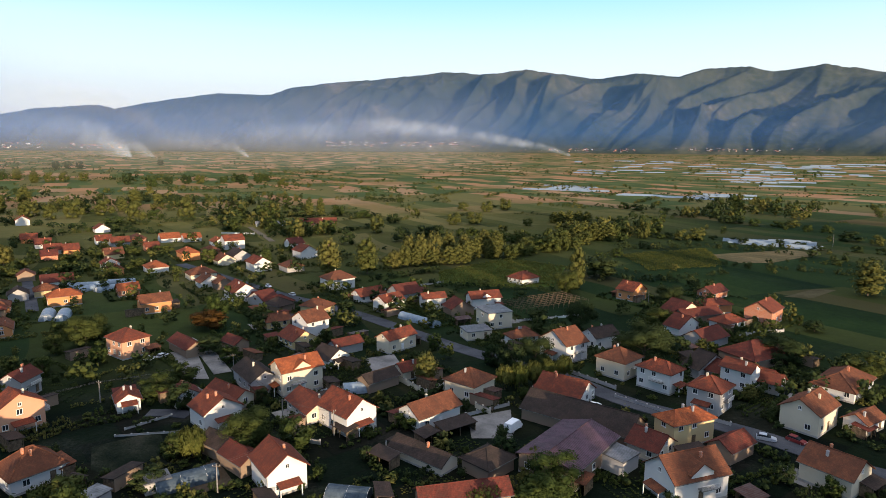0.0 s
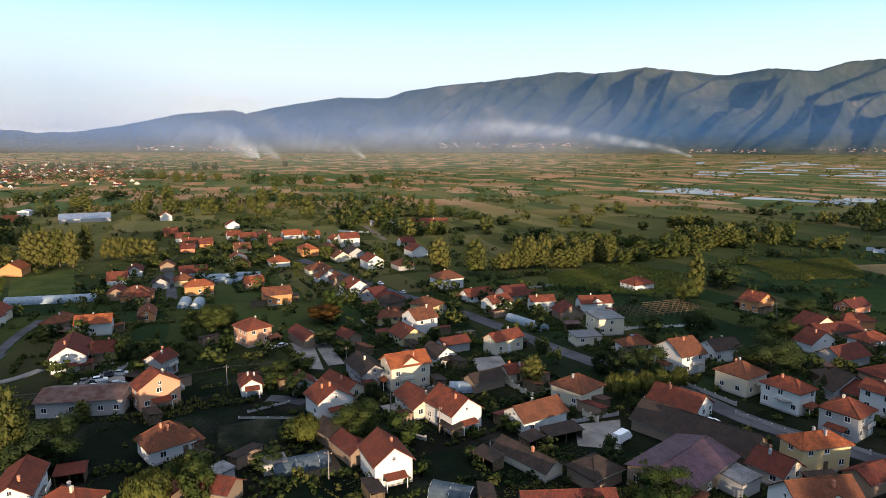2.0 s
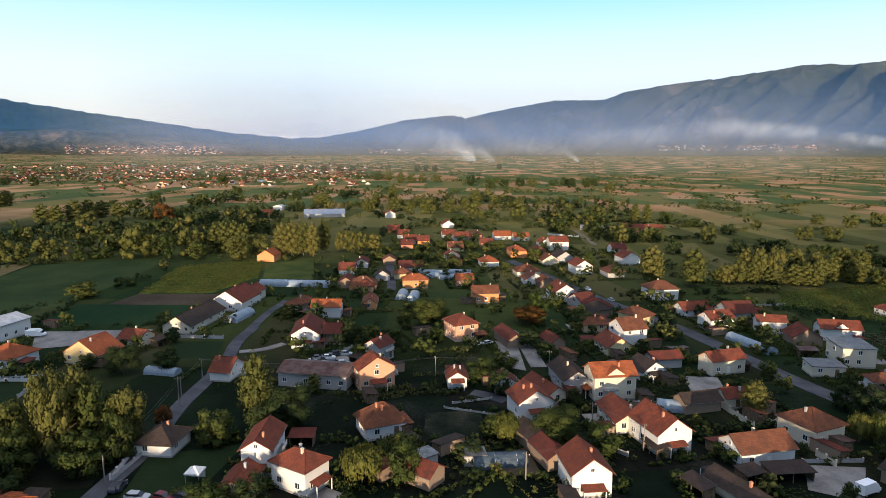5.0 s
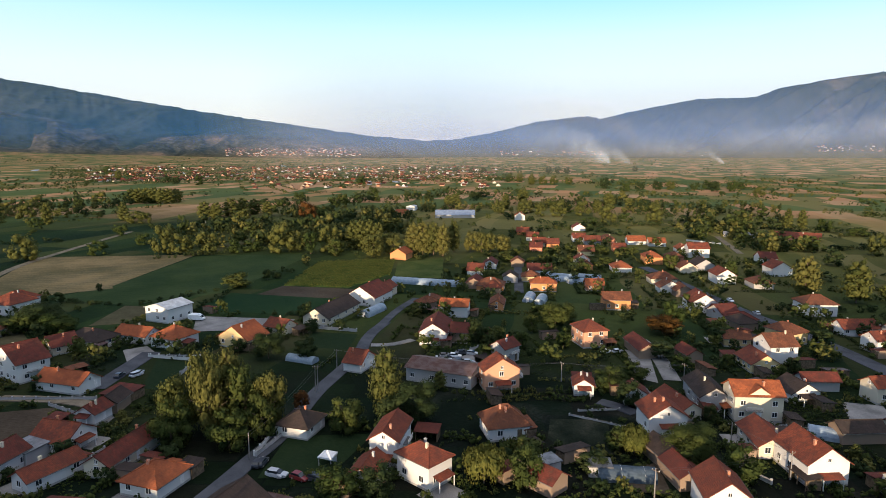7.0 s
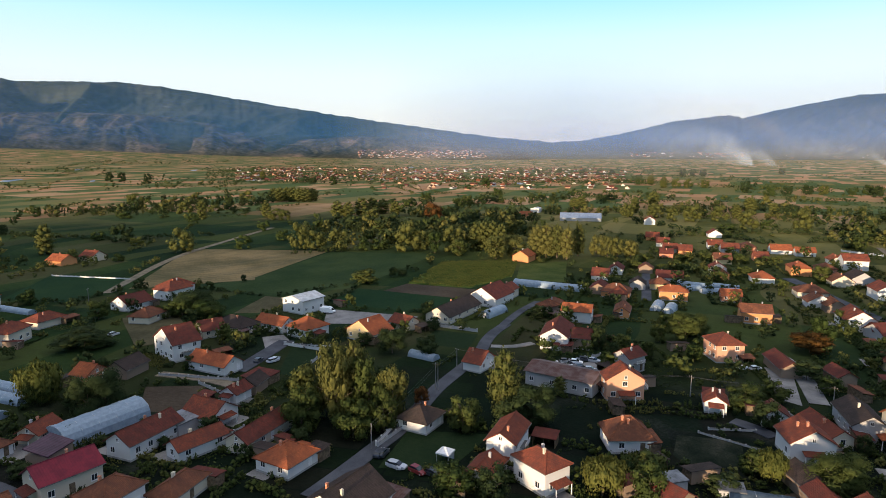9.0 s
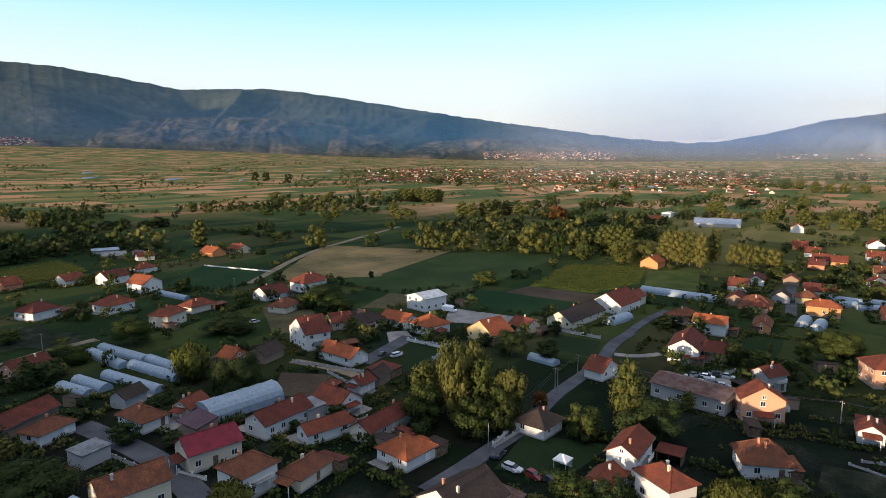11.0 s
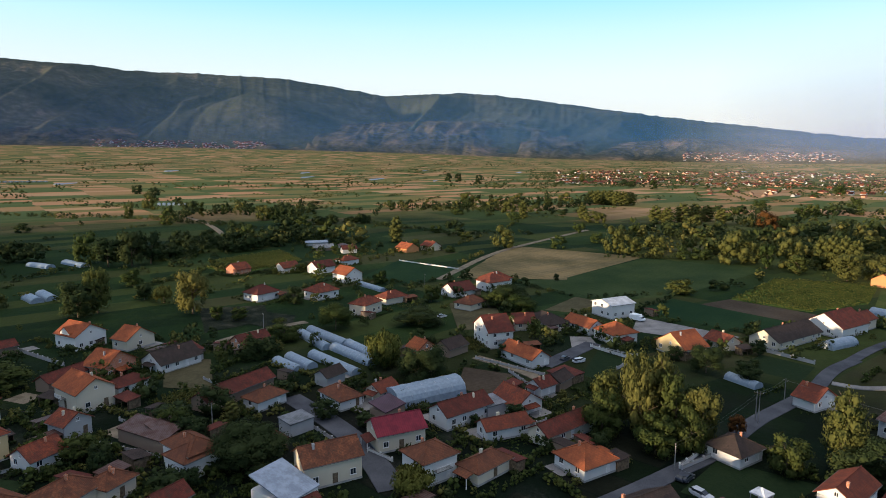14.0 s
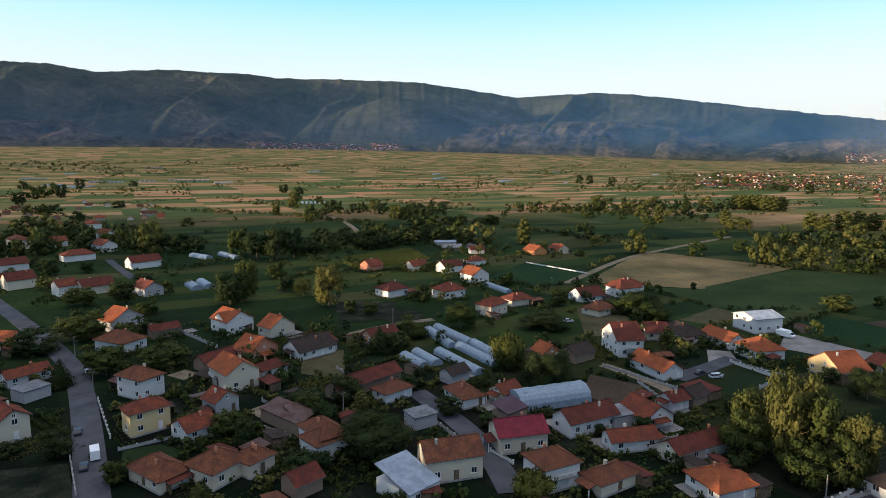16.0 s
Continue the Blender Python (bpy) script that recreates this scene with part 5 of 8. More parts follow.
def leaf_cloud(kind, seed, leaves, size):
    """A crown one metre high and about one metre wide: tufts of small leaves round several lobes."""
    rnd = random.Random(seed)
    lobes = []
    if kind == "poplar":
        for i in range(24):
            u = (i + 0.5) / 24
            rad = 0.34 * math.sin(math.pi * min(1, 0.16 + u * 0.80)) ** 0.6 + 0.04
            an = i * 2.4
            lobes.append((Vector((math.cos(an) * rad * 0.5, math.sin(an) * rad * 0.5, 0.10 + 0.82 * u)), rad * 0.62, 0.11))
    elif kind == "conifer":
        for i in range(10):
            u = (i + 0.5) / 10
            lobes.append((Vector((0, 0, 0.08 + 0.88 * u)), 0.32 * (1 - u) + 0.03, 0.08))
    elif kind == "willow":
        for i in range(12):
            an = i * 2.4
            q = 0.34 * math.sqrt((i + 0.5) / 12)
            lobes.append((Vector((math.cos(an) * q, math.sin(an) * q, 0.62 - 0.5 * q + rnd.uniform(-0.06, 0.1))), 0.17, 0.30))
    else:
        for i in range(24):
            an = i * 2.4 + rnd.uniform(-0.4, 0.4)
            z = rnd.uniform(0.14, 0.86)
            q = 0.38 * math.sqrt(max(0.05, 1 - ((z - 0.48) / 0.5) ** 2)) * rnd.uniform(0.5, 1.05)
            rr = rnd.uniform(0.13, 0.22)
            lobes.append((Vector((math.cos(an) * q, math.sin(an) * q, z)), rr, rr * 0.85))
    v, f, nr = [], [], []
    middle = Vector((0, 0, 0.42))
    total = sum(r * r for _, r, _ in lobes)
    # the dense heart of each lobe, where no light comes through
    rich = leaves >= 400
    for c, r, rz in lobes if rich else lobes[::4 if leaves > 30 else 9]:
        k = 0.62 if rich else 1.05 if leaves > 30 else 1.4
        i = len(v)
        for p in ICO if rich else OCTA:
            w = rnd.uniform(0.82, 1.12) * k
            v.append(c + Vector((p[0] * r * w, p[1] * r * w, p[2] * rz * w)))
            nr.append(p.copy())
        f += [tuple(i + q for q in face) for face in (ICO_FACES if rich else OCTA_FACES)]
    for c, r, rz in lobes:
        for _ in range(int(leaves * r * r / total)):
            d = Vector((rnd.gauss(0, 1), rnd.gauss(0, 1), rnd.gauss(0.25, 1))).normalized()
            k = rnd.uniform(0.45, 1.22) ** 0.6
            p = c + Vector((d.x * r * k, d.y * r * k, d.z * rz * k))
            n = (d + 0.55 * Vector((rnd.uniform(-1, 1), rnd.uniform(-1, 1), rnd.uniform(-1, 1)))).normalized()
            t = n.orthogonal().normalized()
            t.rotate(Matrix.Rotation(rnd.uniform(0, 6.28), 3, n))
            w = n.cross(t)
            s = size * rnd.uniform(0.6, 1.3)
            long = s * (2.0 if kind == "willow" else 1.15)
            if kind == "willow":
                t, w = (Vector((rnd.uniform(-0.25, 0.25), rnd.uniform(-0.25, 0.25), -1))).normalized(), w
                w = t.cross(d).normalized() if abs(t.dot(d)) < 0.99 else w
            i = len(v)
            nr += [(d * 0.38 + (p - middle).normalized() * 0.45 + n * 0.32).normalized()] * 4
            v += [p - w * s * 0.5, p + t * long * 0.5 + n * s * 0.15, p + w * s * 0.5, p - t * long * 0.5 + n * s * 0.1]
            f.append((i, i + 1, i + 2, i + 3))
    # every leaf faces outward with its tuft
    for k, q in enumerate(f):
        a, b, c = v[q[0]], v[q[1]], v[q[2]]
        if (b - a).cross(c - a).dot(nr[q[0]]) < 0:
            f[k] = q[::-1]
    return v, f, nr


def leafy(name, v, f, nr, mat):
    """Leaves as one mesh, each shaded with the roundness of the tuft it grows on."""
    me = mesh_of(name, v, f, mat, smooth=True)
    me.normals_split_custom_set_from_vertices([tuple(n) for n in nr])
    return me


def trunk_mesh(kind, seed):
    rnd = random.Random(seed)
    s = Soup()
    top = 0.9 if kind in ("poplar", "conifer") else 0.55
    r0 = 0.026 if kind != "poplar" else 0.018
    s.tube((0, 0, -0.02), (0.01, 0, 0.25), r0, r0 * 0.75)
    s.tube((0.01, 0, 0.25), (0, 0.01, top), r0 * 0.75, r0 * 0.2)
    for i in range(7):
        z = rnd.uniform(0.18, top * 0.85)
        an = i * 2.4
        q = 0.26 if kind not in ("poplar", "conifer") else 0.13
        s.tube((0, 0, z), (math.cos(an) * q, math.sin(an) * q, z + rnd.uniform(0.10, 0.25)), r0 * 0.4, r0 * 0.1, 4)
    return s.mesh("trunk", M_BARK)


LEAF_OF = {"conifer": "dark", "golden": "poplar"}
CROWNS = {}
for kind_, leaves_, size_, count_ in (("broad", 2100, 0.049, 5), ("dark", 2000, 0.049, 4), ("autumn", 2200, 0.044, 1), ("golden", 2500, 0.044, 3), ("poplar", 2600, 0.036, 4), ("willow", 2600, 0.036, 2), ("conifer", 1500, 0.042, 2)):
    CROWNS[kind_] = []
    for k_ in range(count_):
        lv_, lf_, ln_ = leaf_cloud(kind_, 11 * k_ + len(kind_), leaves_, size_)
        CROWNS[kind_].append((leafy("crown", lv_, lf_, ln_, LEAVES[LEAF_OF.get(kind_, kind_)]), trunk_mesh(kind_, k_)))
GRAND = {}
for kind_ in ("broad", "dark", "golden"):
    GRAND[kind_] = []
    for k_ in range(2):
        lv_, lf_, ln_ = leaf_cloud(kind_, 60 + 13 * k_ + len(kind_), 8500, 0.026)
        GRAND[kind_].append((leafy("crown", lv_, lf_, ln_, LEAVES[LEAF_OF.get(kind_, kind_)]), trunk_mesh(kind_, 20 + k_)))
SMALL_CROWNS = {}
for kind_, leaves_, size_ in (("broad", 1100, 0.062), ("dark", 1100, 0.062), ("poplar", 1000, 0.048), ("golden", 1100, 0.06), ("willow", 1100, 0.048), ("autumn", 900, 0.062)):
    SMALL_CROWNS[kind_] = []
    for k_ in range(3):
        lv_, lf_, ln_ = leaf_cloud(kind_, 30 + 7 * k_ + len(kind_), leaves_, size_)
        SMALL_CROWNS[kind_].append((leafy("crown", lv_, lf_, ln_, LEAVES[LEAF_OF.get(kind_, kind_)]), trunk_mesh(kind_, k_ + 5)))
TREE_WORDS = {"broad": "round leafy green tree", "dark": "dense dark green tree", "autumn": "tree with rusty early autumn leaves", "poplar": "tall narrow poplar", "willow": "drooping yellow-green willow",
              "conifer": "dark narrow conifer", "golden": "tall golden-green sunlit tree"}


def tree(kind, x, y, high, wide, where="village gardens"):
    crown, trunk = rng.choice(GRAND[kind] if kind in GRAND and wide > 9.5 and y > -40 and where != "fields" else SMALL_CROWNS[kind] if (high < 6.5 or where == "fields") and kind in SMALL_CROWNS else CROWNS[kind])
    ob = thing("tree", x, y, rng.uniform(0, 360), f"{TREE_WORDS[kind]} among the {where}", "tree", "trees of the " + where, ground_z(x, y) - 0.1)
    wx = wide / (0.95 if kind not in ("poplar", "conifer") else 0.72)
    part("trunk", trunk, None, ob).scale = (high, high, high)
    part("crown", crown, None, ob).scale = (wx, wx, high)
    return ob


def stuff_trees(name, spots, mat, label, leaves=30, size=0.30):
    """Far trees, too many to count: loose tufts of leaves on short stems, in one mesh."""
    v, f, nr = [], [], []
    rnd = random.Random(len(spots))
    base = [leaf_cloud("broad", s, leaves, size) for s in range(3)] + [leaf_cloud("poplar", 9, leaves, size * 0.72)]
    for x, y, h, w, k in spots:
        lv, lf, ln = base[k]
        z, i = ground_z(x, y), len(v)
        an = rnd.uniform(0, 6.28)
        c1, s1 = math.cos(an), math.sin(an)
        nr += [(n.x * c1 - n.y * s1, n.x * s1 + n.y * c1, n.z) for n in ln]
        ca, sa = c1 * w, s1 * w
        v += [(x + p.x * ca - p.y * sa, y + p.x * sa + p.y * ca, z + p.z * h - 0.08 * h) for p in lv]
        f += [tuple(i + q for q in face) for face in lf]
    return tagged(new(name, leafy(name, v, f, nr, mat)), label, "trees", kind="stuff")


FAR_SPOTS = {}


def far_tree(kind, x, y, high, wide):
    """One of the many trees farther out, past counting."""
    narrow = kind in ("poplar", "conifer")
    FAR_SPOTS.setdefault(LEAF_OF.get(kind, kind), []).append((x, y, high, wide / (0.72 if narrow else 0.95), 3 if narrow else len(FAR_SPOTS) % 3))


def plant_far_trees():
    for leaf, spots in FAR_SPOTS.items():
        stuff_trees("wood", spots, LEAVES[leaf], "tall trees in loose rows and groups among the fields", 640, 0.058)


def belt(kind, a, b, count, high, wide, leaves=620, size=0.07):
    """A loose wood or row of trees from a to b."""
    spots = []
    for i in range(count):
        u = (i + rng.uniform(0.1, 0.9)) / count
        x, y = a[0] + (b[0] - a[0]) * u + rng.gauss(0, wide * 0.35), a[1] + (b[1] - a[1]) * u + rng.gauss(0, wide * 0.35)
        k = rng.uniform(0.62, 1.12)
        spots.append((x, y, high * k, wide * rng.uniform(0.8, 1.15) / (0.72 if kind == "poplar" else 0.95), 3 if kind == "poplar" and rng.random() < 0.8 else rng.randint(0, 2)))
    stuff_trees("tree_belt", spots, LEAVES[kind], {"poplar": "belt of tall sunlit poplars between the fields", "dark": "dark belt of dense trees", "broad": "loose belt of leafy trees"}[kind], leaves, size)


tree('poplar', -59.8, 323.6, 21.1, 13.1, "fields")
tree('poplar', -40.5, 328.6, 20.6, 13.2, "fields")
tree('broad', -76.1, 159.2, 7.4, 9.8)
tree('willow', -53.3, 125.4, 7.4, 7.1)
tree('broad', -42.4, 128.3, 9.4, 11.3)
tree('broad', -31.8, 128.1, 8.7, 8.2)
tree('broad', -123.2, 211.9, 8.4, 14.1)
tree('poplar', -4.7, 169.6, 9.6, 6.9)
tree('broad', -7.6, 140.0, 5.1, 6.9)
tree('broad', -85.2, 229.5, 12.7, 8.6)
tree('autumn', -86.2, 222.8, 7.3, 13.7)
tree('broad', -72.6, 168.3, 6.6, 8.3)
tree('broad', -70.5, 109.2, 4.5, 7.1)
tree('dark', -75.0, 193.4, 6.1, 8.8)
tree('dark', -39.0, 243.7, 6.4, 8.0)
tree('broad', -126.2, 174.0, 5.7, 6.6)
tree('broad', -117.7, 176.5, 4.7, 5.2)
tree('broad', -133.5, 211.7, 5.4, 6.8)
tree('broad', -105.0, 183.2, 7.7, 5.8)
tree('broad', -94.0, 362.0, 4.4, 5.0, "fields")
tree('broad', -99.9, 348.5, 10.6, 7.2, "fields")
tree('broad', -134.4, 354.0, 9.5, 10.0, "fields")
tree('dark', -66.7, 224.3, 6.2, 7.9)
tree('broad', -65.8, 185.7, 5.9, 6.1)
tree('dark', -59.0, 126.3, 3.7, 4.0)
tree('poplar', 64.1, 293.9, 21.9, 9.0, "fields")
tree('broad', 56.6, 282.3, 11.2, 12.0)
tree('dark', 82.7, 320.9, 11.5, 20.0, "fields")
tree('poplar', 196.2, 282.3, 17.5, 14.2, "fields")
tree('dark', 50.6, 222.2, 12.0, 11.6)
tree('dark', 62.6, 186.6, 13.5, 16.9)
tree('willow', 17.2, 164.9, 7.7, 5.8)
tree('willow', 21.2, 165.0, 8.5, 5.8)
tree('willow', 25.5, 167.5, 8.1, 5.9)
tree('willow', 29.9, 169.8, 8.0, 6.0)
tree('willow', 35.4, 174.1, 7.4, 6.2)
tree('dark', 20.3, 177.9, 10.1, 8.7)
tree('dark', 28.4, 183.4, 9.7, 10.3)
tree('dark', 15.4, 185.1, 6.6, 6.4)
tree('broad', 20.9, 110.1, 9.9, 11.4)
tree('dark', 13.0, 125.6, 5.4, 5.8)
tree('dark', 105.7, 188.4, 9.2, 15.5)
tree('broad', 125.4, 177.8, 7.5, 11.1)
tree('conifer', 73.0, 177.0, 6.9, 4.0)
tree('broad', 81.2, 228.3, 7.6, 10.2)
tree('dark', 97.2, 262.2, 9.0, 12.2)
tree('conifer', 81.9, 146.5, 4.4, 5.9)
tree('willow', 7.1, 107.9, 4.3, 7.8)
tree('broad', 17.1, 108.0, 4.5, 5.8)
tree('dark', 36.7, 234.8, 5.7, 8.9)
tree('broad', 125.3, 185.0, 4.5, 6.1)
tree('dark', 136.7, 222.8, 4.6, 7.0)
tree('golden', -139.5, 64.0, 14.0, 9.4)
tree('broad', -133.0, 59.8, 11.5, 9.4)
tree('golden', -137.6, 70.8, 20.5, 8.6)
tree('golden', -131.6, 68.6, 18.5, 7.8)
tree('poplar', -134.6, 75.6, 20.0, 8.6)
tree('broad', -128.8, 76.2, 17.5, 9.4)
tree('golden', -124.8, 80.6, 14.6, 8.8)
tree('broad', -121.6, 75.8, 11.5, 7.4)
tree('broad', -122.8, 68.0, 9.6, 9.2)
tree('dark', -130.0, 82.8, 12.5, 9.2)
tree('dark', -138.8, 77.4, 14.0, 9.4)
tree('autumn', -128.7, 92.0, 5.5, 4.5)
tree('poplar', -109.5, 103.7, 18.4, 8.4)
tree('broad', -109.8, 90.8, 9.7, 8.4)
tree('dark', -100.0, 105.6, 11.0, 11.4)
tree('dark', -103.6, 100.8, 8.3, 9.3)
tree('willow', -71.0, 94.0, 8.7, 9.8)
tree('broad', -63.4, 98.1, 10.3, 7.2)
tree('broad', -88.6, 71.1, 7.1, 9.0)
tree('dark', -82.4, 75.5, 7.5, 7.2)
tree('dark', -318.0, 113.5, 4.6, 3.1, "fields")
tree('dark', -266.3, 73.4, 10.1, 17.0)
tree('broad', -254.3, 76.5, 6.5, 12.9)
tree('broad', -262.7, 67.7, 8.3, 9.5)
tree('dark', -170.8, 110.1, 8.9, 10.5)
tree('dark', -184.5, 137.9, 5.8, 5.3)
tree('dark', -184.1, 107.0, 4.9, 5.8)
tree('dark', -173.6, 128.4, 2.9, 3.8)
tree('broad', -118.4, 200.6, 11.2, 13.0)
tree('broad', -131.1, 176.4, 4.4, 6.9)
tree('broad', -124.1, 192.6, 7.1, 6.2)
tree('dark', -66.4, 150.2, 7.3, 6.9)
tree('broad', -138.6, 165.7, 6.0, 7.4)
tree('dark', -131.6, 168.6, 8.2, 5.8)
tree('broad', -115.6, 173.2, 6.1, 5.1)
tree('dark', -67.0, 101.4, 4.5, 4.1)
tree('broad', -56.6, 124.9, 5.8, 5.9)
tree('dark', -57.0, 112.4, 4.5, 6.5)
tree('broad', -48.9, 117.2, 2.5, 3.7)
tree('broad', -238.3, -3.3, 9.8, 14.8)
tree('willow', -190.0, 12.4, 12.8, 12.1)
tree('dark', -174.2, 24.8, 11.0, 11.3)
tree('dark', -181.8, 19.4, 7.5, 7.6)
tree('broad', -325.5, 20.0, 7.8, 7.8, "fields")
tree('dark', -128.5, -19.6, 10.0, 15.2)
tree('dark', -132.5, -25.9, 5.9, 9.8)
tree('dark', -160.4, -33.3, 7.9, 9.2)
tree('conifer', -205.8, -30.6, 9.5, 11.7)
tree('dark', -206.3, -26.8, 7.1, 8.5)
tree('broad', -225.2, -21.4, 8.7, 12.6)
tree('willow', -113.6, 12.5, 6.6, 9.6)
tree('dark', -239.6, 29.2, 6.8, 20.0)
tree('broad', -279.7, 39.9, 7.9, 8.7)
tree('broad', -268.8, 70.4, 9.8, 6.7)
tree('broad', -256.8, 73.6, 7.3, 9.0)
tree('broad', -264.8, 62.8, 5.6, 7.3)
tree('dark', -153.4, -5.1, 5.7, 6.7)
tree('dark', -157.3, -42.8, 4.7, 10.3)
tree('dark', -144.7, -35.4, 5.3, 8.5)
tree('dark', -170.0, -18.0, 4.9, 7.2)
tree('dark', -146.4, 4.8, 4.0, 5.2)
tree('dark', -196.1, -145.4, 9.1, 15.2)
tree('conifer', -167.1, -116.8, 9.0, 8.4)
tree('broad', -214.4, -139.9, 11.1, 17.6)
tree('broad', -177.9, -110.0, 8.9, 14.6)
tree('broad', -186.4, -96.3, 7.3, 16.1)
tree('broad', -139.1, -57.4, 6.3, 7.7)
tree('dark', -137.2, -52.2, 5.0, 5.2)
tree('dark', -141.3, -34.7, 7.3, 8.5)
tree('broad', -149.7, -39.9, 7.6, 7.7)
tree('dark', -129.1, -20.9, 10.2, 12.6)
tree('dark', -125.7, -90.1, 7.1, 7.9)
tree('broad', -116.1, -71.2, 5.3, 6.1)
tree('dark', -120.8, -34.2, 5.4, 7.6)
tree('dark', -126.2, -101.7, 3.3, 5.7)
tree('dark', -117.9, -55.5, 4.0, 2.9)
tree('broad', -191.6, 12.4, 12.4, 10.9)
tree('dark', -173.4, 20.8, 11.0, 9.7)
tree('dark', -161.3, 117.5, 6.6, 8.2)
tree('broad', -339.8, 254.7, 15.1, 10.7, "fields")
tree('broad', -322.8, 262.9, 10.6, 12.6, "fields")
tree('golden', -296.5, 271.7, 15.4, 14.3, "fields")
tree('broad', -279.3, 163.9, 8.2, 14.9, "fields")
tree('dark', -283.7, 183.9, 6.0, 5.2, "fields")
tree('dark', -284.0, 190.2, 4.0, 5.9, "fields")
tree('golden', -298.2, 289.3, 14.9, 16.8, "fields")
tree('poplar', -283.5, 295.3, 22.9, 12.4, "fields")
tree('poplar', -279.2, 299.8, 23.4, 12.4, "fields")
tree('poplar', -274.3, 305.2, 23.4, 12.5, "fields")
tree('poplar', -265.7, 304.8, 22.6, 10.2, "fields")
tree('poplar', -272.1, 323.4, 23.5, 9.6, "fields")
tree('golden', -264.1, 332.0, 14.4, 10.7, "fields")
tree('golden', -259.1, 337.5, 14.4, 9.7, "fields")
tree('golden', -254.7, 342.1, 13.3, 9.7, "fields")
tree('golden', -246.4, 345.0, 12.1, 10.7, "fields")
tree('broad', -31.3, 344.7, 7.7, 6.3, "fields")
tree('golden', -27.3, 344.8, 10.4, 9.5, "fields")
tree('golden', -22.1, 349.3, 12.2, 9.6, "fields")
tree('poplar', -19.6, 363.1, 17.6, 10.0, "fields")
tree('poplar', -12.8, 358.6, 19.1, 9.8, "fields")
tree('golden', -5.5, 363.5, 18.5, 10.0, "fields")
tree('poplar', 3.5, 383.7, 16.8, 10.5, "fields")
tree('golden', 14.3, 389.4, 14.4, 10.7, "fields")
tree('poplar', 25.6, 384.5, 18.6, 10.5, "fields")
tree('poplar', 33.5, 384.7, 17.7, 10.6, "fields")
tree('golden', 57.6, 420.0, 8.7, 11.6, "fields")
tree('broad', 64.4, 414.0, 8.6, 11.4, "fields")
tree('golden', 80.8, 420.8, 8.7, 9.7, "fields")
tree('broad', 109.0, 387.2, 6.3, 7.3, "fields")
tree('dark', -400.0, -139.9, 18.7, 18.2, "fields")
tree('dark', -401.0, -126.9, 23.2, 18.1, "fields")
tree('dark', -408.8, -118.0, 21.3, 16.0, "fields")
tree('dark', -272.0, -108.2, 15.3, 16.0)
tree('broad', -279.1, -103.1, 20.3, 11.3)
tree('broad', -337.3, -107.1, 9.8, 11.5, "fields")
tree('golden', -271.7, -63.1, 20.2, 12.9)
tree('willow', -295.2, -80.8, 9.1, 10.0, "fields")
tree('dark', -302.4, -91.2, 8.5, 8.6, "fields")
tree('broad', -260.0, -51.1, 5.9, 6.5)
tree('broad', -257.6, -42.0, 5.8, 7.2)
tree('dark', -268.9, -155.9, 11.4, 11.8, "fields")
tree('broad', -264.5, -172.5, 9.0, 13.7, "fields")
tree('broad', -251.6, -135.4, 7.2, 9.4)
tree('dark', -333.3, -234.3, 10.3, 9.9, "fields")
tree('dark', -344.8, -220.4, 6.8, 8.8, "fields")
tree('dark', -322.8, -175.3, 4.5, 11.9, "fields")
tree('dark', -284.5, -22.1, 8.2, 7.8)
far_tree('broad', -196, 388, 6.5, 11.5)
far_tree('poplar', -491, 42, 23.9, 13.0)
far_tree('golden', -448, 118, 19.7, 17.5)
far_tree('golden', -411, 188, 22.9, 14.9)
far_tree('golden', -404, 197, 16.4, 14.7)
far_tree('golden', -392, 209, 18.1, 18.0)
far_tree('broad', -380, 222, 11.0, 8.9)
far_tree('broad', -379, 234, 8.9, 14.6)
far_tree('golden', -359, 245, 25.1, 20.0)
far_tree('golden', -358, 257, 17.8, 17.8)
far_tree('golden', -337, 268, 21.9, 17.4)
far_tree('autumn', -509, 380, 22.2, 20.0)
far_tree('poplar', -606, 322, 21.6, 17.2)
far_tree('poplar', -598, 331, 20.0, 17.2)
far_tree('poplar', -604, 351, 23.9, 20.0)
far_tree('poplar', -612, 370, 22.8, 20.0)
far_tree('poplar', -620, 389, 19.8, 18.4)
far_tree('golden', -552, 333, 15.3, 14.6)
far_tree('poplar', -594, 389, 18.3, 16.0)
far_tree('poplar', -332, 285, 23.3, 11.0)
far_tree('poplar', -328, 289, 24.4, 11.0)
far_tree('poplar', -324, 294, 24.4, 11.0)
far_tree('poplar', -320, 298, 22.2, 11.0)
far_tree('poplar', -892, 369, 23.0, 20.0)
far_tree('poplar', -885, 376, 24.3, 20.0)
far_tree('poplar', -872, 381, 24.6, 20.0)
far_tree('poplar', -866, 388, 25.1, 20.0)
far_tree('poplar', -853, 393, 24.5, 20.0)
far_tree('poplar', -852, 403, 23.7, 20.0)
far_tree('poplar', -858, 416, 22.3, 20.0)
far_tree('golden', -705, 191, 22.7, 18.3)
far_tree('poplar', -675, 200, 23.7, 12.4)
far_tree('broad', -635, 179, 11.8, 13.3)
far_tree('golden', -738, 233, 11.2, 19.4)
far_tree('dark', -725, 247, 14.0, 15.4)
far_tree('dark', -713, 260, 8.8, 15.2)
far_tree('poplar', -660, 264, 18.3, 14.3)
far_tree('golden', -621, 259, 14.3, 20.0)
far_tree('golden', -614, 266, 12.7, 11.8)
far_tree('broad', -538, 212, 10.9, 13.1)
far_tree('broad', -440, 158, 11.6, 13.0)
far_tree('golden', -848, 172, 24.7, 19.5)
far_tree('dark', -529, 96, 17.1, 17.6)
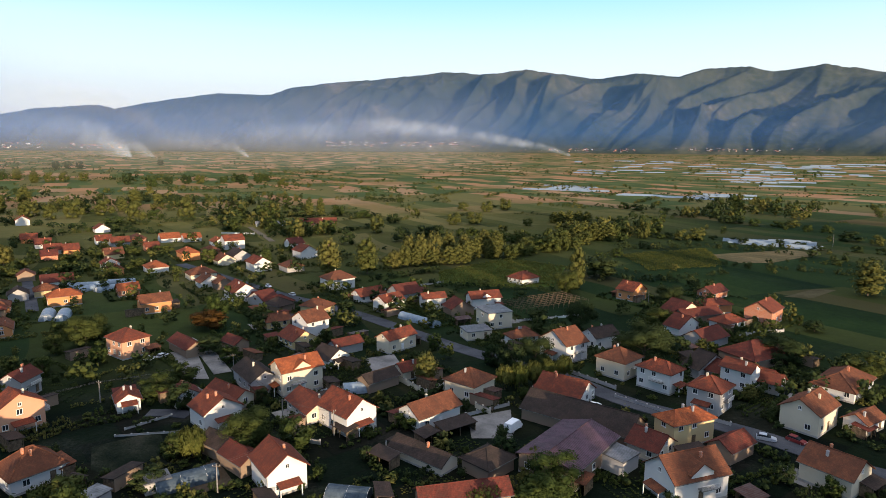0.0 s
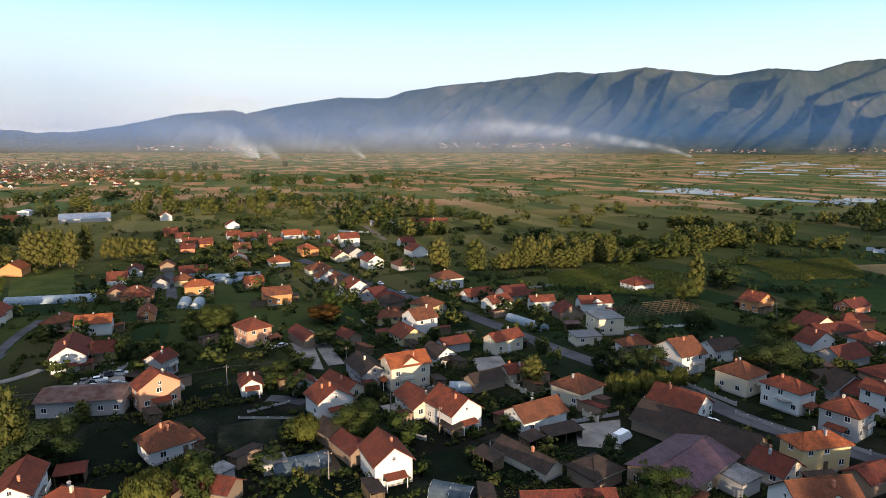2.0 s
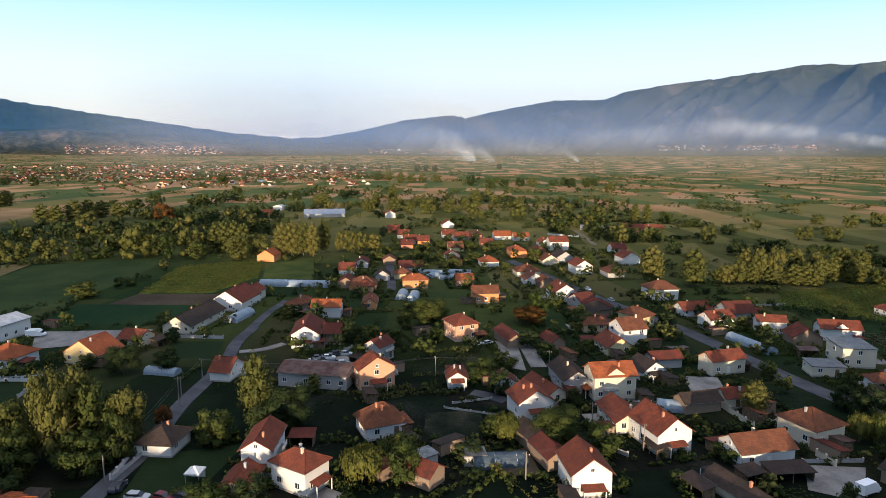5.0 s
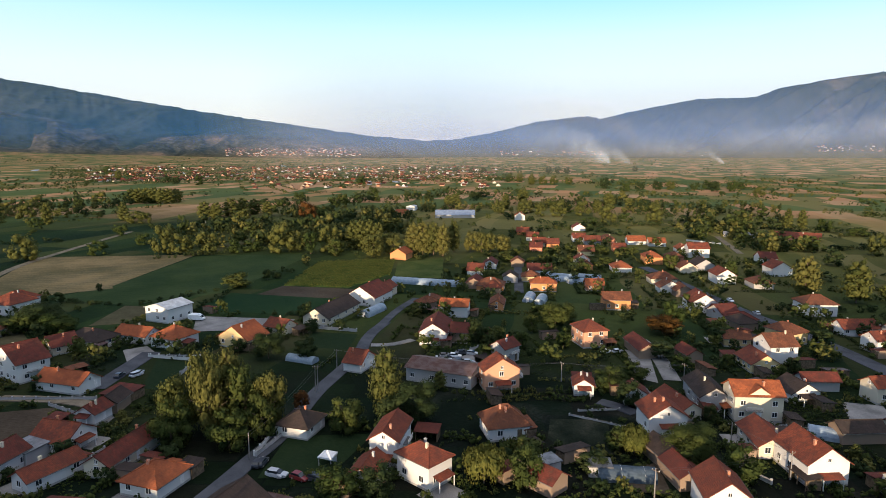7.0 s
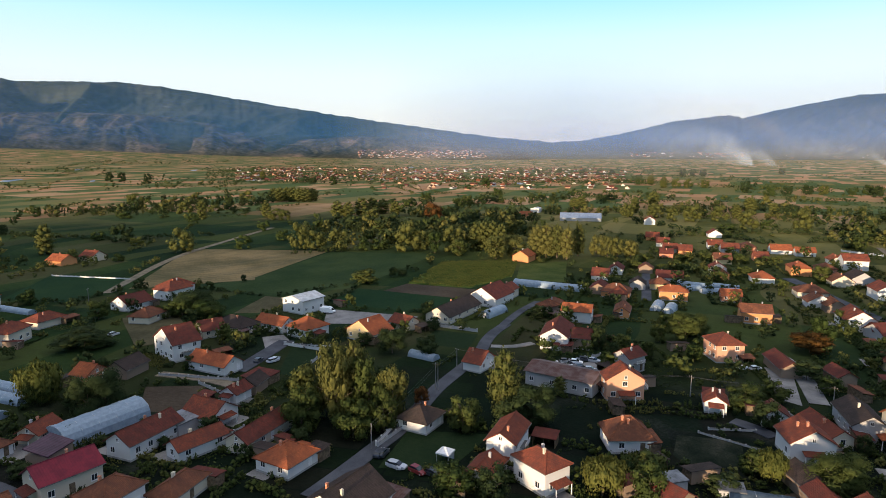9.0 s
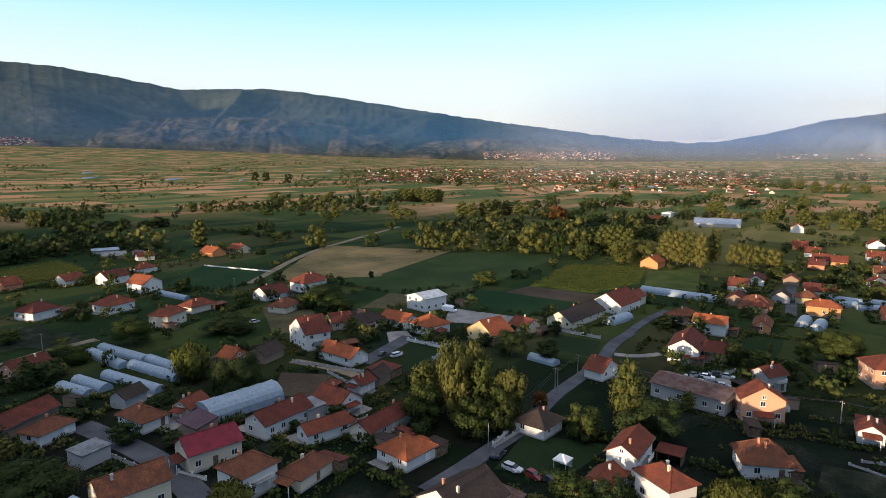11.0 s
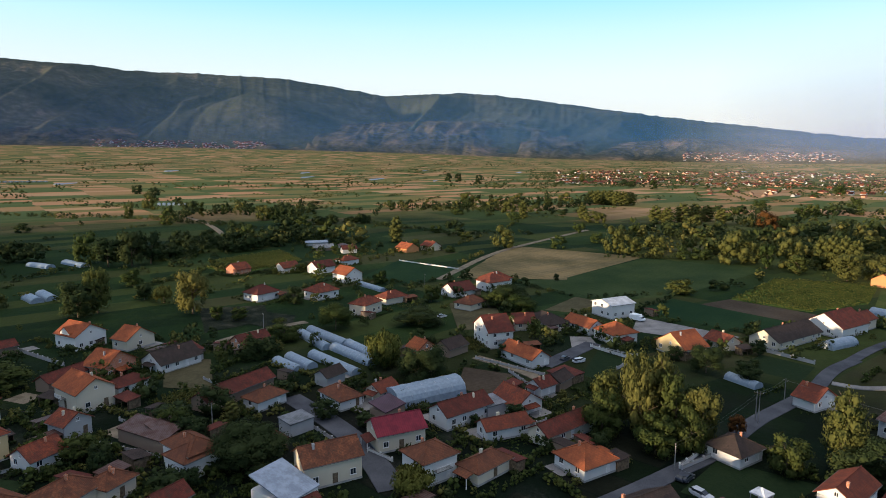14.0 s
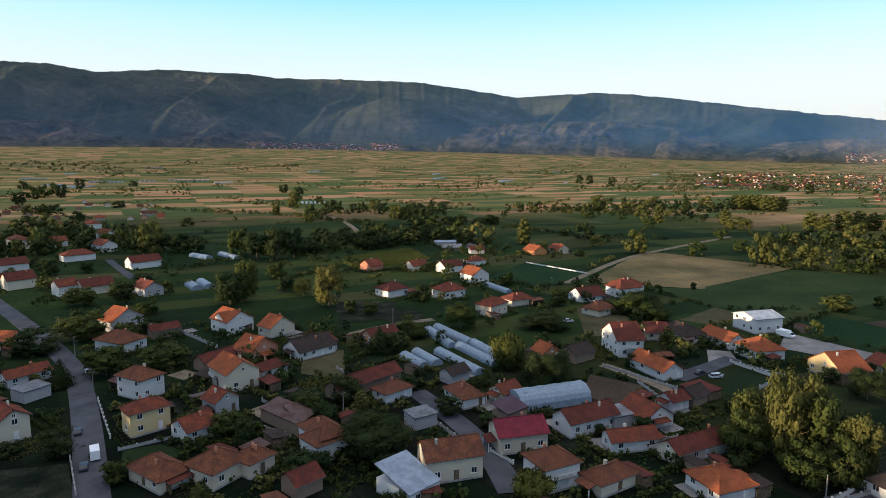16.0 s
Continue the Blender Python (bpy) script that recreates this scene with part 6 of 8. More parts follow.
far_tree('willow', -503, 101, 7.3, 10.8)
far_tree('broad', -431, 75, 5.6, 8.0)
far_tree('broad', -733, 137, 7.9, 16.8)
far_tree('dark', -1013, 219, 8.9, 20.0)
far_tree('dark', -1541, 262, 26.0, 20.0)
far_tree('dark', -1532, 285, 26.0, 20.0)
far_tree('dark', -1473, 325, 26.0, 20.0)
far_tree('poplar', -1517, 601, 26.0, 18.0)
far_tree('broad', -1759, 671, 17.2, 20.0)
far_tree('broad', -467, 200, 9.7, 12.8)
far_tree('broad', -552, 83, 8.1, 12.6)
far_tree('broad', -651, 528, 13.4, 15.1)
far_tree('broad', -1259, 661, 23.8, 20.0)
far_tree('broad', -793, 578, 12.6, 19.7)
far_tree('dark', -1376, 649, 17.9, 20.0)
far_tree('dark', -1326, 644, 17.4, 20.0)
far_tree('broad', -1016, 899, 23.6, 20.0)
far_tree('broad', -765, 701, 18.1, 20.0)
far_tree('dark', -695, 480, 12.6, 20.0)
far_tree('dark', -735, 477, 9.9, 17.6)
far_tree('poplar', -389, 372, 13.7, 13.6)
far_tree('poplar', -383, 379, 14.2, 13.6)
far_tree('poplar', -525, 626, 19.1, 20.0)
far_tree('poplar', -541, 632, 16.6, 16.7)
far_tree('golden', -419, 578, 19.4, 14.3)
far_tree('poplar', -451, 635, 21.1, 13.7)
far_tree('poplar', -495, 739, 23.8, 20.0)
far_tree('golden', -400, 599, 17.6, 17.4)
far_tree('golden', -367, 582, 18.4, 13.8)
far_tree('golden', -353, 597, 21.8, 20.0)
far_tree('broad', -364, 638, 9.9, 14.7)
far_tree('golden', -338, 623, 19.6, 20.0)
far_tree('golden', -279, 565, 22.3, 19.0)
far_tree('poplar', -361, 733, 22.2, 20.0)
far_tree('poplar', -341, 663, 17.6, 13.1)
far_tree('poplar', -333, 732, 16.8, 14.5)
far_tree('dark', -311, 725, 16.3, 17.8)
far_tree('golden', -241, 586, 24.7, 17.5)
far_tree('broad', -273, 591, 10.7, 16.4)
far_tree('broad', -284, 539, 8.7, 18.4)
far_tree('golden', -705, 1231, 20.2, 20.0)
far_tree('golden', -729, 1208, 23.6, 20.0)
far_tree('poplar', -764, 1173, 26.0, 20.0)
far_tree('poplar', -840, 1239, 26.0, 20.0)
far_tree('broad', -857, 1222, 25.4, 20.0)
far_tree('golden', -746, 1191, 23.6, 20.0)
far_tree('dark', -580, 1154, 26.0, 20.0)
far_tree('broad', -511, 1099, 19.6, 20.0)
far_tree('dark', -510, 1161, 17.4, 20.0)
far_tree('dark', -485, 1185, 21.4, 20.0)
far_tree('golden', -466, 1202, 20.3, 20.0)
far_tree('broad', -431, 1235, 14.4, 20.0)
far_tree('broad', -413, 1252, 21.3, 20.0)
far_tree('dark', -383, 1200, 23.0, 20.0)
far_tree('broad', -359, 1222, 21.9, 20.0)
far_tree('broad', -364, 1291, 17.2, 20.0)
far_tree('golden', -284, 1110, 19.3, 20.0)
far_tree('dark', -226, 622, 8.9, 14.9)
far_tree('dark', -220, 628, 7.5, 13.4)
far_tree('broad', -207, 623, 7.3, 13.2)
far_tree('dark', -966, 1572, 24.6, 20.0)
far_tree('dark', -947, 1591, 24.6, 20.0)
far_tree('dark', -928, 1609, 22.8, 20.0)
far_tree('dark', -817, 1821, 20.0, 18.0)
far_tree('dark', -602, 765, 13.5, 20.0)
far_tree('dark', -615, 805, 10.0, 20.0)
far_tree('dark', -1156, 1452, 19.9, 20.0)
far_tree('dark', -1120, 1464, 19.8, 20.0)
far_tree('dark', -1221, 1458, 18.6, 20.0)
far_tree('broad', -1301, 1449, 19.1, 20.0)
far_tree('dark', -1343, 1396, 17.2, 20.0)
far_tree('broad', -1373, 1358, 19.0, 20.0)
far_tree('golden', -250, 351, 10.5, 10.8)
far_tree('poplar', -134, 625, 21.8, 10.1)
far_tree('poplar', -123, 626, 21.8, 10.1)
far_tree('broad', -106, 627, 13.4, 14.4)
far_tree('golden', -53, 497, 17.0, 12.5)
far_tree('golden', -28, 631, 9.5, 10.3)
far_tree('dark', -45, 567, 10.3, 12.9)
far_tree('broad', -79, 615, 8.4, 19.6)
far_tree('dark', -67, 435, 12.0, 12.0)
far_tree('dark', -30, 450, 12.4, 14.4)
far_tree('dark', -15, 474, 10.9, 15.1)
far_tree('dark', -5, 490, 9.0, 13.4)
far_tree('golden', 28, 559, 14.0, 16.5)
far_tree('golden', 10, 559, 12.7, 13.9)
far_tree('golden', 48, 680, 13.9, 13.9)
far_tree('golden', 69, 698, 15.8, 14.3)
far_tree('golden', 22, 695, 11.0, 14.1)
far_tree('golden', 56, 454, 10.4, 9.3)
far_tree('broad', 48, 446, 8.2, 10.2)
far_tree('golden', 101, 441, 10.1, 12.3)
far_tree('poplar', 88, 470, 15.0, 9.8)
far_tree('poplar', 94, 470, 15.7, 9.8)
far_tree('poplar', 100, 467, 16.5, 9.8)
far_tree('poplar', 106, 466, 16.6, 9.8)
far_tree('poplar', 112, 463, 16.5, 9.7)
far_tree('poplar', 118, 460, 16.2, 9.7)
far_tree('poplar', 123, 458, 15.5, 9.7)
far_tree('poplar', 102, 574, 11.8, 11.1)
far_tree('poplar', 109, 575, 13.1, 11.1)
far_tree('poplar', 117, 575, 13.6, 11.2)
far_tree('poplar', 125, 575, 13.6, 11.2)
far_tree('poplar', 133, 576, 12.6, 11.2)
far_tree('golden', 75, 551, 8.0, 10.1)
far_tree('golden', 48, 501, 8.0, 9.1)
far_tree('broad', 132, 456, 6.9, 9.7)
far_tree('golden', 152, 472, 17.3, 10.1)
far_tree('golden', 179, 466, 9.6, 12.5)
far_tree('golden', 190, 466, 10.7, 13.7)
far_tree('broad', 166, 473, 5.0, 6.8)
far_tree('golden', 310, 551, 8.3, 11.4)
far_tree('dark', 264, 582, 9.2, 14.4)
far_tree('dark', 275, 582, 8.5, 14.6)
far_tree('broad', 280, 560, 7.6, 11.3)
far_tree('broad', 295, 550, 6.8, 11.3)
far_tree('broad', 306, 521, 7.1, 8.2)
far_tree('broad', 317, 513, 7.7, 10.9)
far_tree('dark', 304, 463, 9.1, 17.6)
far_tree('golden', 310, 442, 9.1, 9.8)
far_tree('dark', 220, 707, 8.6, 16.7)
far_tree('broad', 209, 723, 9.2, 13.6)
far_tree('golden', -424, -223, 26.0, 20.0)
far_tree('dark', -423, -232, 19.9, 12.9)
far_tree('broad', -438, -250, 18.2, 13.5)
far_tree('dark', -425, -203, 16.5, 15.2)
far_tree('dark', -426, -192, 13.0, 12.5)
far_tree('dark', -432, -216, 14.4, 15.6)
far_tree('broad', -413, -156, 23.9, 16.6)
far_tree('dark', -424, -112, 12.8, 14.2)
far_tree('dark', -496, -121, 13.6, 16.4)
far_tree('dark', -509, -104, 12.5, 13.9)
far_tree('dark', -487, -111, 10.6, 13.4)
far_tree('dark', -452, -74, 11.1, 12.3)
far_tree('broad', -500, -73, 17.7, 16.3)
far_tree('dark', -545, -91, 16.3, 11.8)
far_tree('dark', -1181, -756, 26.0, 20.0)
far_tree('broad', -1002, -704, 26.0, 20.0)
far_tree('broad', -1038, -709, 26.0, 20.0)
far_tree('broad', -966, -696, 26.0, 20.0)
far_tree('dark', -866, -644, 21.4, 20.0)
far_tree('dark', -1008, -677, 26.0, 20.0)
far_tree('dark', -1150, -846, 18.8, 20.0)
far_tree('golden', -846, -242, 26.0, 18.8)
far_tree('dark', -1199, -362, 19.3, 20.0)
far_tree('golden', -730, -230, 19.8, 10.6)
far_tree('dark', -1027, -285, 24.8, 17.0)
far_tree('golden', -689, -83, 18.5, 18.5)
far_tree('broad', -690, -72, 16.7, 14.8)
far_tree('dark', -733, -63, 17.7, 17.7)
far_tree('dark', -637, -46, 20.5, 17.1)
far_tree('broad', -606, -36, 14.7, 16.2)
far_tree('dark', -759, -36, 16.2, 16.2)
far_tree('dark', -802, -112, 12.9, 13.0)
far_tree('dark', -820, -473, 11.2, 20.0)
far_tree('dark', -1280, -704, 13.8, 19.4)
far_tree('dark', -599, -278, 9.9, 14.1)
far_tree('dark', -638, -413, 12.3, 16.2)
far_tree('dark', -735, -504, 12.1, 20.0)
plant_far_trees()
belt('dark', (146, 502), (288, 401), 12, 5.0, 8.0)
belt('dark', (-420, -125), (-470, -60), 14, 12.0, 11.0)
belt('dark', (-455, -120), (-540, -45), 16, 11.0, 11.0)
belt('dark', (-640, -60), (-640, 30), 14, 11.0, 12.0)
# unseen belt added to throw shade on the ground among the south-western houses
belt('dark', (-200, -264), (-335, -350), 24, 16.0, 12.0, 200, 0.12)
# the wood along the meadow north of the village
belt('poplar', (-20, 351), (36, 380), 12, 14.0, 8.5)
belt('broad', (36, 380), (91, 421), 14, 11.0, 9.0)
belt('broad', (78, 439), (130, 475), 12, 12.5, 10.0)
belt('poplar', (78, 439), (130, 475), 7, 14.0, 8.5)
belt('broad', (9, 470), (78, 439), 10, 9.0, 9.0)
# a tall unseen wood added to the south-west, to shade the western fields
belt('dark', (-330, -352), (-900, -768), 80, 21.0, 15.0, 120, 0.15)
belt('dark', (-350, -372), (-930, -800), 70, 20.0, 15.0, 120, 0.15)
belt('broad', (-211, 322), (-171, 346), 10, 6.1, 8.6)
belt('broad', (-224, 311), (-234, 345), 4, 6.4, 8.9)
belt('broad', (-224, 358), (-167, 406), 10, 6.8, 8.4)


def shrub_mesh(seed):
    v, f, nr = leaf_cloud("broad", 50 + seed, 200, 0.125)
    return leafy("shrub", v, f, nr, LEAVES[("broad", "dark", "poplar", "broad", "dark")[seed % 5]])


SHRUBS = [shrub_mesh(i) for i in range(5)]


def shrub(x, y, h, w):
    ob = new("shrub", rng.choice(SHRUBS))
    ob.matrix_world = pose(x, y, ground_z(x, y) - 0.12 * h, 0, 0, rng.uniform(0, 360)) @ Matrix.Diagonal((w, w, h, 1))
    tagged(ob, "leafy green garden shrub growing in a yard", "shrub", "garden shrubs")


FOOTPRINTS = [(h.location.x, h.location.y, max(3.5, max(abs(c[0]) for c in h.children[0].bound_box)), h.matrix_world.copy()) for h in scene.objects if h.type == "EMPTY" and h.name.split(".")[0] in ("house", "shed")]
HALF = [(max(abs(c[0]) for c in h.children[0].bound_box), max(abs(c[1]) for c in h.children[0].bound_box)) for h in scene.objects if h.type == "EMPTY" and h.name.split(".")[0] in ("house", "shed")]
X0, Y0, NX, NY = -560, -460, 860, 1080


class Plan:
    """A plan of the village in half-metre-wide cells: where houses, roads and open plots lie."""

    def __init__(self):
        self.cells = np.zeros((NX, NY), dtype=np.uint8)
        gx, gy = np.meshgrid(np.arange(NX) + X0 + 0.5, np.arange(NY) + Y0 + 0.5, indexing="ij")
        self.gx, self.gy = gx, gy

    def window(self, x, y, r):
        i0, i1 = max(0, int(x - r - X0)), min(NX, int(x + r - X0) + 2)
        j0, j1 = max(0, int(y - r - Y0)), min(NY, int(y + r - Y0) + 2)
        return slice(i0, i1), slice(j0, j1)

    def house(self, m, a, b):
        w = self.window(m[0][3], m[1][3], math.hypot(a, b) + 2)
        dx, dy = self.gx[w] - m[0][3], self.gy[w] - m[1][3]
        u, v = dx * m[0][0] + dy * m[1][0], dx * m[0][1] + dy * m[1][1]
        self.cells[w][(abs(u) < a + 1.0) & (abs(v) < b + 1.0)] |= 1

    def road(self, x, y, r):
        w = self.window(x, y, r)
        self.cells[w][(self.gx[w] - x) ** 2 + (self.gy[w] - y) ** 2 < r * r] |= 2

    def plot(self, ring):
        xs, ys = zip(*ring)
        cx, cy, r = (min(xs) + max(xs)) / 2, (min(ys) + max(ys)) / 2, max(max(xs) - min(xs), max(ys) - min(ys)) / 2 + 1
        w = self.window(cx, cy, r)
        gx, gy = self.gx[w], self.gy[w]
        inside = np.zeros(gx.shape, dtype=bool)
        for (ax, ay), (bx, by) in zip(ring, ring[1:] + ring[:1]):
            if ay != by:
                inside ^= ((ay > gy) != (by > gy)) & (gx < (bx - ax) * (gy - ay) / (by - ay) + ax)
        self.cells[w][inside] |= 4

    def at(self, x, y):
        i, j = int(x - X0), int(y - Y0)
        return int(self.cells[i, j]) if 0 <= i < NX and 0 <= j < NY else 0


plan = Plan()
for (_, _, _, m_), (a_, b_) in zip(FOOTPRINTS, HALF):
    plan.house(m_, a_, b_)
for o_ in scene.objects:
    if o_.name.split(".")[0] == "road":
        for p_ in o_.data.polygons:
            if len(p_.vertices) == 4 and p_.area > 0.5:
                plan.road(p_.center.x, p_.center.y, 3.2)
        for v_ in o_.data.vertices:
            plan.road(v_.co.x, v_.co.y, 2.0)
for ring_ in OPEN_LAND:
    plan.plot(ring_)


def is_free(x, y, gap=1.2, road_gap=2.0, mask=7):
    """True where no house stands, no road runs and no open plot lies."""
    if gap < 1.5:
        return not plan.at(x, y) & mask
    return not any(plan.at(x + dx, y + dy) & mask for dx, dy in ((0, 0), (gap - 1, 0), (1 - gap, 0), (0, gap - 1), (0, 1 - gap)))


# ---- gardens ----
near_homes = sorted(FOOTPRINTS, key=lambda q: math.hypot(q[0], q[1]))
# paved yards beside the houses
yards = 0
for (hx, hy, hr, hm), (ha, hb) in list(zip(FOOTPRINTS, HALF)):
    if math.hypot(hx, hy) > 300 or rng.random() < 0.25 or yards >= 48:
        continue
    side, deep = rng.choice([-1, 1]), rng.uniform(4, 8)
    x0, x1 = sorted((side * (ha + 1.2), side * (ha + 1.2 + deep)))
    y0 = rng.uniform(-hb, 0)
    y1 = y0 + rng.uniform(5, 10)
    ring_ = [hm @ Vector(p) for p in ((x0, y0, 0), (x1, y0, 0), (x1, y1, 0), (x0, y1, 0))]
    mid_ = [(ring_[i] + ring_[(i + 1) % 4]) / 2 for i in range(4)]
    if all(is_free(p.x, p.y, 0.5) for p in ring_ + mid_):
        yards += 1
        flat_patch("yard", [(p.x, p.y) for p in ring_], rng.choice([M_CONCRETE, M_CONCRETE, M_DIRT]), 0.006 + 0.0002 * yards, "worn paved yard beside a house", "yard")
        plan.plot(OPEN_LAND[-1])
planted = 0
for hx, hy, hr, _ in near_homes[:150]:
    for _ in range(3):
        an, d = rng.uniform(0, 6.28), hr + rng.uniform(2, 9)
        x, y = hx + d * math.cos(an), hy + d * math.sin(an)
        if planted < 130 and is_free(x, y, 1.6) and rng.random() < 0.34:
            hgt = rng.uniform(3.0, 6.0)
            tree(rng.choice(["broad", "dark", "dark", "broad", "dark", "poplar"]), x, y, hgt, hgt * rng.uniform(0.7, 1.0))
            planted += 1
bushes = 0
for hx, hy, hr, _ in near_homes[:110] * 2:
    for _ in range(3):
        an, d = rng.uniform(0, 6.28), hr + rng.uniform(0.5, 9)
        x, y = hx + d * math.cos(an), hy + d * math.sin(an)
        if bushes < 300 and is_free(x, y, 0.7):
            shrub(x, y, rng.uniform(1.0, 2.6), rng.uniform(1.3, 3.2))
            bushes += 1


class Greenery:
    """Low growth of the yards: many tufts of leaves in one mesh."""

    def __init__(self, seed):
        self.rnd = random.Random(seed)
        self.base = [leaf_cloud("broad", 70 + s, 28, 0.27) for s in range(6)]
        self.low = [leaf_cloud("broad", 80 + s, 14, 0.42) for s in range(4)]
        self.v, self.f, self.n = [], [], []

    def tuft(self, x, y, h, w):
        if not is_free(x, y, 0.3):
            return
        lv, lf, ln = self.rnd.choice(self.base if h > 1.0 else self.low)
        an = self.rnd.uniform(0, 6.28)
        c, s, i, z = math.cos(an), math.sin(an), len(self.v), ground_z(x, y)
        self.v += [(x + (p.x * c - p.y * s) * w, y + (p.x * s + p.y * c) * w, z + p.z * h - 0.12 * h) for p in lv]
        self.n += [(q.x * c - q.y * s, q.x * s + q.y * c, q.z) for q in ln]
        self.f += [tuple(i + q for q in face) for face in lf]

    def finish(self, name, leaf, label):
        tagged(new(name, leafy(name, self.v, self.f, self.n, LEAVES[leaf])), label, "plants", kind="stuff")


GREEN = {"broad": Greenery(5), "dark": Greenery(6), "poplar": Greenery(8)}
garden_rnd = random.Random(41)
for (hx, hy, hr, hm), (ha, hb) in sorted(zip(FOOTPRINTS, HALF), key=lambda q: math.hypot(q[0][0], q[0][1]))[:210]:
    ux, vy = Vector((hm[0][0], hm[1][0])).normalized(), Vector((hm[0][1], hm[1][1])).normalized()
    centre = Vector((hx, hy))
    near = math.hypot(hx, hy) < 260
    # hedges and fruit bushes along the plot's edges
    la, lb = ha + garden_rnd.uniform(5, 12), hb + garden_rnd.uniform(6, 15)
    corners = [centre + ux * (sx * la) + vy * (sy * lb) for sx, sy in ((-1, -1), (1, -1), (1, 1), (-1, 1))]
    for p, q in zip(corners, corners[1:] + corners[:1]):
        if garden_rnd.random() < 0.25:
            continue
        leaf, high = garden_rnd.choice(["broad", "broad", "dark", "dark", "poplar"]), garden_rnd.uniform(0.9, 2.4)
        d = 0.0
        while d < (q - p).length:
            c = p + (q - p).normalized() * d
            k = garden_rnd.uniform(0.6, 1.25)
            if garden_rnd.random() < 0.86:
                GREEN[leaf].tuft(c.x + garden_rnd.gauss(0, 0.25), c.y + garden_rnd.gauss(0, 0.25), high * k, high * k * garden_rnd.uniform(0.8, 1.2))
            d += high * 0.55 + 0.2
    # a kitchen garden in rows, or an orchard, on one or two sides
    for side in garden_rnd.sample([0, 1, 2, 3], 3 if near else 2):
        out, along, half_o, half_a = ((ux, vy, ha, hb) if side < 2 else (vy, ux, hb, ha))
        out = out * (1 if side % 2 else -1)
        deep, wide = garden_rnd.uniform(6, 13), garden_rnd.uniform(half_a, half_a + 4)
        start = centre + out * (half_o + 2.0)
        mode, leaf = garden_rnd.random(), garden_rnd.choice(["broad", "dark", "broad", "poplar"])
        if mode < 0.5:
            gap = garden_rnd.uniform(1.1, 1.6)
            h0 = garden_rnd.uniform(0.35, 0.9) if mode < 0.35 else garden_rnd.uniform(1.3, 1.9)
            for i in range(int(deep / gap)):
                if garden_rnd.random() < 0.15:
                    continue
                for j in range(int(-wide / 0.8), int(wide / 0.8) + 1):
                    c = start + out * (i * gap) + along * (j * 0.8)
                    if garden_rnd.random() < 0.85:
                        GREEN[leaf].tuft(c.x, c.y, h0 * garden_rnd.uniform(0.7, 1.3), 0.9)
        else:
            for _ in range(int(deep * wide / 14)):
                c = start + out * garden_rnd.uniform(0, deep) + along * garden_rnd.uniform(-wide, wide)
                h0 = 1.2 + 2.6 * garden_rnd.random() ** 1.5
                GREEN[leaf].tuft(c.x, c.y, h0, h0 * garden_rnd.uniform(0.75, 1.15))
GREEN["broad"].finish("garden_plants", "broad", "fruit bushes, hedges and vegetable beds growing in the yards")
GREEN["dark"].finish("garden_hedges", "dark", "dark low hedges and weeds growing in the yards")
GREEN["poplar"].finish("orchard_growth", "poplar", "pale yellow-green bushes growing in the yards")


# ---- trees between the outer houses ----
outer = {"broad": [], "dark": [], "poplar": []}
outer_homes = [q for q in FOOTPRINTS if math.hypot(q[0], q[1]) > 190]
for _ in range(2600):
    hx, hy, hr, _m = rng.choice(outer_homes)
    an, d = rng.uniform(0, 6.28), hr + 24 * rng.random() ** 0.7
    x, y = hx + d * math.cos(an), hy + d * math.sin(an)
    if len(outer["broad"]) + len(outer["dark"]) + len(outer["poplar"]) < 900 and is_free(x, y, 1.6):
        h = 2.2 + 5.5 * rng.random() ** 1.6
        outer[rng.choice(["broad", "broad", "dark", "dark", "poplar"])].append((x, y, h, h * rng.uniform(0.75, 1.15), rng.choice([0, 1, 2, 0, 1, 2, 3])))
for leaf_, spots_ in outer.items():
    stuff_trees("yard_trees", spots_, LEAVES[leaf_], "fruit trees and bushes between the outer houses", 100, 0.15)


# ---- outbuildings, tunnels, walls ----
def open_shed(x, y, rot, length, width):
    """A lean-to of old boards: posts, back wall, sloping sheet roof."""
    ob = thing("lean_to", x, y, rot, "open lean-to of old boards with a sloping sheet roof", "shed", "yard sheds")
    a, b = length / 2, width / 2
    for px in (-a + 0.1, 0, a - 0.1):
        part("post", Soup().box(px - 0.08, px + 0.08, -b, -b + 0.16, 0, 2.3), M_WOOD, ob)
    part("back_wall", Soup().box(-a, a, b - 0.12, b, 0, 2.75), rng.choice([M_WOOD, WALLS["brown"]]), ob)
    for s in (-1, 1):
        x0, x1 = sorted((s * a, s * (a - 0.1)))
        part("side_wall", Soup().box(x0, x1, -b + 0.3, b - 0.12, 0, 2.25), M_WOOD, ob)
    r = Soup()
    r.slab([(-a - 0.3, -b - 0.4, 2.35), (a + 0.3, -b - 0.4, 2.35), (a + 0.3, b + 0.2, 2.9), (-a - 0.3, b + 0.2, 2.9)], 0.1)
    part("roof", r, ROOFS[rng.choice(["dark", "darkred", "darkred", "rust", "dark", "brown"])], ob)
    return ob


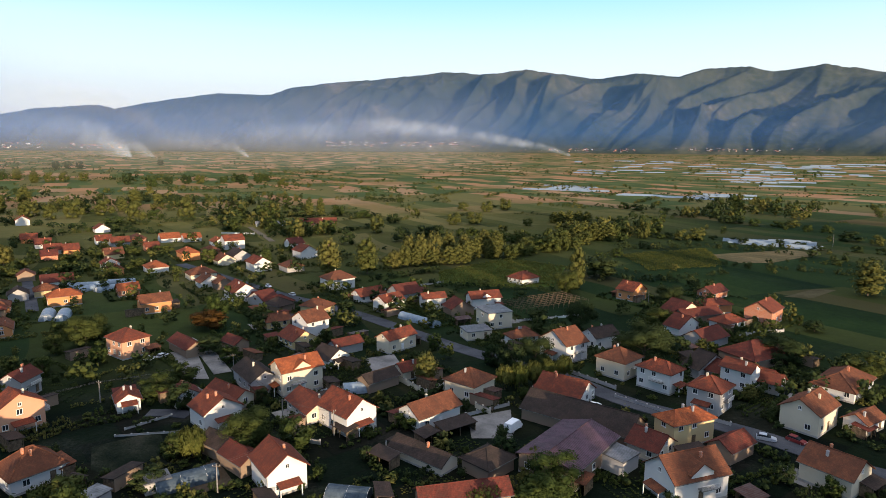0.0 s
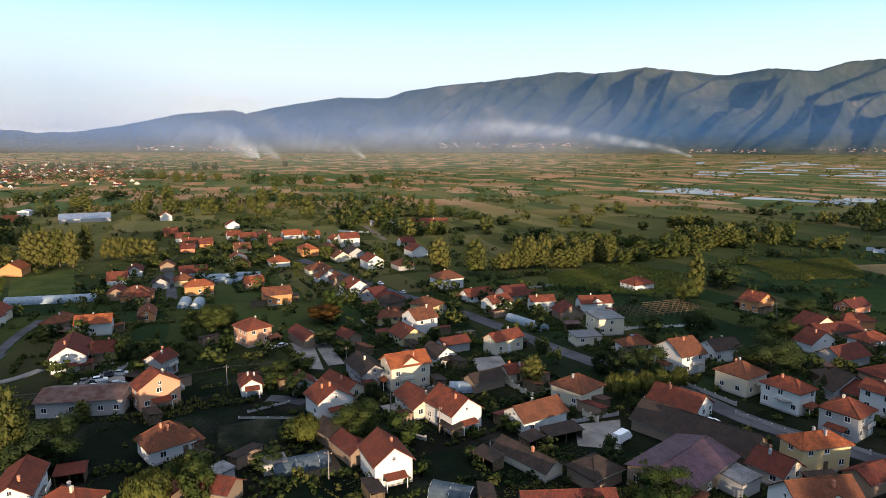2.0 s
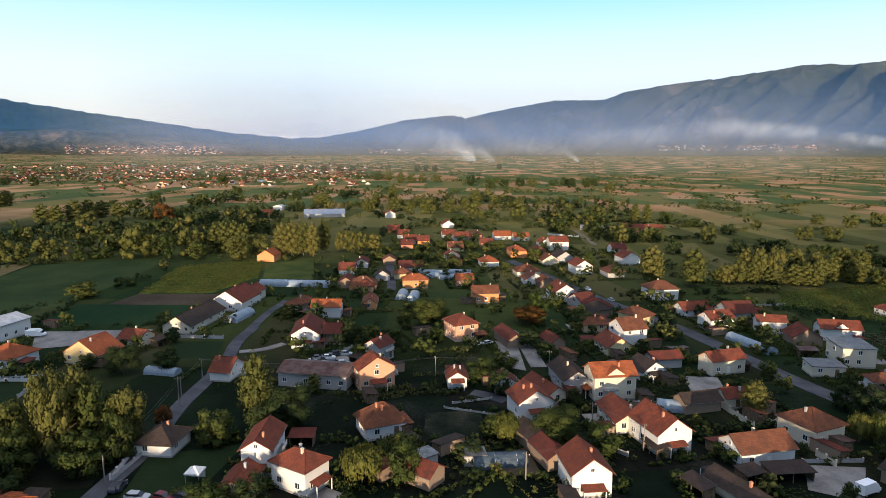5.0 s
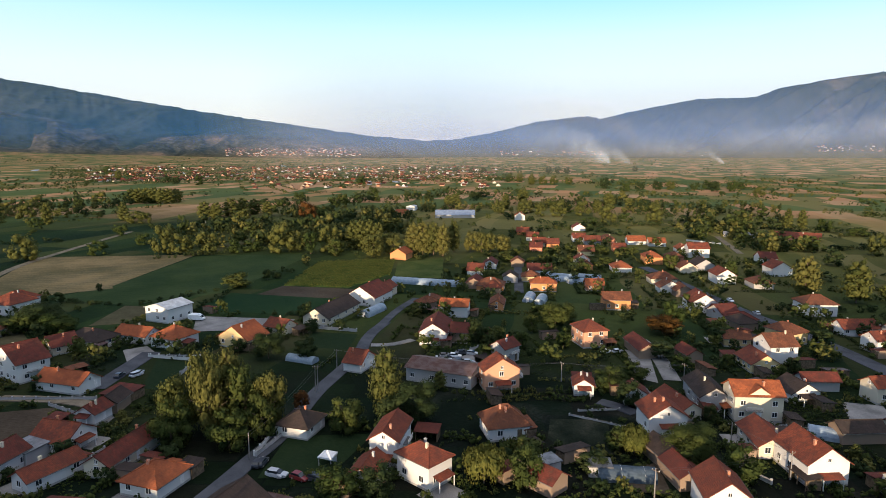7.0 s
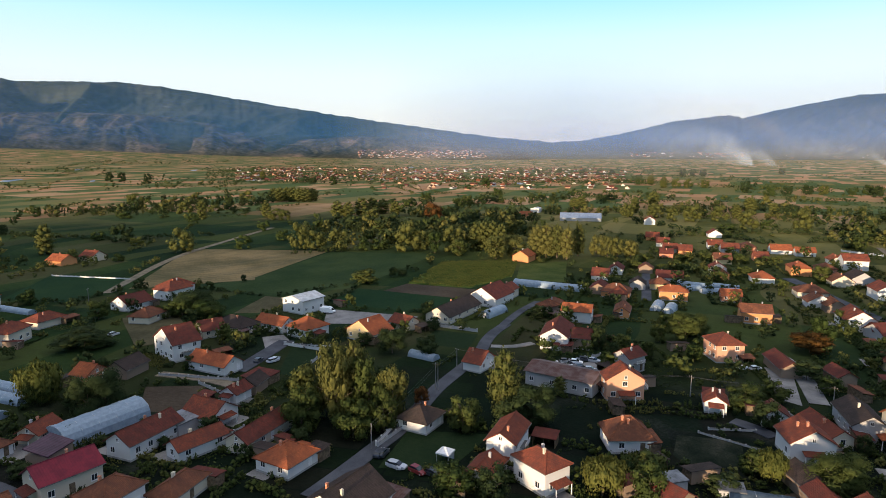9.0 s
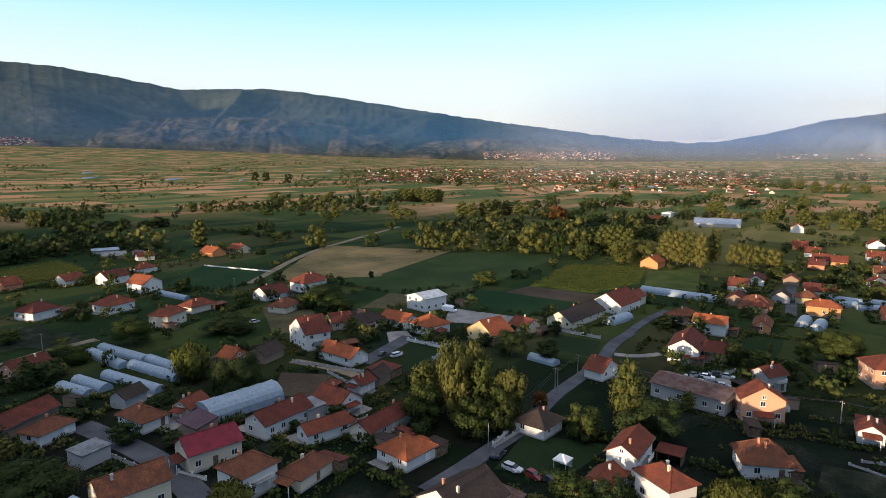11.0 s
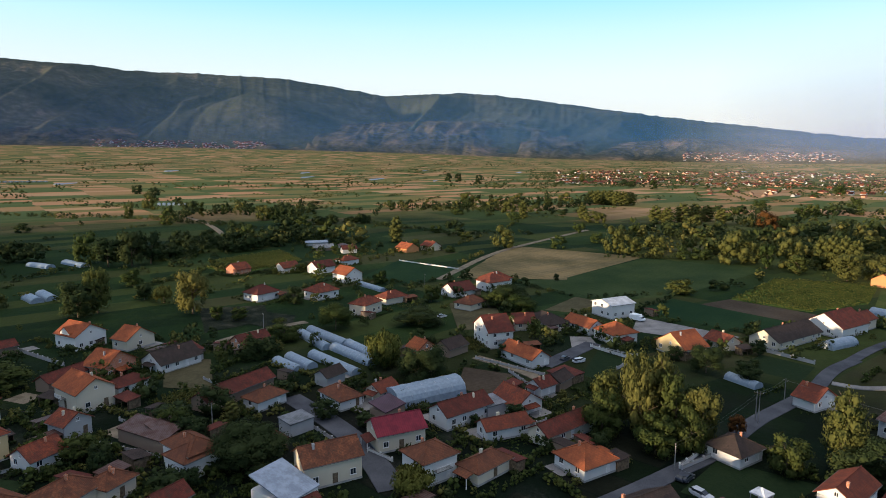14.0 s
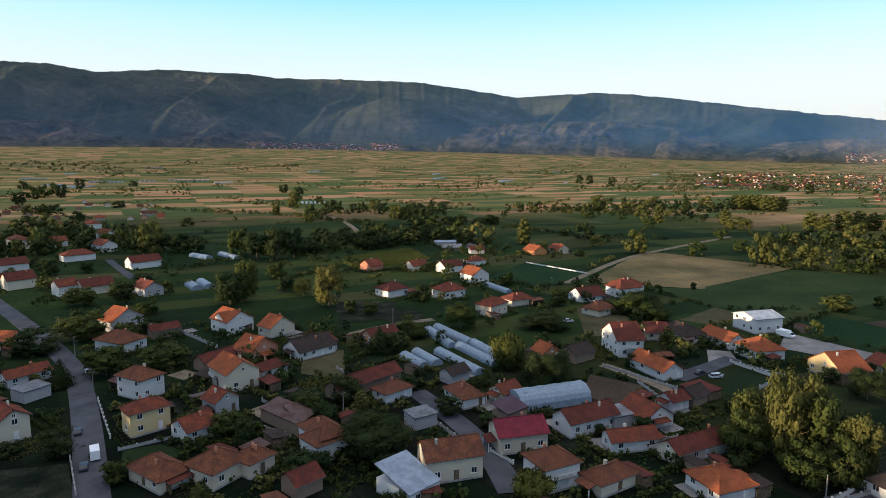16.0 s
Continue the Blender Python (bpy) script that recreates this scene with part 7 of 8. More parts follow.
shed_count = 0
for (hx, hy, hr, hm), (ha, hb) in list(zip(FOOTPRINTS, HALF)):
    if math.hypot(hx, hy) > 300:
        continue
    for _ in range(2):
        s, t_ = rng.choice([-1, 1]), rng.choice([-1, 1])
        ln, wd = rng.uniform(3.5, 7), rng.uniform(2.6, 3.8)
        loc = hm @ Vector((s * (ha + rng.uniform(3.5, 8)), t_ * rng.uniform(0, hb + 7), 0))
        if all(is_free(loc.x + dx, loc.y + dy, 0.8, 3.2, 7) for dx, dy in ((0, 0), (2, 2), (-2, 2), (2, -2), (-2, -2), (3, 0), (-3, 0), (0, 3), (0, -3))):
            rot = math.degrees(math.atan2(hm[1][0], hm[0][0])) + rng.choice([0, 90, 180, 270])
            open_shed(loc.x, loc.y, rot, ln, wd)
            FOOTPRINTS.append((loc.x, loc.y, 5, pose(loc.x, loc.y, 0, 0, 0, rot)))
            HALF.append((ln / 2, wd / 2))
            plan.house(FOOTPRINTS[-1][3], ln / 2, wd / 2)
            shed_count += 1


def tunnel(ax, ay, bx, by, width, high, film=M_FILM):
    """A plastic-film tunnel on hoops from a to b."""
    a, b = Vector((ax, ay, 0)), Vector((bx, by, 0))
    long = (b - a).length
    rot = math.degrees(math.atan2(b.y - a.y, b.x - a.x))
    ob = thing("greenhouse", (ax + bx) / 2, (ay + by) / 2, rot, "low arched greenhouse of pale plastic film" if film is M_FILM else "low arched tunnel of dark shade net", "greenhouse", "film tunnels", ground_z((ax + bx) / 2, (ay + by) / 2))
    n, seg = 10, max(4, int(long / 2))
    arc = [(-math.cos(math.pi * i / n) * width / 2, math.sin(math.pi * i / n) ** 0.8 * high) for i in range(n + 1)]
    s = Soup()
    for k in range(seg):
        x0, x1 = -long / 2 + long * k / seg, -long / 2 + long * (k + 1) / seg
        sag = [0.97 if (k + e) % 2 else 1.0 for e in (0, 1)]
        for i in range(n):
            (y0, z0), (y1, z1) = arc[i], arc[i + 1]
            s.face([(x0, y0 * sag[0], z0 * sag[0]), (x0, y1 * sag[0], z1 * sag[0]), (x1, y1 * sag[1], z1 * sag[1]), (x1, y0 * sag[1], z0 * sag[1])][::-1])
    for x in (-long / 2, long / 2):
        s.face([(x, y, z) for y, z in arc])
    part("film", s, film, ob)
    for k in range(0, seg + 1, 2 if math.hypot(ax, ay) < 400 else 99):
        h = Soup()
        x = -long / 2 + long * k / seg
        for i in range(0, n, 2):
            (y0, z0), (y1, z1) = arc[i], arc[min(i + 2, n)]
            h.tube((x, y0 * 1.01, z0 * 1.01), (x, y1 * 1.01, z1 * 1.01), 0.05, 0.05, 4)
        part("hoop", h, M_STEEL, ob)
    d = Soup().box(-long / 2 - 0.06, -long / 2, -0.6, 0.6, 0, min(2.0, high * 0.8))
    part("door", d, M_FRAME, ob)
    return ob


tunnel(-233.2, -16.1, -212.1, -5.8, 4.2, 2.2)
tunnel(-237.3, -12.7, -216.2, 0.5, 4.2, 2.2)
tunnel(-216.9, 1.2, -202.2, 9.2, 4.2, 2.2)
tunnel(-213.1, -3.6, -193.4, 8.7, 4.2, 2.2)
tunnel(-200.6, -21.7, -189.8, -14.1, 4.2, 2.2)
tunnel(-204.7, -18.0, -192.6, -10.1, 4.2, 2.2)
tunnel(-206.0, -10.5, -184.8, 3.4, 4.2, 2.2)
tunnel(-160.1, 12.1, -168.3, 31.5, 9.5, 4.6)
tunnel(-55.1, 111.5, -45.6, 118.1, 5.0, 2.4, M_NET)
tunnel(-21.6, 110.1, -13.6, 108.8, 5.0, 2.4, M_NET)
tunnel(-16.1, 240.4, -2.0, 226.6, 4.5, 2.4)
tunnel(-26.9, 162.5, -19.9, 164.4, 5.0, 2.4)
tunnel(-165.5, 114.2, -155.8, 117.4, 4.0, 2.0)
tunnel(-187.4, 165.7, -192.0, 180.0, 5.5, 2.8)
tunnel(-229.7, 224.1, -196.3, 239.1, 6.5, 3.0)
tunnel(-313.8, -146.1, -301.9, -136.5, 5.5, 2.6)
tunnel(-320.6, -143.0, -306.3, -132.1, 5.5, 2.6)
tunnel(-177.6, 290.5, -163.7, 294.6, 5.0, 2.4)
tunnel(-164.7, 298.3, -151.8, 302.5, 5.0, 2.4)
tunnel(-151.5, 231.6, -157.0, 242.5, 5.0, 2.6)
tunnel(-145.6, 231.7, -150.5, 242.6, 5.0, 2.6)
tunnel(-168.5, 278.7, -164.6, 288.0, 5.0, 2.4)
tunnel(-159.4, 281.1, -148.7, 296.2, 5.0, 2.4)
tunnel(-325.5, 8.1, -305.2, 19.5, 4.0, 2.0)
tunnel(-411.1, -188.0, -399.8, -171.9, 6.0, 2.4)
tunnel(-418.0, -171.0, -401.2, -153.3, 6.0, 2.4)
tunnel(-1322.6, -822.6, -1341.3, -834.2, 7.2, 2.6)
tunnel(-1325.3, -815.3, -1344.0, -826.9, 7.2, 2.6)
tunnel(-1327.9, -808.1, -1346.7, -819.5, 7.2, 2.6)
tunnel(-1330.6, -800.8, -1349.5, -812.1, 7.2, 2.6)
tunnel(-1333.3, -793.4, -1352.2, -804.7, 7.2, 2.6)
tunnel(-1335.9, -786.0, -1354.9, -797.2, 7.2, 2.6)
tunnel(-1338.6, -778.6, -1357.6, -789.7, 7.1, 2.6)
tunnel(-1341.2, -771.2, -1360.3, -782.1, 7.1, 2.6)
tunnel(-1343.8, -763.7, -1363.0, -774.5, 7.1, 2.6)
tunnel(-1377.2, -741.1, -1393.1, -749.6, 8.4, 2.6)
tunnel(-1380.3, -732.0, -1396.2, -740.4, 8.4, 2.6)
tunnel(-1383.3, -722.8, -1399.3, -731.2, 8.4, 2.6)
tunnel(-1386.4, -713.6, -1402.4, -721.9, 8.4, 2.6)
tunnel(-1418.6, -693.9, -1434.7, -701.8, 8.5, 2.6)
tunnel(-1422.0, -684.5, -1438.2, -692.4, 8.5, 2.6)
tunnel(-1425.5, -675.2, -1441.8, -682.9, 8.5, 2.6)
tunnel(-1429.0, -665.8, -1445.3, -673.4, 8.5, 2.6)
tunnel(-1432.4, -656.3, -1448.8, -663.8, 8.5, 2.6)
tunnel(-1435.9, -646.8, -1452.3, -654.2, 8.5, 2.6)
tunnel(-1439.3, -637.2, -1455.7, -644.5, 8.5, 2.6)
tunnel(-1442.7, -627.6, -1459.2, -634.8, 8.5, 2.6)
tunnel(-1446.0, -617.9, -1462.6, -625.0, 8.5, 2.6)
tunnel(-924.9, -252.0, -946.1, -257.7, 4.8, 2.6)
tunnel(-925.6, -245.6, -946.9, -251.2, 4.8, 2.6)
tunnel(-926.3, -239.2, -947.6, -244.7, 4.8, 2.6)
tunnel(-927.1, -232.8, -948.4, -238.2, 4.8, 2.6)
tunnel(-927.8, -226.5, -949.2, -231.7, 4.8, 2.6)
tunnel(-928.6, -220.1, -950.0, -225.1, 4.8, 2.6)
tunnel(-1340.8, -988.1, -1355.2, -998.7, 7.7, 2.6)
tunnel(-1343.8, -981.2, -1358.4, -991.8, 7.7, 2.6)
tunnel(-1346.9, -974.3, -1361.5, -984.9, 7.7, 2.6)
tunnel(-1349.9, -967.4, -1364.6, -977.9, 7.7, 2.6)
tunnel(-1353.0, -960.4, -1367.7, -970.8, 7.7, 2.6)
tunnel(-1356.0, -953.4, -1370.8, -963.7, 7.6, 2.6)
tunnel(-1359.1, -946.3, -1373.9, -956.6, 7.6, 2.6)
tunnel(-1709.9, -898.6, -1736.4, -912.6, 11.1, 2.6)
tunnel(-1714.3, -886.7, -1741.0, -900.5, 11.1, 2.6)
tunnel(-1718.7, -874.7, -1745.5, -888.3, 11.1, 2.6)
tunnel(-1723.1, -862.7, -1749.9, -876.1, 11.1, 2.6)

open_shed(-171.3, 64.9, 25, 8, 7)
open_shed(3.1, 138.0, 35, 9, 4)


def garden_wall(ax, ay, bx, by, high, mat):
    a, b = Vector((ax, ay)), Vector((bx, by))
    long = (b - a).length
    ob = thing("garden_wall", (ax + bx) / 2, (ay + by) / 2, math.degrees(math.atan2(b.y - a.y, b.x - a.x)), f"{WORDS[mat]} yard wall with low piers", "wall", "yard walls")
    part("wall", Soup().box(-long / 2, long / 2, -0.09, 0.09, -0.1, high * 0.8), WALLS[mat], ob)
    part("coping", Soup().box(-long / 2, long / 2, -0.13, 0.13, high * 0.8, high * 0.8 + 0.07), M_CONCRETE, ob)
    n = max(2, int(long / 3))
    for i in range(n + 1):
        x = -long / 2 + long * i / n
        part("pier", Soup().box(x - 0.17, x + 0.17, -0.17, 0.17, -0.1, high + 0.1), WALLS[mat], ob)


garden_wall(-37.4, 160.6, -17.1, 168.1, 0.9, 'white')
garden_wall(-74.8, 134.7, -60.9, 137.2, 0.5, 'grey')
garden_wall(-115.4, 69.8, -122.3, 79.9, 1.4, 'white')
garden_wall(-200.7, 85.5, -187.3, 92.8, 1.3, 'white')
garden_wall(-177.4, 83.9, -184.4, 92.7, 1.2, 'grey')
garden_wall(-398.7, 36.1, -362.6, 67.8, 0.9, 'white')
garden_wall(-105.4, 98.1, -93.9, 83.2, 1.5, 'grey')
garden_wall(-114.9, 70.0, -119.6, 80.3, 1.2, 'grey')
garden_wall(-188.1, 142.2, -173.0, 149.5, 1.4, 'grey')
garden_wall(-12.1, 170.7, -4.2, 160.2, 1.8, 'cream')
garden_wall(8.6, 152.2, 12.0, 148.5, 1.6, 'cream')
garden_wall(-35.3, 134.3, -27.3, 131.4, 1.2, 'grey')
garden_wall(0.2, 143.5, 17.2, 153.7, 1.0, 'grey')
garden_wall(-66.8, 146.3, -74.3, 138.3, 0.6, 'grey')
garden_wall(-231.6, -116.4, -206.5, -87.5, 1.4, 'grey')
garden_wall(-126.9, -88.2, -110.5, -76.2, 1.2, 'grey')
garden_wall(-157.2, -100.0, -135.4, -83.9, 1.2, 'white')
garden_wall(-129.5, -78.5, -136.2, -69.5, 0.8, 'grey')
garden_wall(-133.6, 5.0, -128.1, 9.7, 1.0, 'white')
garden_wall(-201.2, 85.1, -188.2, 95.9, 1.2, 'white')
garden_wall(-194.6, 42.6, -175.7, 59.8, 1.0, 'grey')
garden_wall(28.7, 234.7, 54.3, 243.1, 1.0, 'white')
garden_wall(38.0, 178.2, 48.0, 165.4, 1.2, 'grey')
garden_wall(61.1, 149.1, 69.3, 142.1, 1.2, 'grey')
garden_wall(-174.4, 488.4, -147.5, 484.5, 1.4, 'white')
garden_wall(-72.8, 156.1, -52.6, 145.5, 1.3, 'grey')
garden_wall(-4.4, 167.7, 0.2, 164.7, 1.6, 'cream')
garden_wall(-75.6, 169.8, -54.6, 152.7, 1.2, 'grey')
garden_wall(-129.1, 139.4, -125.9, 162.4, 1.5, 'grey')
garden_wall(-155.3, 32.8, -157.3, 37.9, 1.2, 'grey')
garden_wall(-135.5, 34.6, -142.6, 49.3, 1.2, 'grey')
garden_wall(-159.8, -55.9, -152.0, -46.8, 1.0, 'grey')
garden_wall(-146.3, -55.6, -137.8, -40.7, 0.8, 'grey')
garden_wall(-26.9, 287.2, 0.1, 306.4, 1.0, 'grey')
garden_wall(106.2, 217.1, 125.3, 222.6, 1.2, 'grey')
garden_wall(46.4, 159.5, 59.1, 146.6, 1.0, 'grey')
garden_wall(-180.6, 50.0, -160.0, 54.4, 1.0, 'grey')
garden_wall(-187.4, -41.5, -174.7, -30.8, 1.0, 'grey')
garden_wall(-149.1, -8.6, -138.0, -1.6, 1.0, 'grey')


# ---- vehicles ----
CAR_PAINT = {k: speckle("car_" + k, [(0.3, c), (0.7, shade(c, 1.15))], 0.8, 6.0, 0.3, 0.0) for k, c in {"white": (0.7, 0.7, 0.7), "silver": (0.38, 0.39, 0.41), "dark": (0.03, 0.035, 0.045), "darkred": (0.16, 0.02, 0.02)}.items()}
M_TYRE = speckle("tyre", [(0.3, (0.015, 0.015, 0.015)), (0.7, (0.03, 0.03, 0.03))], 2, 20)


def wheel(parent, x, y, r):
    t = Soup()
    t.tube((x, y - 0.1, r), (x, y + 0.1, r), r, r, 12)
    w = part("wheel", t, M_TYRE, parent)
    m = Soup()
    m.tube((x, y - 0.115, r), (x, y + 0.115, r), r * 0.6, r * 0.6, 8)
    part("rim", m, M_STEEL, w)


def loft(sections):
    """A closed skin through cross-sections (x, half width, z low, z high)."""
    s = Soup()
    q = [[(x, -w, z0), (x, w, z0), (x, w * 0.94, z1), (x, -w * 0.94, z1)] for x, w, z0, z1 in sections]
    for p, n in zip(q, q[1:]):
        for i in range(4):
            j = (i + 1) % 4
            s.face([p[i], n[i], n[j], p[j]][::-1])
    s.face(q[0])
    s.face(q[-1][::-1])
    return s


def car(x, y, rot, paint):
    ob = thing("car", x, y, rot, f"parked {paint.replace('darkred', 'dark red')} hatchback car", "car", "parked cars", 0.06)
    part("body", loft([(-2.1, 0.78, 0.35, 0.75), (-2.0, 0.84, 0.25, 0.92), (-1.0, 0.87, 0.22, 0.95), (0.8, 0.87, 0.22, 0.93), (1.75, 0.84, 0.25, 0.78), (2.1, 0.74, 0.35, 0.65)]), CAR_PAINT[paint], ob)
    part("glasshouse", loft([(-1.95, 0.70, 0.9, 0.95), (-1.5, 0.72, 0.92, 1.38), (0.1, 0.72, 0.92, 1.42), (0.95, 0.74, 0.92, 0.95)]), M_GLASS, ob)
    part("roof_panel", loft([(-1.5, 0.70, 1.37, 1.43), (-0.7, 0.70, 1.40, 1.47), (0.12, 0.70, 1.38, 1.44)]), CAR_PAINT[paint], ob)
    for wx in (-1.3, 1.3):
        for wy in (-0.78, 0.78):
            wheel(ob, wx, wy, 0.31)
    for s in (-1, 1):
        part("headlight", Soup().box(2.0, 2.09, s * 0.6 - 0.14, s * 0.6 + 0.14, 0.55, 0.68), M_FRAME, ob)


def van(x, y, rot, high=2.6):
    ob = thing("van", x, y, rot, "white box van parked by the road", "van", "", 0.06)
    part("cargo_box", loft([(-2.8, 0.98, 0.55, high), (1.0, 0.98, 0.55, high)]), CAR_PAINT["white"], ob)
    part("cab", loft([(1.0, 0.95, 0.4, 2.1), (1.7, 0.95, 0.4, 2.0), (2.3, 0.92, 0.4, 1.2), (2.8, 0.85, 0.45, 1.0)]), CAR_PAINT["white"], ob)
    part("windscreen", loft([(1.72, 0.8, 1.3, 2.02), (2.27, 0.8, 1.22, 1.28)]), M_GLASS, ob)
    for wx in (-1.8, 1.9):
        for wy in (-0.86, 0.86):
            wheel(ob, wx, wy, 0.36)


car(-83.6, 293.8, -48, 'white')
car(-68.3, 276.9, 132, 'silver')
car(-91.4, 187.6, 85, 'white')
car(-88.4, 190.4, 65, 'silver')
car(74.2, 134.8, -27, 'silver')
car(80.5, 133.7, -55, 'darkred')
car(39.1, 152.9, 31, 'white')
car(-111.3, 68.3, 121, 'dark')
car(-104.7, 67.9, 15, 'silver')
car(-99.9, 70.4, 12, 'darkred')
car(-96.8, 72.3, 16, 'dark')
car(-187.0, 75.9, 133, 'silver')
car(-189.2, 71.2, 130, 'dark')
car(-137.6, -93.0, -151, 'dark')
car(-121.0, -81.2, -150, 'dark')
car(-179.4, -116.6, -143, 'silver')
car(-128.5, 144.8, 46, 'silver')
car(-128.7, 148.9, 40, 'dark')
car(-126.3, 150.9, 32, 'white')
car(-126.5, 155.1, 40, 'dark')
car(-123.8, 156.7, 23, 'silver')
car(-124.9, 141.0, 47, 'dark')
car(-123.3, 145.5, 31, 'white')
car(-118.8, 148.9, 37, 'silver')
car(-121.2, 147.7, 42, 'dark')
car(-128.6, 143.9, 34, 'white')
car(-186.2, 74.8, 105, 'silver')
car(-250.2, 40.2, 117, 'silver')
car(-111.0, 68.9, 124, 'dark')
car(-104.3, 68.2, 29, 'silver')
van(16.9, 139.2, 54)
van(-233.0, 117.8, 52)
van(-126.1, -81.9, -146)
van(-233.6, 119.0, 33)


# ---- poles and wires ----
POLE_TOPS = []


def pole(x, y, high):
    ob = thing("utility_pole", x, y, rng.uniform(0, 180), "grey concrete utility pole with a crossarm", "pole", "utility poles")
    s = Soup()
    s.tube((0, 0, -0.2), (0, 0, high), 0.16, 0.09, 8)
    part("shaft", s, M_CONCRETE, ob)
    part("crossarm", Soup().box(-0.8, 0.8, -0.06, 0.06, high - 0.6, high - 0.48), M_WOOD, ob)
    for i in (-0.7, 0, 0.7):
        s = Soup()
        s.tube((i, 0, high - 0.48), (i, 0, high - 0.3), 0.05, 0.03, 6)
        part("insulator", s, M_FRAME, ob)
    POLE_TOPS.append(Vector((x, y, high - 0.35)))


pole(-135.8, 102.0, 7.9)
pole(-114.9, 68.3, 6.2)
pole(-134.3, 101.7, 8.3)
pole(-147.3, 119.0, 6.0)
pole(-315.6, 41.6, 6.7)
pole(-243.9, -30.9, 6.0)
pole(-216.9, -150.8, 7.7)
pole(-195.6, -131.2, 6.7)
pole(-164.2, -105.6, 6.1)
pole(-88.8, 154.4, 6.0)
pole(-43.0, 111.4, 6.0)
pole(-24.9, 136.1, 6.2)
pole(274.5, 435.9, 8.7)
pole(-61.5, 176.7, 6.0)
pole(-38.5, 143.0, 6.0)
pole(87.1, 258.4, 7.1)
pole(85.0, 258.4, 6.7)
pole(-550.9, 289.5, 9.2)
pole(-548.3, 291.9, 7.8)
pole(-153.0, -32.4, 6.0)
pole(90.3, 157.3, 6.0)


def wire(a, b):
    s = Soup()
    n, last = 8, None
    for i in range(n + 1):
        u = i / n
        p = a.lerp(b, u) - Vector((0, 0, 4 * u * (1 - u) * (b - a).length * 0.025))
        if last is not None:
            s.tube(last, p, 0.018, 0.018, 3)
        last = p
    tagged(new("power_line", s.mesh("power_line", M_DARK)), "thin dark power line sagging between two poles", "cable", "power lines")


for i_, a_ in enumerate(POLE_TOPS):
    near_ = sorted((b for b in POLE_TOPS[i_ + 1:] if (b - a_).length < 75), key=lambda b: (b - a_).length)[:1]
    for b_ in near_:
        for dx in (-0.5, 0.5):
            wire(a_ + Vector((dx, 0, 0)), b_ + Vector((dx, 0, 0)))


def party_tent(x, y, rot):
    ob = thing("party_tent", x, y, rot, "small white pavilion tent on a lawn", "tent")
    for sx in (-1.4, 1.4):
        for sy in (-1.4, 1.4):
            part("pole", Soup().box(sx - 0.05, sx + 0.05, sy - 0.05, sy + 0.05, 0, 2.2), M_STEEL, ob)
    s = Soup()
    c = [(-1.6, -1.6), (1.6, -1.6), (1.6, 1.6), (-1.6, 1.6)]
    for i in range(4):
        p, q = c[i], c[(i + 1) % 4]
        s.face([(*p, 2.2), (*q, 2.2), (0, 0, 3.2)])
        s.face([(*p, 1.9), (*q, 1.9), (*q, 2.2), (*p, 2.2)])
    part("canopy", s, M_FRAME, ob)
    part("side_cloth", Soup().box(-1.45, 1.45, 1.38, 1.42, 0.05, 2.1), M_FRAME, ob)


party_tent(-100.7, 78.3, 25)


def vine_frame(x, y, rot, nx, ny, step):
    ob = thing("vine_frame", x, y, rot, "weathered wooden pole frame over a bare vegetable plot", "trellis")
    for i in range(nx):
        for j in range(ny):
            px, py = (i - nx / 2) * step, (j - ny / 2) * step
            part("post", Soup().box(px - 0.06, px + 0.06, py - 0.06, py + 0.06, 0, 1.9), M_WOOD, ob)
    for i in range(nx):
        px = (i - nx / 2) * step
        part("rail", Soup().box(px - 0.05, px + 0.05, -ny / 2 * step, (ny / 2 - 1) * step, 1.9, 2.0), M_WOOD, ob)
    for j in range(ny):
        py = (j - ny / 2) * step
        part("cross_rail", Soup().box(-nx / 2 * step, (nx / 2 - 1) * step, py - 0.05, py + 0.05, 2.0, 2.1), M_WOOD, ob)


vine_frame(43.8, 264.7, 30, 14, 7, 2.8)


# ---- crops and hedges ----
def crop_rows(ring, angle, label, leaf="willow"):
    """Leafy rows over the plot inside ring."""
    rnd = random.Random(17)
    xs, ys = zip(*ring)
    cx, cy = sum(xs) / len(xs), sum(ys) / len(ys)
    ca, sa = math.cos(radians(angle)), math.sin(radians(angle))
    reach = max(math.hypot(x - cx, y - cy) for x, y in ring)
    base = [leaf_cloud("broad", 90 + s, 24, 0.32) for s in range(3)]
    v, f, nr = [], [], []
    for i in range(int(-reach / 2.4), int(reach / 2.4) + 1):
        for j in range(int(-reach / 1.7), int(reach / 1.7) + 1):
            x, y = cx + i * 2.4 * ca - j * 1.7 * sa + rnd.uniform(-0.2, 0.2), cy + i * 2.4 * sa + j * 1.7 * ca
            inside = False
            for (ax, ay), (bx, by) in zip(ring, ring[1:] + ring[:1]):
                if (ay > y) != (by > y) and x < (bx - ax) * (y - ay) / (by - ay) + ax:
                    inside = not inside
            if not inside or rnd.random() < 0.06:
                continue
            lv, lf, ln = rnd.choice(base)
            h, k = rnd.uniform(1.0, 1.7), len(v)
            nr += ln
            v += [(x + p.x * 1.5, y + p.y * 1.5, ground_z(x, y) + p.z * h - 0.1) for p in lv]
            f += [tuple(k + q for q in face) for face in lf]
    tagged(new("crop_rows", leafy("crop_rows", v, f, nr, LEAVES[leaf])), label, "crops", kind="stuff")


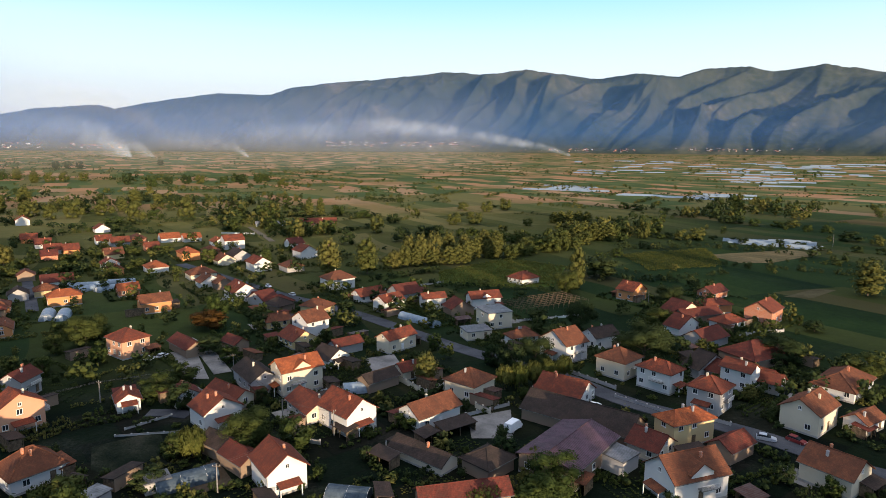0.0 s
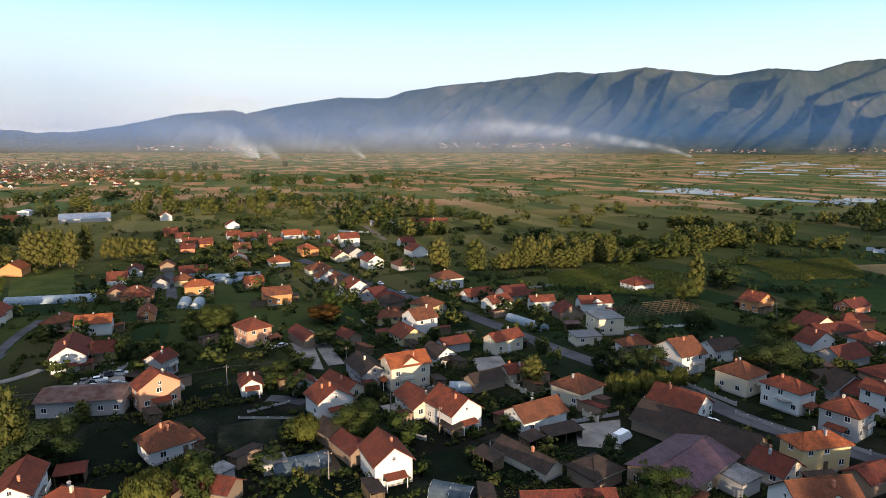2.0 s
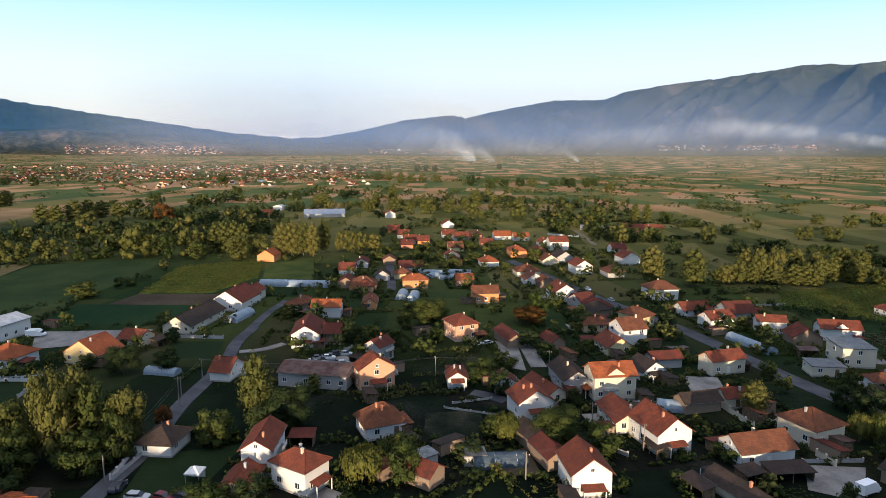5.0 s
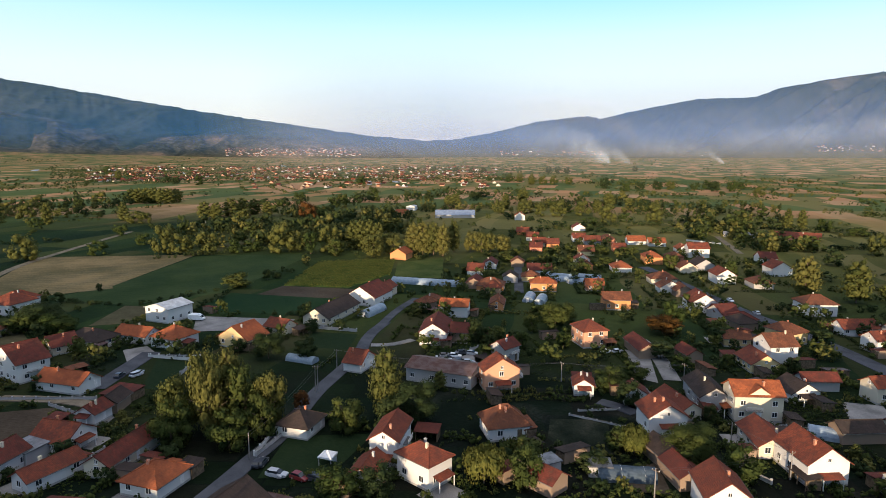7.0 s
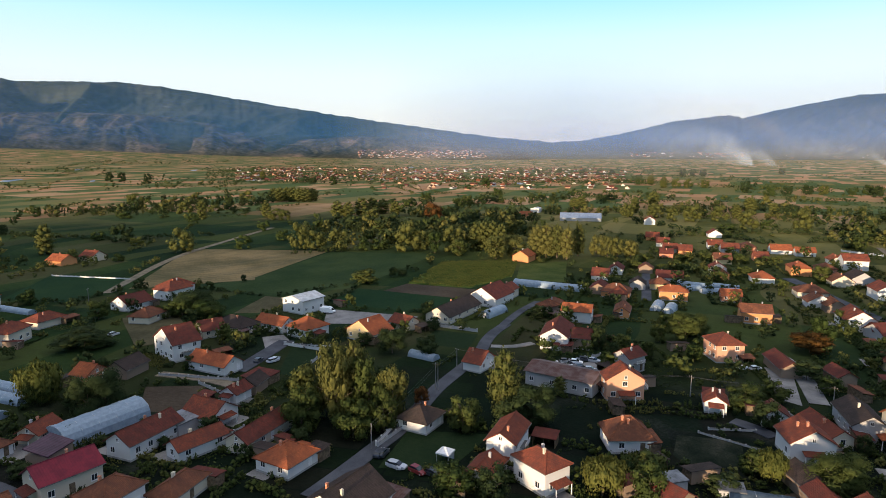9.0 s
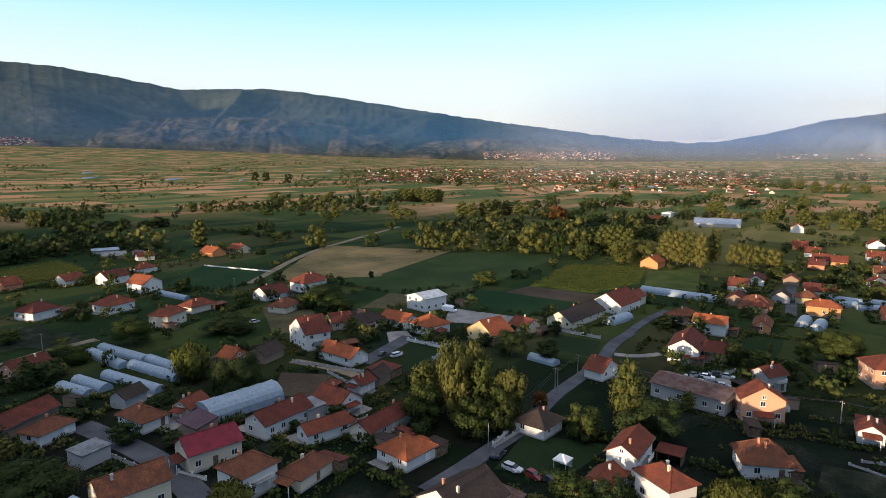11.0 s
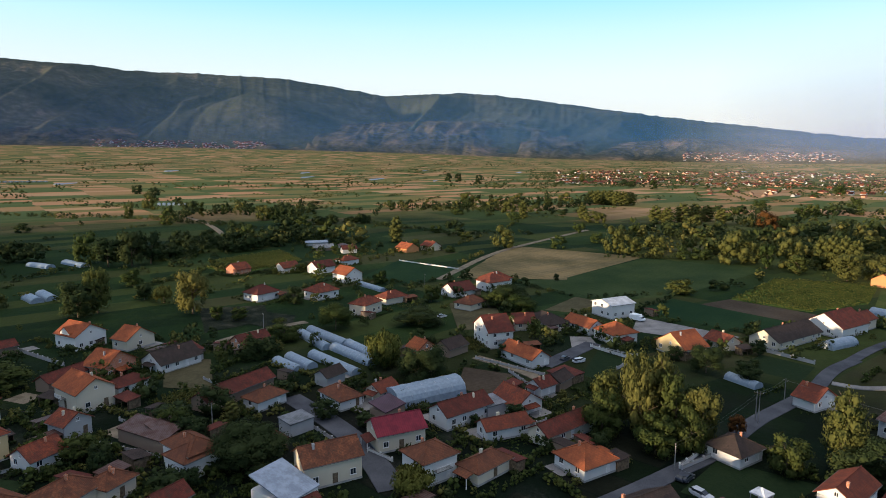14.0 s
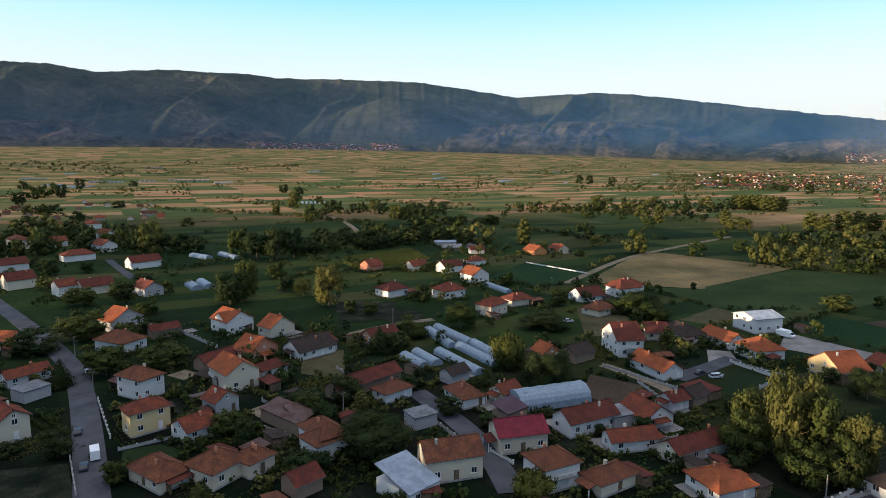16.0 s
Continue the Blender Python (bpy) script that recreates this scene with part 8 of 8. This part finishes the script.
def hedge(points, high, leaf="dark"):
    rnd = random.Random(int(abs(points[0][0])))
    spots = []
    for (ax, ay), (bx, by) in zip(points, points[1:]):
        n = max(2, int(math.hypot(bx - ax, by - ay) / (high * 0.8)))
        for i in range(n):
            u = (i + rnd.random()) / n
            if rnd.random() < 0.12:
                continue
            k = rnd.uniform(0.5, 1.25)
            spots.append((ax + (bx - ax) * u + rnd.gauss(0, high * 0.3), ay + (by - ay) * u + rnd.gauss(0, high * 0.3), high * k, high * k * rnd.uniform(0.9, 1.5), rnd.randint(0, 2)))
    stuff_trees("hedge", spots, LEAVES[leaf], "uneven hedge of bushes along a field edge", 70, 0.17)


crop_rows([(-264.2, 180.2), (-307.6, 237.2), (-283.8, 279.3), (-245.9, 237.7), (-236.3, 199.5)], 115, 'bushy green crop in long rows')
crop_rows([(-1.9, 304.4), (-2.2, 336.6), (40.2, 377.6), (70.2, 351.0), (54.0, 298.2), (24.0, 297.4)], 40, 'bushy green crop in long rows')
crop_rows([(113.0, 395.3), (178.9, 421.4), (163.9, 356.4), (113.5, 339.9)], 40, 'bushy green crop in long rows')
crop_rows([(-389.7, -82.7), (-423.3, -52.7), (-396.3, -38.2), (-361.5, -59.7)], 115, 'bushy green crop in long rows')
crop_rows([(-412.9, -85.7), (-457.1, -44.5), (-409.6, -26.3), (-382.9, -40.0), (-380.1, -67.7)], 115, 'bushy green crop in long rows')
hedge([(-277, 113), (-278, 138), (-276, 167)], 2.5)
hedge([(-271, 155), (-260, 140), (-251, 126)], 3)
hedge([(-223, 142), (-203, 152)], 2)
hedge([(120, 419), (178, 432), (221, 405), (258, 359)], 5)
hedge([(164, 356), (198, 345), (233, 323)], 3.5)
hedge([(-66, 288), (-37, 310), (0, 337)], 3)
hedge([(-398, 558), (-296, 509), (-217, 482)], 5)
hedge([(-345, 9), (-318, 35), (-335, 59)], 2.5)
hedge([(-394, -107), (-401, -83), (-372, -64)], 5)
hedge([(-396, -312), (-426, -274), (-415, -204)], 4)
hedge([(-356, -76), (-362, -50), (-382, -22)], 2.5)
hedge([(90, 307), (120, 320), (155, 332)], 3.5)
hedge([(-334, 77), (-316, 91), (-280, 109)], 2)
hedge([(-396, 175), (-378, 235), (-368, 276)], 4)
hedge([(-303, 435), (-266, 554), (-178, 609)], 5)
hedge([(-211, 518), (-147, 623), (-61, 628)], 5)
hedge([(-154, 470), (-109, 469), (-51, 533)], 4)
hedge([(-645, 19), (-539, 96), (-528, 167)], 4)
hedge([(-695, -184), (-608, -84), (-567, 16)], 5)
hedge([(-31, 308), (-13, 288), (0, 297)], 2.5)
hedge([(0, 297), (26, 293), (54, 289)], 2.5)
# unseen trees added behind the drone, to cast shade on the yards before it
for spots_ in ([(-78, -84), (-64, -92), (-52, -86), (-38, -96), (-24, -90), (-10, -98)], [(-150, -178), (-136, -160), (-118, -146), (-104, -126), (-92, -110)], [(96, -42), (110, -34), (126, -40), (140, -30), (156, -36)]):
    for x_, y_ in spots_:
        tree("dark", x_, y_, rng.uniform(14, 18) if x_ < 0 else rng.uniform(21, 25), rng.uniform(11, 15), "fields")
# a further added row out of view, tall enough to shade the roofs
for i_ in range(20):
    tree("dark", -182 + i_ * 8.2 + rng.uniform(-2, 2), -196 + i_ * 2.6 + rng.uniform(-4, 4), rng.uniform(20, 26), rng.uniform(8, 13), "fields")


# ---- the far plain ----
def out_to(az, el):
    """The place on the ground that lies at that bearing and elevation from the drone."""
    a, t = radians(az), math.tan(radians(el))
    lo, hi = 60.0, FOOT
    for _ in range(15):
        r = (lo + hi) / 2
        if (ground_z(-r * math.sin(a), r * math.cos(a)) - HIGH) / r < t:
            lo = r
        else:
            hi = r
    return -lo * math.sin(a), lo * math.cos(a)


def slope_at(az, el):
    """The place on the ground or on the slopes behind it at that bearing and elevation."""
    if el < lerp_table(FOOT_EL, az) - 0.12:
        x, y = out_to(az, el)
        return x, y, ground_z(x, y)
    a = radians(az)
    r = FOOT - 80
    while r < RIDGE:
        best = mountain_el(az, max(0.0, (r - FOOT - 40) / (RIDGE - FOOT)))
        for crest, near, far, seed in HILLS:
            if crest[0][0] <= az <= crest[-1][0] and near <= r <= far:
                best = max(best, hill_el(crest, near, far, seed, az, (r - near) / (far - near)))
        if best >= el:
            break
        r += 8
    return -r * math.sin(a), r * math.cos(a), HIGH + r * math.tan(radians(el))


def far_village(name, count, az0, az1, el0, el1, label, size=1.0, seed=1):
    """Many small far houses, walls and roofs, too many to count."""
    rnd = random.Random(seed)
    v, f, idx = [], [], []
    while len(v) < 16 * count:
        az = rnd.uniform(az0, az1)
        x, y, z = slope_at(az, el0 + (el1 - el0) * rnd.random())
        if noise.noise((x * 0.012, y * 0.012, seed)) < rnd.uniform(-0.5, 0.15):
            continue
        a, b, e = rnd.uniform(3.8, 6.5) * size, rnd.uniform(3.6, 5.0) * size, rnd.uniform(1.8, 3.0) * size
        t = e + b * 0.75
        an = radians(rnd.choice([30, 120]) + rnd.uniform(-12, 12))
        ca, sa = math.cos(an), math.sin(an)
        i = len(v)
        pts = [(-a, -b, -1), (a, -b, -1), (a, b, -1), (-a, b, -1), (-a, -b, e), (a, -b, e), (a, b, e), (-a, b, e), (-a, 0, t), (a, 0, t)]
        o = 0.5
        pts += [(-a - o, -b - o, e - 0.2), (a + o, -b - o, e - 0.2), (a + o, 0, t + 0.2), (-a - o, 0, t + 0.2), (a + o, b + o, e - 0.2), (-a - o, b + o, e - 0.2)]
        v += [(x + p[0] * ca - p[1] * sa, y + p[0] * sa + p[1] * ca, z + p[2]) for p in pts]
        w = rnd.choice([0, 1, 2, 3, 3, 2, 7])
        k = rnd.choice([4, 6, 8, 5, 6])
        for face, m in (((0, 1, 5, 4), w), ((2, 3, 7, 6), w), ((1, 2, 6, 9, 5), w), ((3, 0, 4, 8, 7), w), ((10, 11, 12, 13), k), ((14, 15, 13, 12), k)):
            f.append(tuple(i + q for q in face))
            idx.append(m)
    mats = [WALLS["cream"], WALLS["grey"], WALLS["peach"], WALLS["brown"], ROOFS["red"], ROOFS["orange"], ROOFS["darkred"], WALLS["white"], ROOFS["brown"]]
    tagged(new(name, mesh_of(name, v, f, mats, idx)), label, "village", kind="stuff")


far_village("far_village", 520, 36, 70.5, -1.0, -2.1, "distant village of white houses with red roofs", 0.88, 1)
far_village("hillside_village", 250, 48.5, 60, -0.05, 0.62, "far village on the lower hillside", 0.9, 2)
far_village("hillside_village", 300, 96.5, 110, 0.85, 1.45, "far village at the foot of the hills", 0.95, 3)
far_village("hillside_village", 120, -3.5, 10.5, 0.38, 0.80, "far village below the mountains", 0.8, 4)
far_village("hillside_village", 70, -17, -7, 0.0, 0.26, "far village below the mountains", 0.75, 5)
far_village("hillside_village", 50, -31, -20, 0.1, 0.34, "far village below the mountains", 0.75, 9)
far_village("hillside_village", 80, 27, 36, 0.05, 0.42, "far village at the end of the valley", 0.8, 6)
far_village("hillside_village", 40, 14, 24, -0.15, 0.3, "far village at the end of the valley", 0.45, 10)
far_village("outlying_houses", 60, 36, 58, -2.1, -2.9, "scattered farmhouses beyond the fields", 0.9, 7)
far_village("outlying_houses", 26, 116, 130, -3.4, -5.0, "farmhouses along the far road", 0.85, 8)


def far_trees():
    rnd = random.Random(21)
    spots = {0: [], 1: [], 2: []}
    for _ in range(24000):
        az = rnd.uniform(-40, 132)
        el = -0.35 - 7.5 * rnd.random() ** 1.7
        x, y = out_to(az, el)
        r = math.hypot(x, y)
        n = noise.noise((x * 0.004, y * 0.004, 3.0)) + 0.5 * noise.noise((x * 0.015, y * 0.015, 5.0))
        if n < (0.50 if az < 3 and r < 900 else 0.24 if r < 1300 else 0.22) or r < 420 or (r < 640 and not is_free(x, y, 6, 6)):
            continue
        h = (rnd.uniform(5.0, 14.0) if r < 1000 else rnd.uniform(3.0, 10.0)) * (1.0 if rnd.random() < 0.8 else 1.4)
        spots[rnd.choice([0, 0, 2, 2, 1] if az < 42 else [0, 1, 1, 2])].append((x, y, h, h * rnd.uniform(0.6, 1.1), rnd.choice([0, 1, 2, 0, 1, 2, 3])))
    # golden orchards and poplar groups on the hay meadows to the north
    for _ in range(1500):
        az, el = rnd.uniform(4, 44), -1.5 - 3.6 * rnd.random()
        x, y = out_to(az, el)
        if noise.noise((x * 0.006, y * 0.006, 13.0)) < 0.05 or not is_free(x, y, 4):
            continue
        h = rnd.uniform(4.0, 12.0)
        spots[rnd.choice([0, 2, 2, 1])].append((x, y, h, h * rnd.uniform(0.6, 1.1), rnd.choice([0, 1, 2, 3])))
    for _ in range(2700):
        x, y = out_to(rnd.uniform(34, 73), rnd.uniform(-0.85, -2.4))
        h = rnd.uniform(3.5, 9)
        spots[rnd.choice([0, 1, 1])].append((x, y, h, h * rnd.uniform(0.8, 1.2), rnd.choice([0, 1, 2])))
    # hedgerows along the field edges
    for _ in range(320):
        x, y = out_to(rnd.uniform(-40, 132), -0.5 - 4.5 * rnd.random() ** 1.7)
        r = math.hypot(x, y)
        if r < 430:
            continue
        an = radians(rnd.choice([62, 152]) + rnd.uniform(-6, 6))
        for k in range(rnd.randint(8, 34)):
            xx, yy = x + k * 6.5 * math.cos(an) + rnd.uniform(-2, 2), y + k * 6.5 * math.sin(an) + rnd.uniform(-2, 2)
            if math.hypot(xx, yy) < 430 or math.hypot(xx, yy) > 3000 or rnd.random() < 0.15:
                continue
            h = rnd.uniform(2.0, 6.5)
            spots[rnd.choice([0, 1, 2])].append((xx, yy, h, h * rnd.uniform(0.9, 1.5), rnd.choice([0, 1, 2])))
    # bushes along the plot edges nearer the village
    for _ in range(150):
        x, y = out_to(rnd.uniform(-38, 130), -5.0 - 6.5 * rnd.random())
        an = radians(rnd.choice([62, 152]) + rnd.uniform(-6, 6))
        for k in range(rnd.randint(5, 20)):
            xx, yy = x + k * 3.2 * math.cos(an) + rnd.uniform(-1, 1), y + k * 3.2 * math.sin(an) + rnd.uniform(-1, 1)
            if math.hypot(xx, yy) < 300 or rnd.random() < 0.2 or not is_free(xx, yy, 2.5):
                continue
            h = 1.0 + 3.5 * rnd.random() ** 1.8
            spots[rnd.choice([0, 1, 1, 2])].append((xx, yy, h, h * rnd.uniform(0.9, 1.5), rnd.choice([0, 1, 2])))
    for k, leaf in ((0, "broad"), (1, "dark"), (2, "poplar")):
        by = [s for s in spots[k] if math.hypot(s[0], s[1]) < 950], [s for s in spots[k] if math.hypot(s[0], s[1]) >= 950]
        stuff_trees("field_trees", by[0], LEAVES[leaf], "scattered trees and hedgerows between the fields", 44, 0.21)
        stuff_trees("far_trees", by[1], LEAVES[leaf], "scattered trees and hedgerows over the plain", 16, 0.32)


far_trees()


def film_rows(count, az0, az1, el0, el1, seed):
    """Rows of plastic film and glass on the far plain."""
    rnd = random.Random(seed)
    s = Soup()
    for _ in range(count):
        x, y = out_to(rnd.uniform(az0, az1), rnd.uniform(el0, el1))
        z = ground_z(x, y)
        long, wide = (rnd.uniform(25, 80), rnd.uniform(4, 14)) if el1 > -5 else (rnd.uniform(16, 26), 4.5)
        an = radians(152 + rnd.uniform(-8, 8))
        u, w = Vector((math.cos(an), math.sin(an), 0)) * long / 2, Vector((-math.sin(an), math.cos(an), 0)) * wide / 2
        c = Vector((x, y, z))
        hi = Vector((0, 0, 2.4))
        lo = Vector((0, 0, -1))
        s.face([c - u - w + lo, c + u - w + lo, c + u + hi, c - u + hi])
        s.face([c + u + w + lo, c - u + w + lo, c - u + hi, c + u + hi])
        s.face([c + u - w + lo, c + u + w + lo, c + u + hi])
        s.face([c - u + w + lo, c - u - w + lo, c - u + hi])
    tagged(new("far_greenhouses", s.mesh("far_greenhouses", M_FILM)), "long pale greenhouses spread over the far plain", "greenhouses", kind="stuff")


film_rows(60, -36, -12, -0.75, -1.9, 31)
film_rows(9, -15, -8, -3.0, -3.5, 34)
film_rows(8, -26, -17, -3.5, -3.95, 35)
film_rows(14, -30, -25, -2.0, -2.7, 36)
film_rows(22, 45, 127, -0.9, -2.4, 32)
film_rows(15, -30.4, -25.2, -7.05, -7.55, 33)


# ---- smoke and painted haze ----
def smoke_material(name, strength, tone, scale):
    m = Mat(name, 1.0)
    m.b.inputs["Specular IOR Level"].default_value = 0.0
    uv = m.coords("UV")
    sep = m.node("SeparateXYZ")
    m.link(uv, sep.inputs[0])
    soft = m.math("MULTIPLY", m.math("MULTIPLY", sep.outputs[1], m.math("SUBTRACT", 1.0, sep.outputs[1])), 4.0)
    ends = m.math("MULTIPLY", m.math("MINIMUM", 1.0, m.math("MULTIPLY", sep.outputs[0], 9.0)), m.math("SUBTRACT", 1.0, sep.outputs[0]))
    n = m.ramp(m.noise(m.coords("Position"), scale, 6.0, 0.65), [(0.3, (0.1, 0.1, 0.1)), (0.7, (1, 1, 1))])
    a = m.math("MULTIPLY", m.math("MULTIPLY", m.math("POWER", soft, 1.9), m.math("POWER", ends, 0.75)), m.math("MULTIPLY", n, strength))
    m.link(a, m.b.inputs["Alpha"])
    return m.color(tone)


def plume(way, label, mat, r=2500.0):
    """A drifting veil of smoke along way: bearing, elevation and half height in degrees."""
    v, f, uv = [], [], []
    fine = []
    for (a0, e0, h0), (a1, e1, h1) in zip(way, way[1:]):
        for k in range(8):
            u = k / 8
            fine.append((a0 + (a1 - a0) * u, e0 + (e1 - e0) * u, h0 + (h1 - h0) * u))
    fine.append(way[-1])
    n = 8
    for i, (a, e, h) in enumerate(fine):
        for j in range(n + 1):
            w = j / n
            rr = r
            el = e + (2 * w - 1) * h
            v.append((-rr * math.sin(radians(a)), rr * math.cos(radians(a)), HIGH + rr * math.tan(radians(el))))
    for i in range(len(fine) - 1):
        for j in range(n):
            k = i * (n + 1) + j
            f.append((k, k + 1, k + n + 2, k + n + 1))
            u0, u1 = i / (len(fine) - 1), (i + 1) / (len(fine) - 1)
            uv += [(u0, j / n), (u0, (j + 1) / n), (u1, (j + 1) / n), (u1, j / n)]
    tagged(new("smoke", mesh_of("smoke", v, f, mat, uvs=uv, smooth=True)), label, "smoke", kind="stuff")


M_SMOKE = smoke_material("field_smoke", 0.62, (0.36, 0.43, 0.54), 0.008)
M_SMOKE_THIN = smoke_material("thin_smoke", 0.22, (0.30, 0.28, 0.25), 0.004)
plume([(26.4, -1.35, 0.15), (26.2, -0.9, 0.55), (26.6, -0.2, 1.0), (28, 0.7, 1.6), (31, 1.6, 2.0), (36, 2.0, 2.0)], "pale smoke rising from a burning field", M_SMOKE)
plume([(24.2, -1.15, 0.12), (24.8, -0.5, 0.5), (26, 0.4, 0.9), (28.5, 1.2, 1.2)], "pale smoke rising from a burning field", M_SMOKE, 2480)
plume([(16.9, -1.0, 0.12), (17.2, -0.5, 0.25), (18.2, 0.2, 0.45), (20.5, 0.7, 0.8), (25, 0.9, 1.2)], "pale smoke rising from a burning field", M_SMOKE)
plume([(-11.4, -0.75, 0.10), (-11.3, -0.3, 0.2), (-9.5, 0.3, 0.35), (-5, 1.1, 0.6), (0, 1.8, 0.8), (5, 2.2, 1.0), (12, 1.5, 1.2), (22, 0.9, 1.4)], "long drift of blue field smoke", M_SMOKE, 2700)
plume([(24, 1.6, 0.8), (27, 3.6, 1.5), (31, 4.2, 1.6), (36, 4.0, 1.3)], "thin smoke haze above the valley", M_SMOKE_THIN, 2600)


def haze_sheet(name, r, az0, az1, e0, e1, strength, tone, label, rise=0.0, start=0.12, gain=6.0):
    """A see-through sheet standing in for evening haze before the mountains: haze painted as tint and alpha, thickest
    at their foot, open to the sky above.
    """
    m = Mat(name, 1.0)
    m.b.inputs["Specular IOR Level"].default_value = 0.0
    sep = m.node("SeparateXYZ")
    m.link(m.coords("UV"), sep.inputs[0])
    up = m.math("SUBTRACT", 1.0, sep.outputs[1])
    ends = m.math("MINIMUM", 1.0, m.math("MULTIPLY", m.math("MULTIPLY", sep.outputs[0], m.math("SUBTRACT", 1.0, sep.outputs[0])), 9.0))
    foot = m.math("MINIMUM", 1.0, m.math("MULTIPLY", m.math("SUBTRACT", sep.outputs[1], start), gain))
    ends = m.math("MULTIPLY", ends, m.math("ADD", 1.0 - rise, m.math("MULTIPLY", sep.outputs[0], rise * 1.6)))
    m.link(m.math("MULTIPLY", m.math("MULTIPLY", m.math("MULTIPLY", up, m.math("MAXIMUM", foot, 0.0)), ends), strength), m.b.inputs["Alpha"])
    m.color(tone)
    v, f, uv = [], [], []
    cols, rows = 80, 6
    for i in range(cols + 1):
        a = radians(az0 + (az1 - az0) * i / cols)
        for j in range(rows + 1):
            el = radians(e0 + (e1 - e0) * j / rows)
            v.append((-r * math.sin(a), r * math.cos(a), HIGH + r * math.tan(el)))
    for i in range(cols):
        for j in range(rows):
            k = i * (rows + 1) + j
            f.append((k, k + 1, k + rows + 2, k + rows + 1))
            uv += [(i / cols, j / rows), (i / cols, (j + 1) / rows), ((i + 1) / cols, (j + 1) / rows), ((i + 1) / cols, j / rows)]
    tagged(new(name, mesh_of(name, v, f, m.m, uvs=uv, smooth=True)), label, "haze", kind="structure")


# curved sheets out on the plain, distance haze painted as tint and fading alpha
haze_sheet("haze_north", 3050, -75, 58, -1.6, 10.0, 0.60, (0.040, 0.125, 0.36), "see-through sheet painted as blue evening haze before the mountains", 0.62)
haze_sheet("haze_valley", 1350, -8, 62, -2.7, 6.0, 0.27, (0.33, 0.35, 0.40), "see-through sheet painted as pale smoky haze at the end of the valley", 0.0, 0.08, 3.6)
haze_sheet("haze_west", 3100, 30, 175, -1.6, 11.0, 0.40, (0.040, 0.150, 0.39), "see-through sheet painted as thin evening haze before the hills")
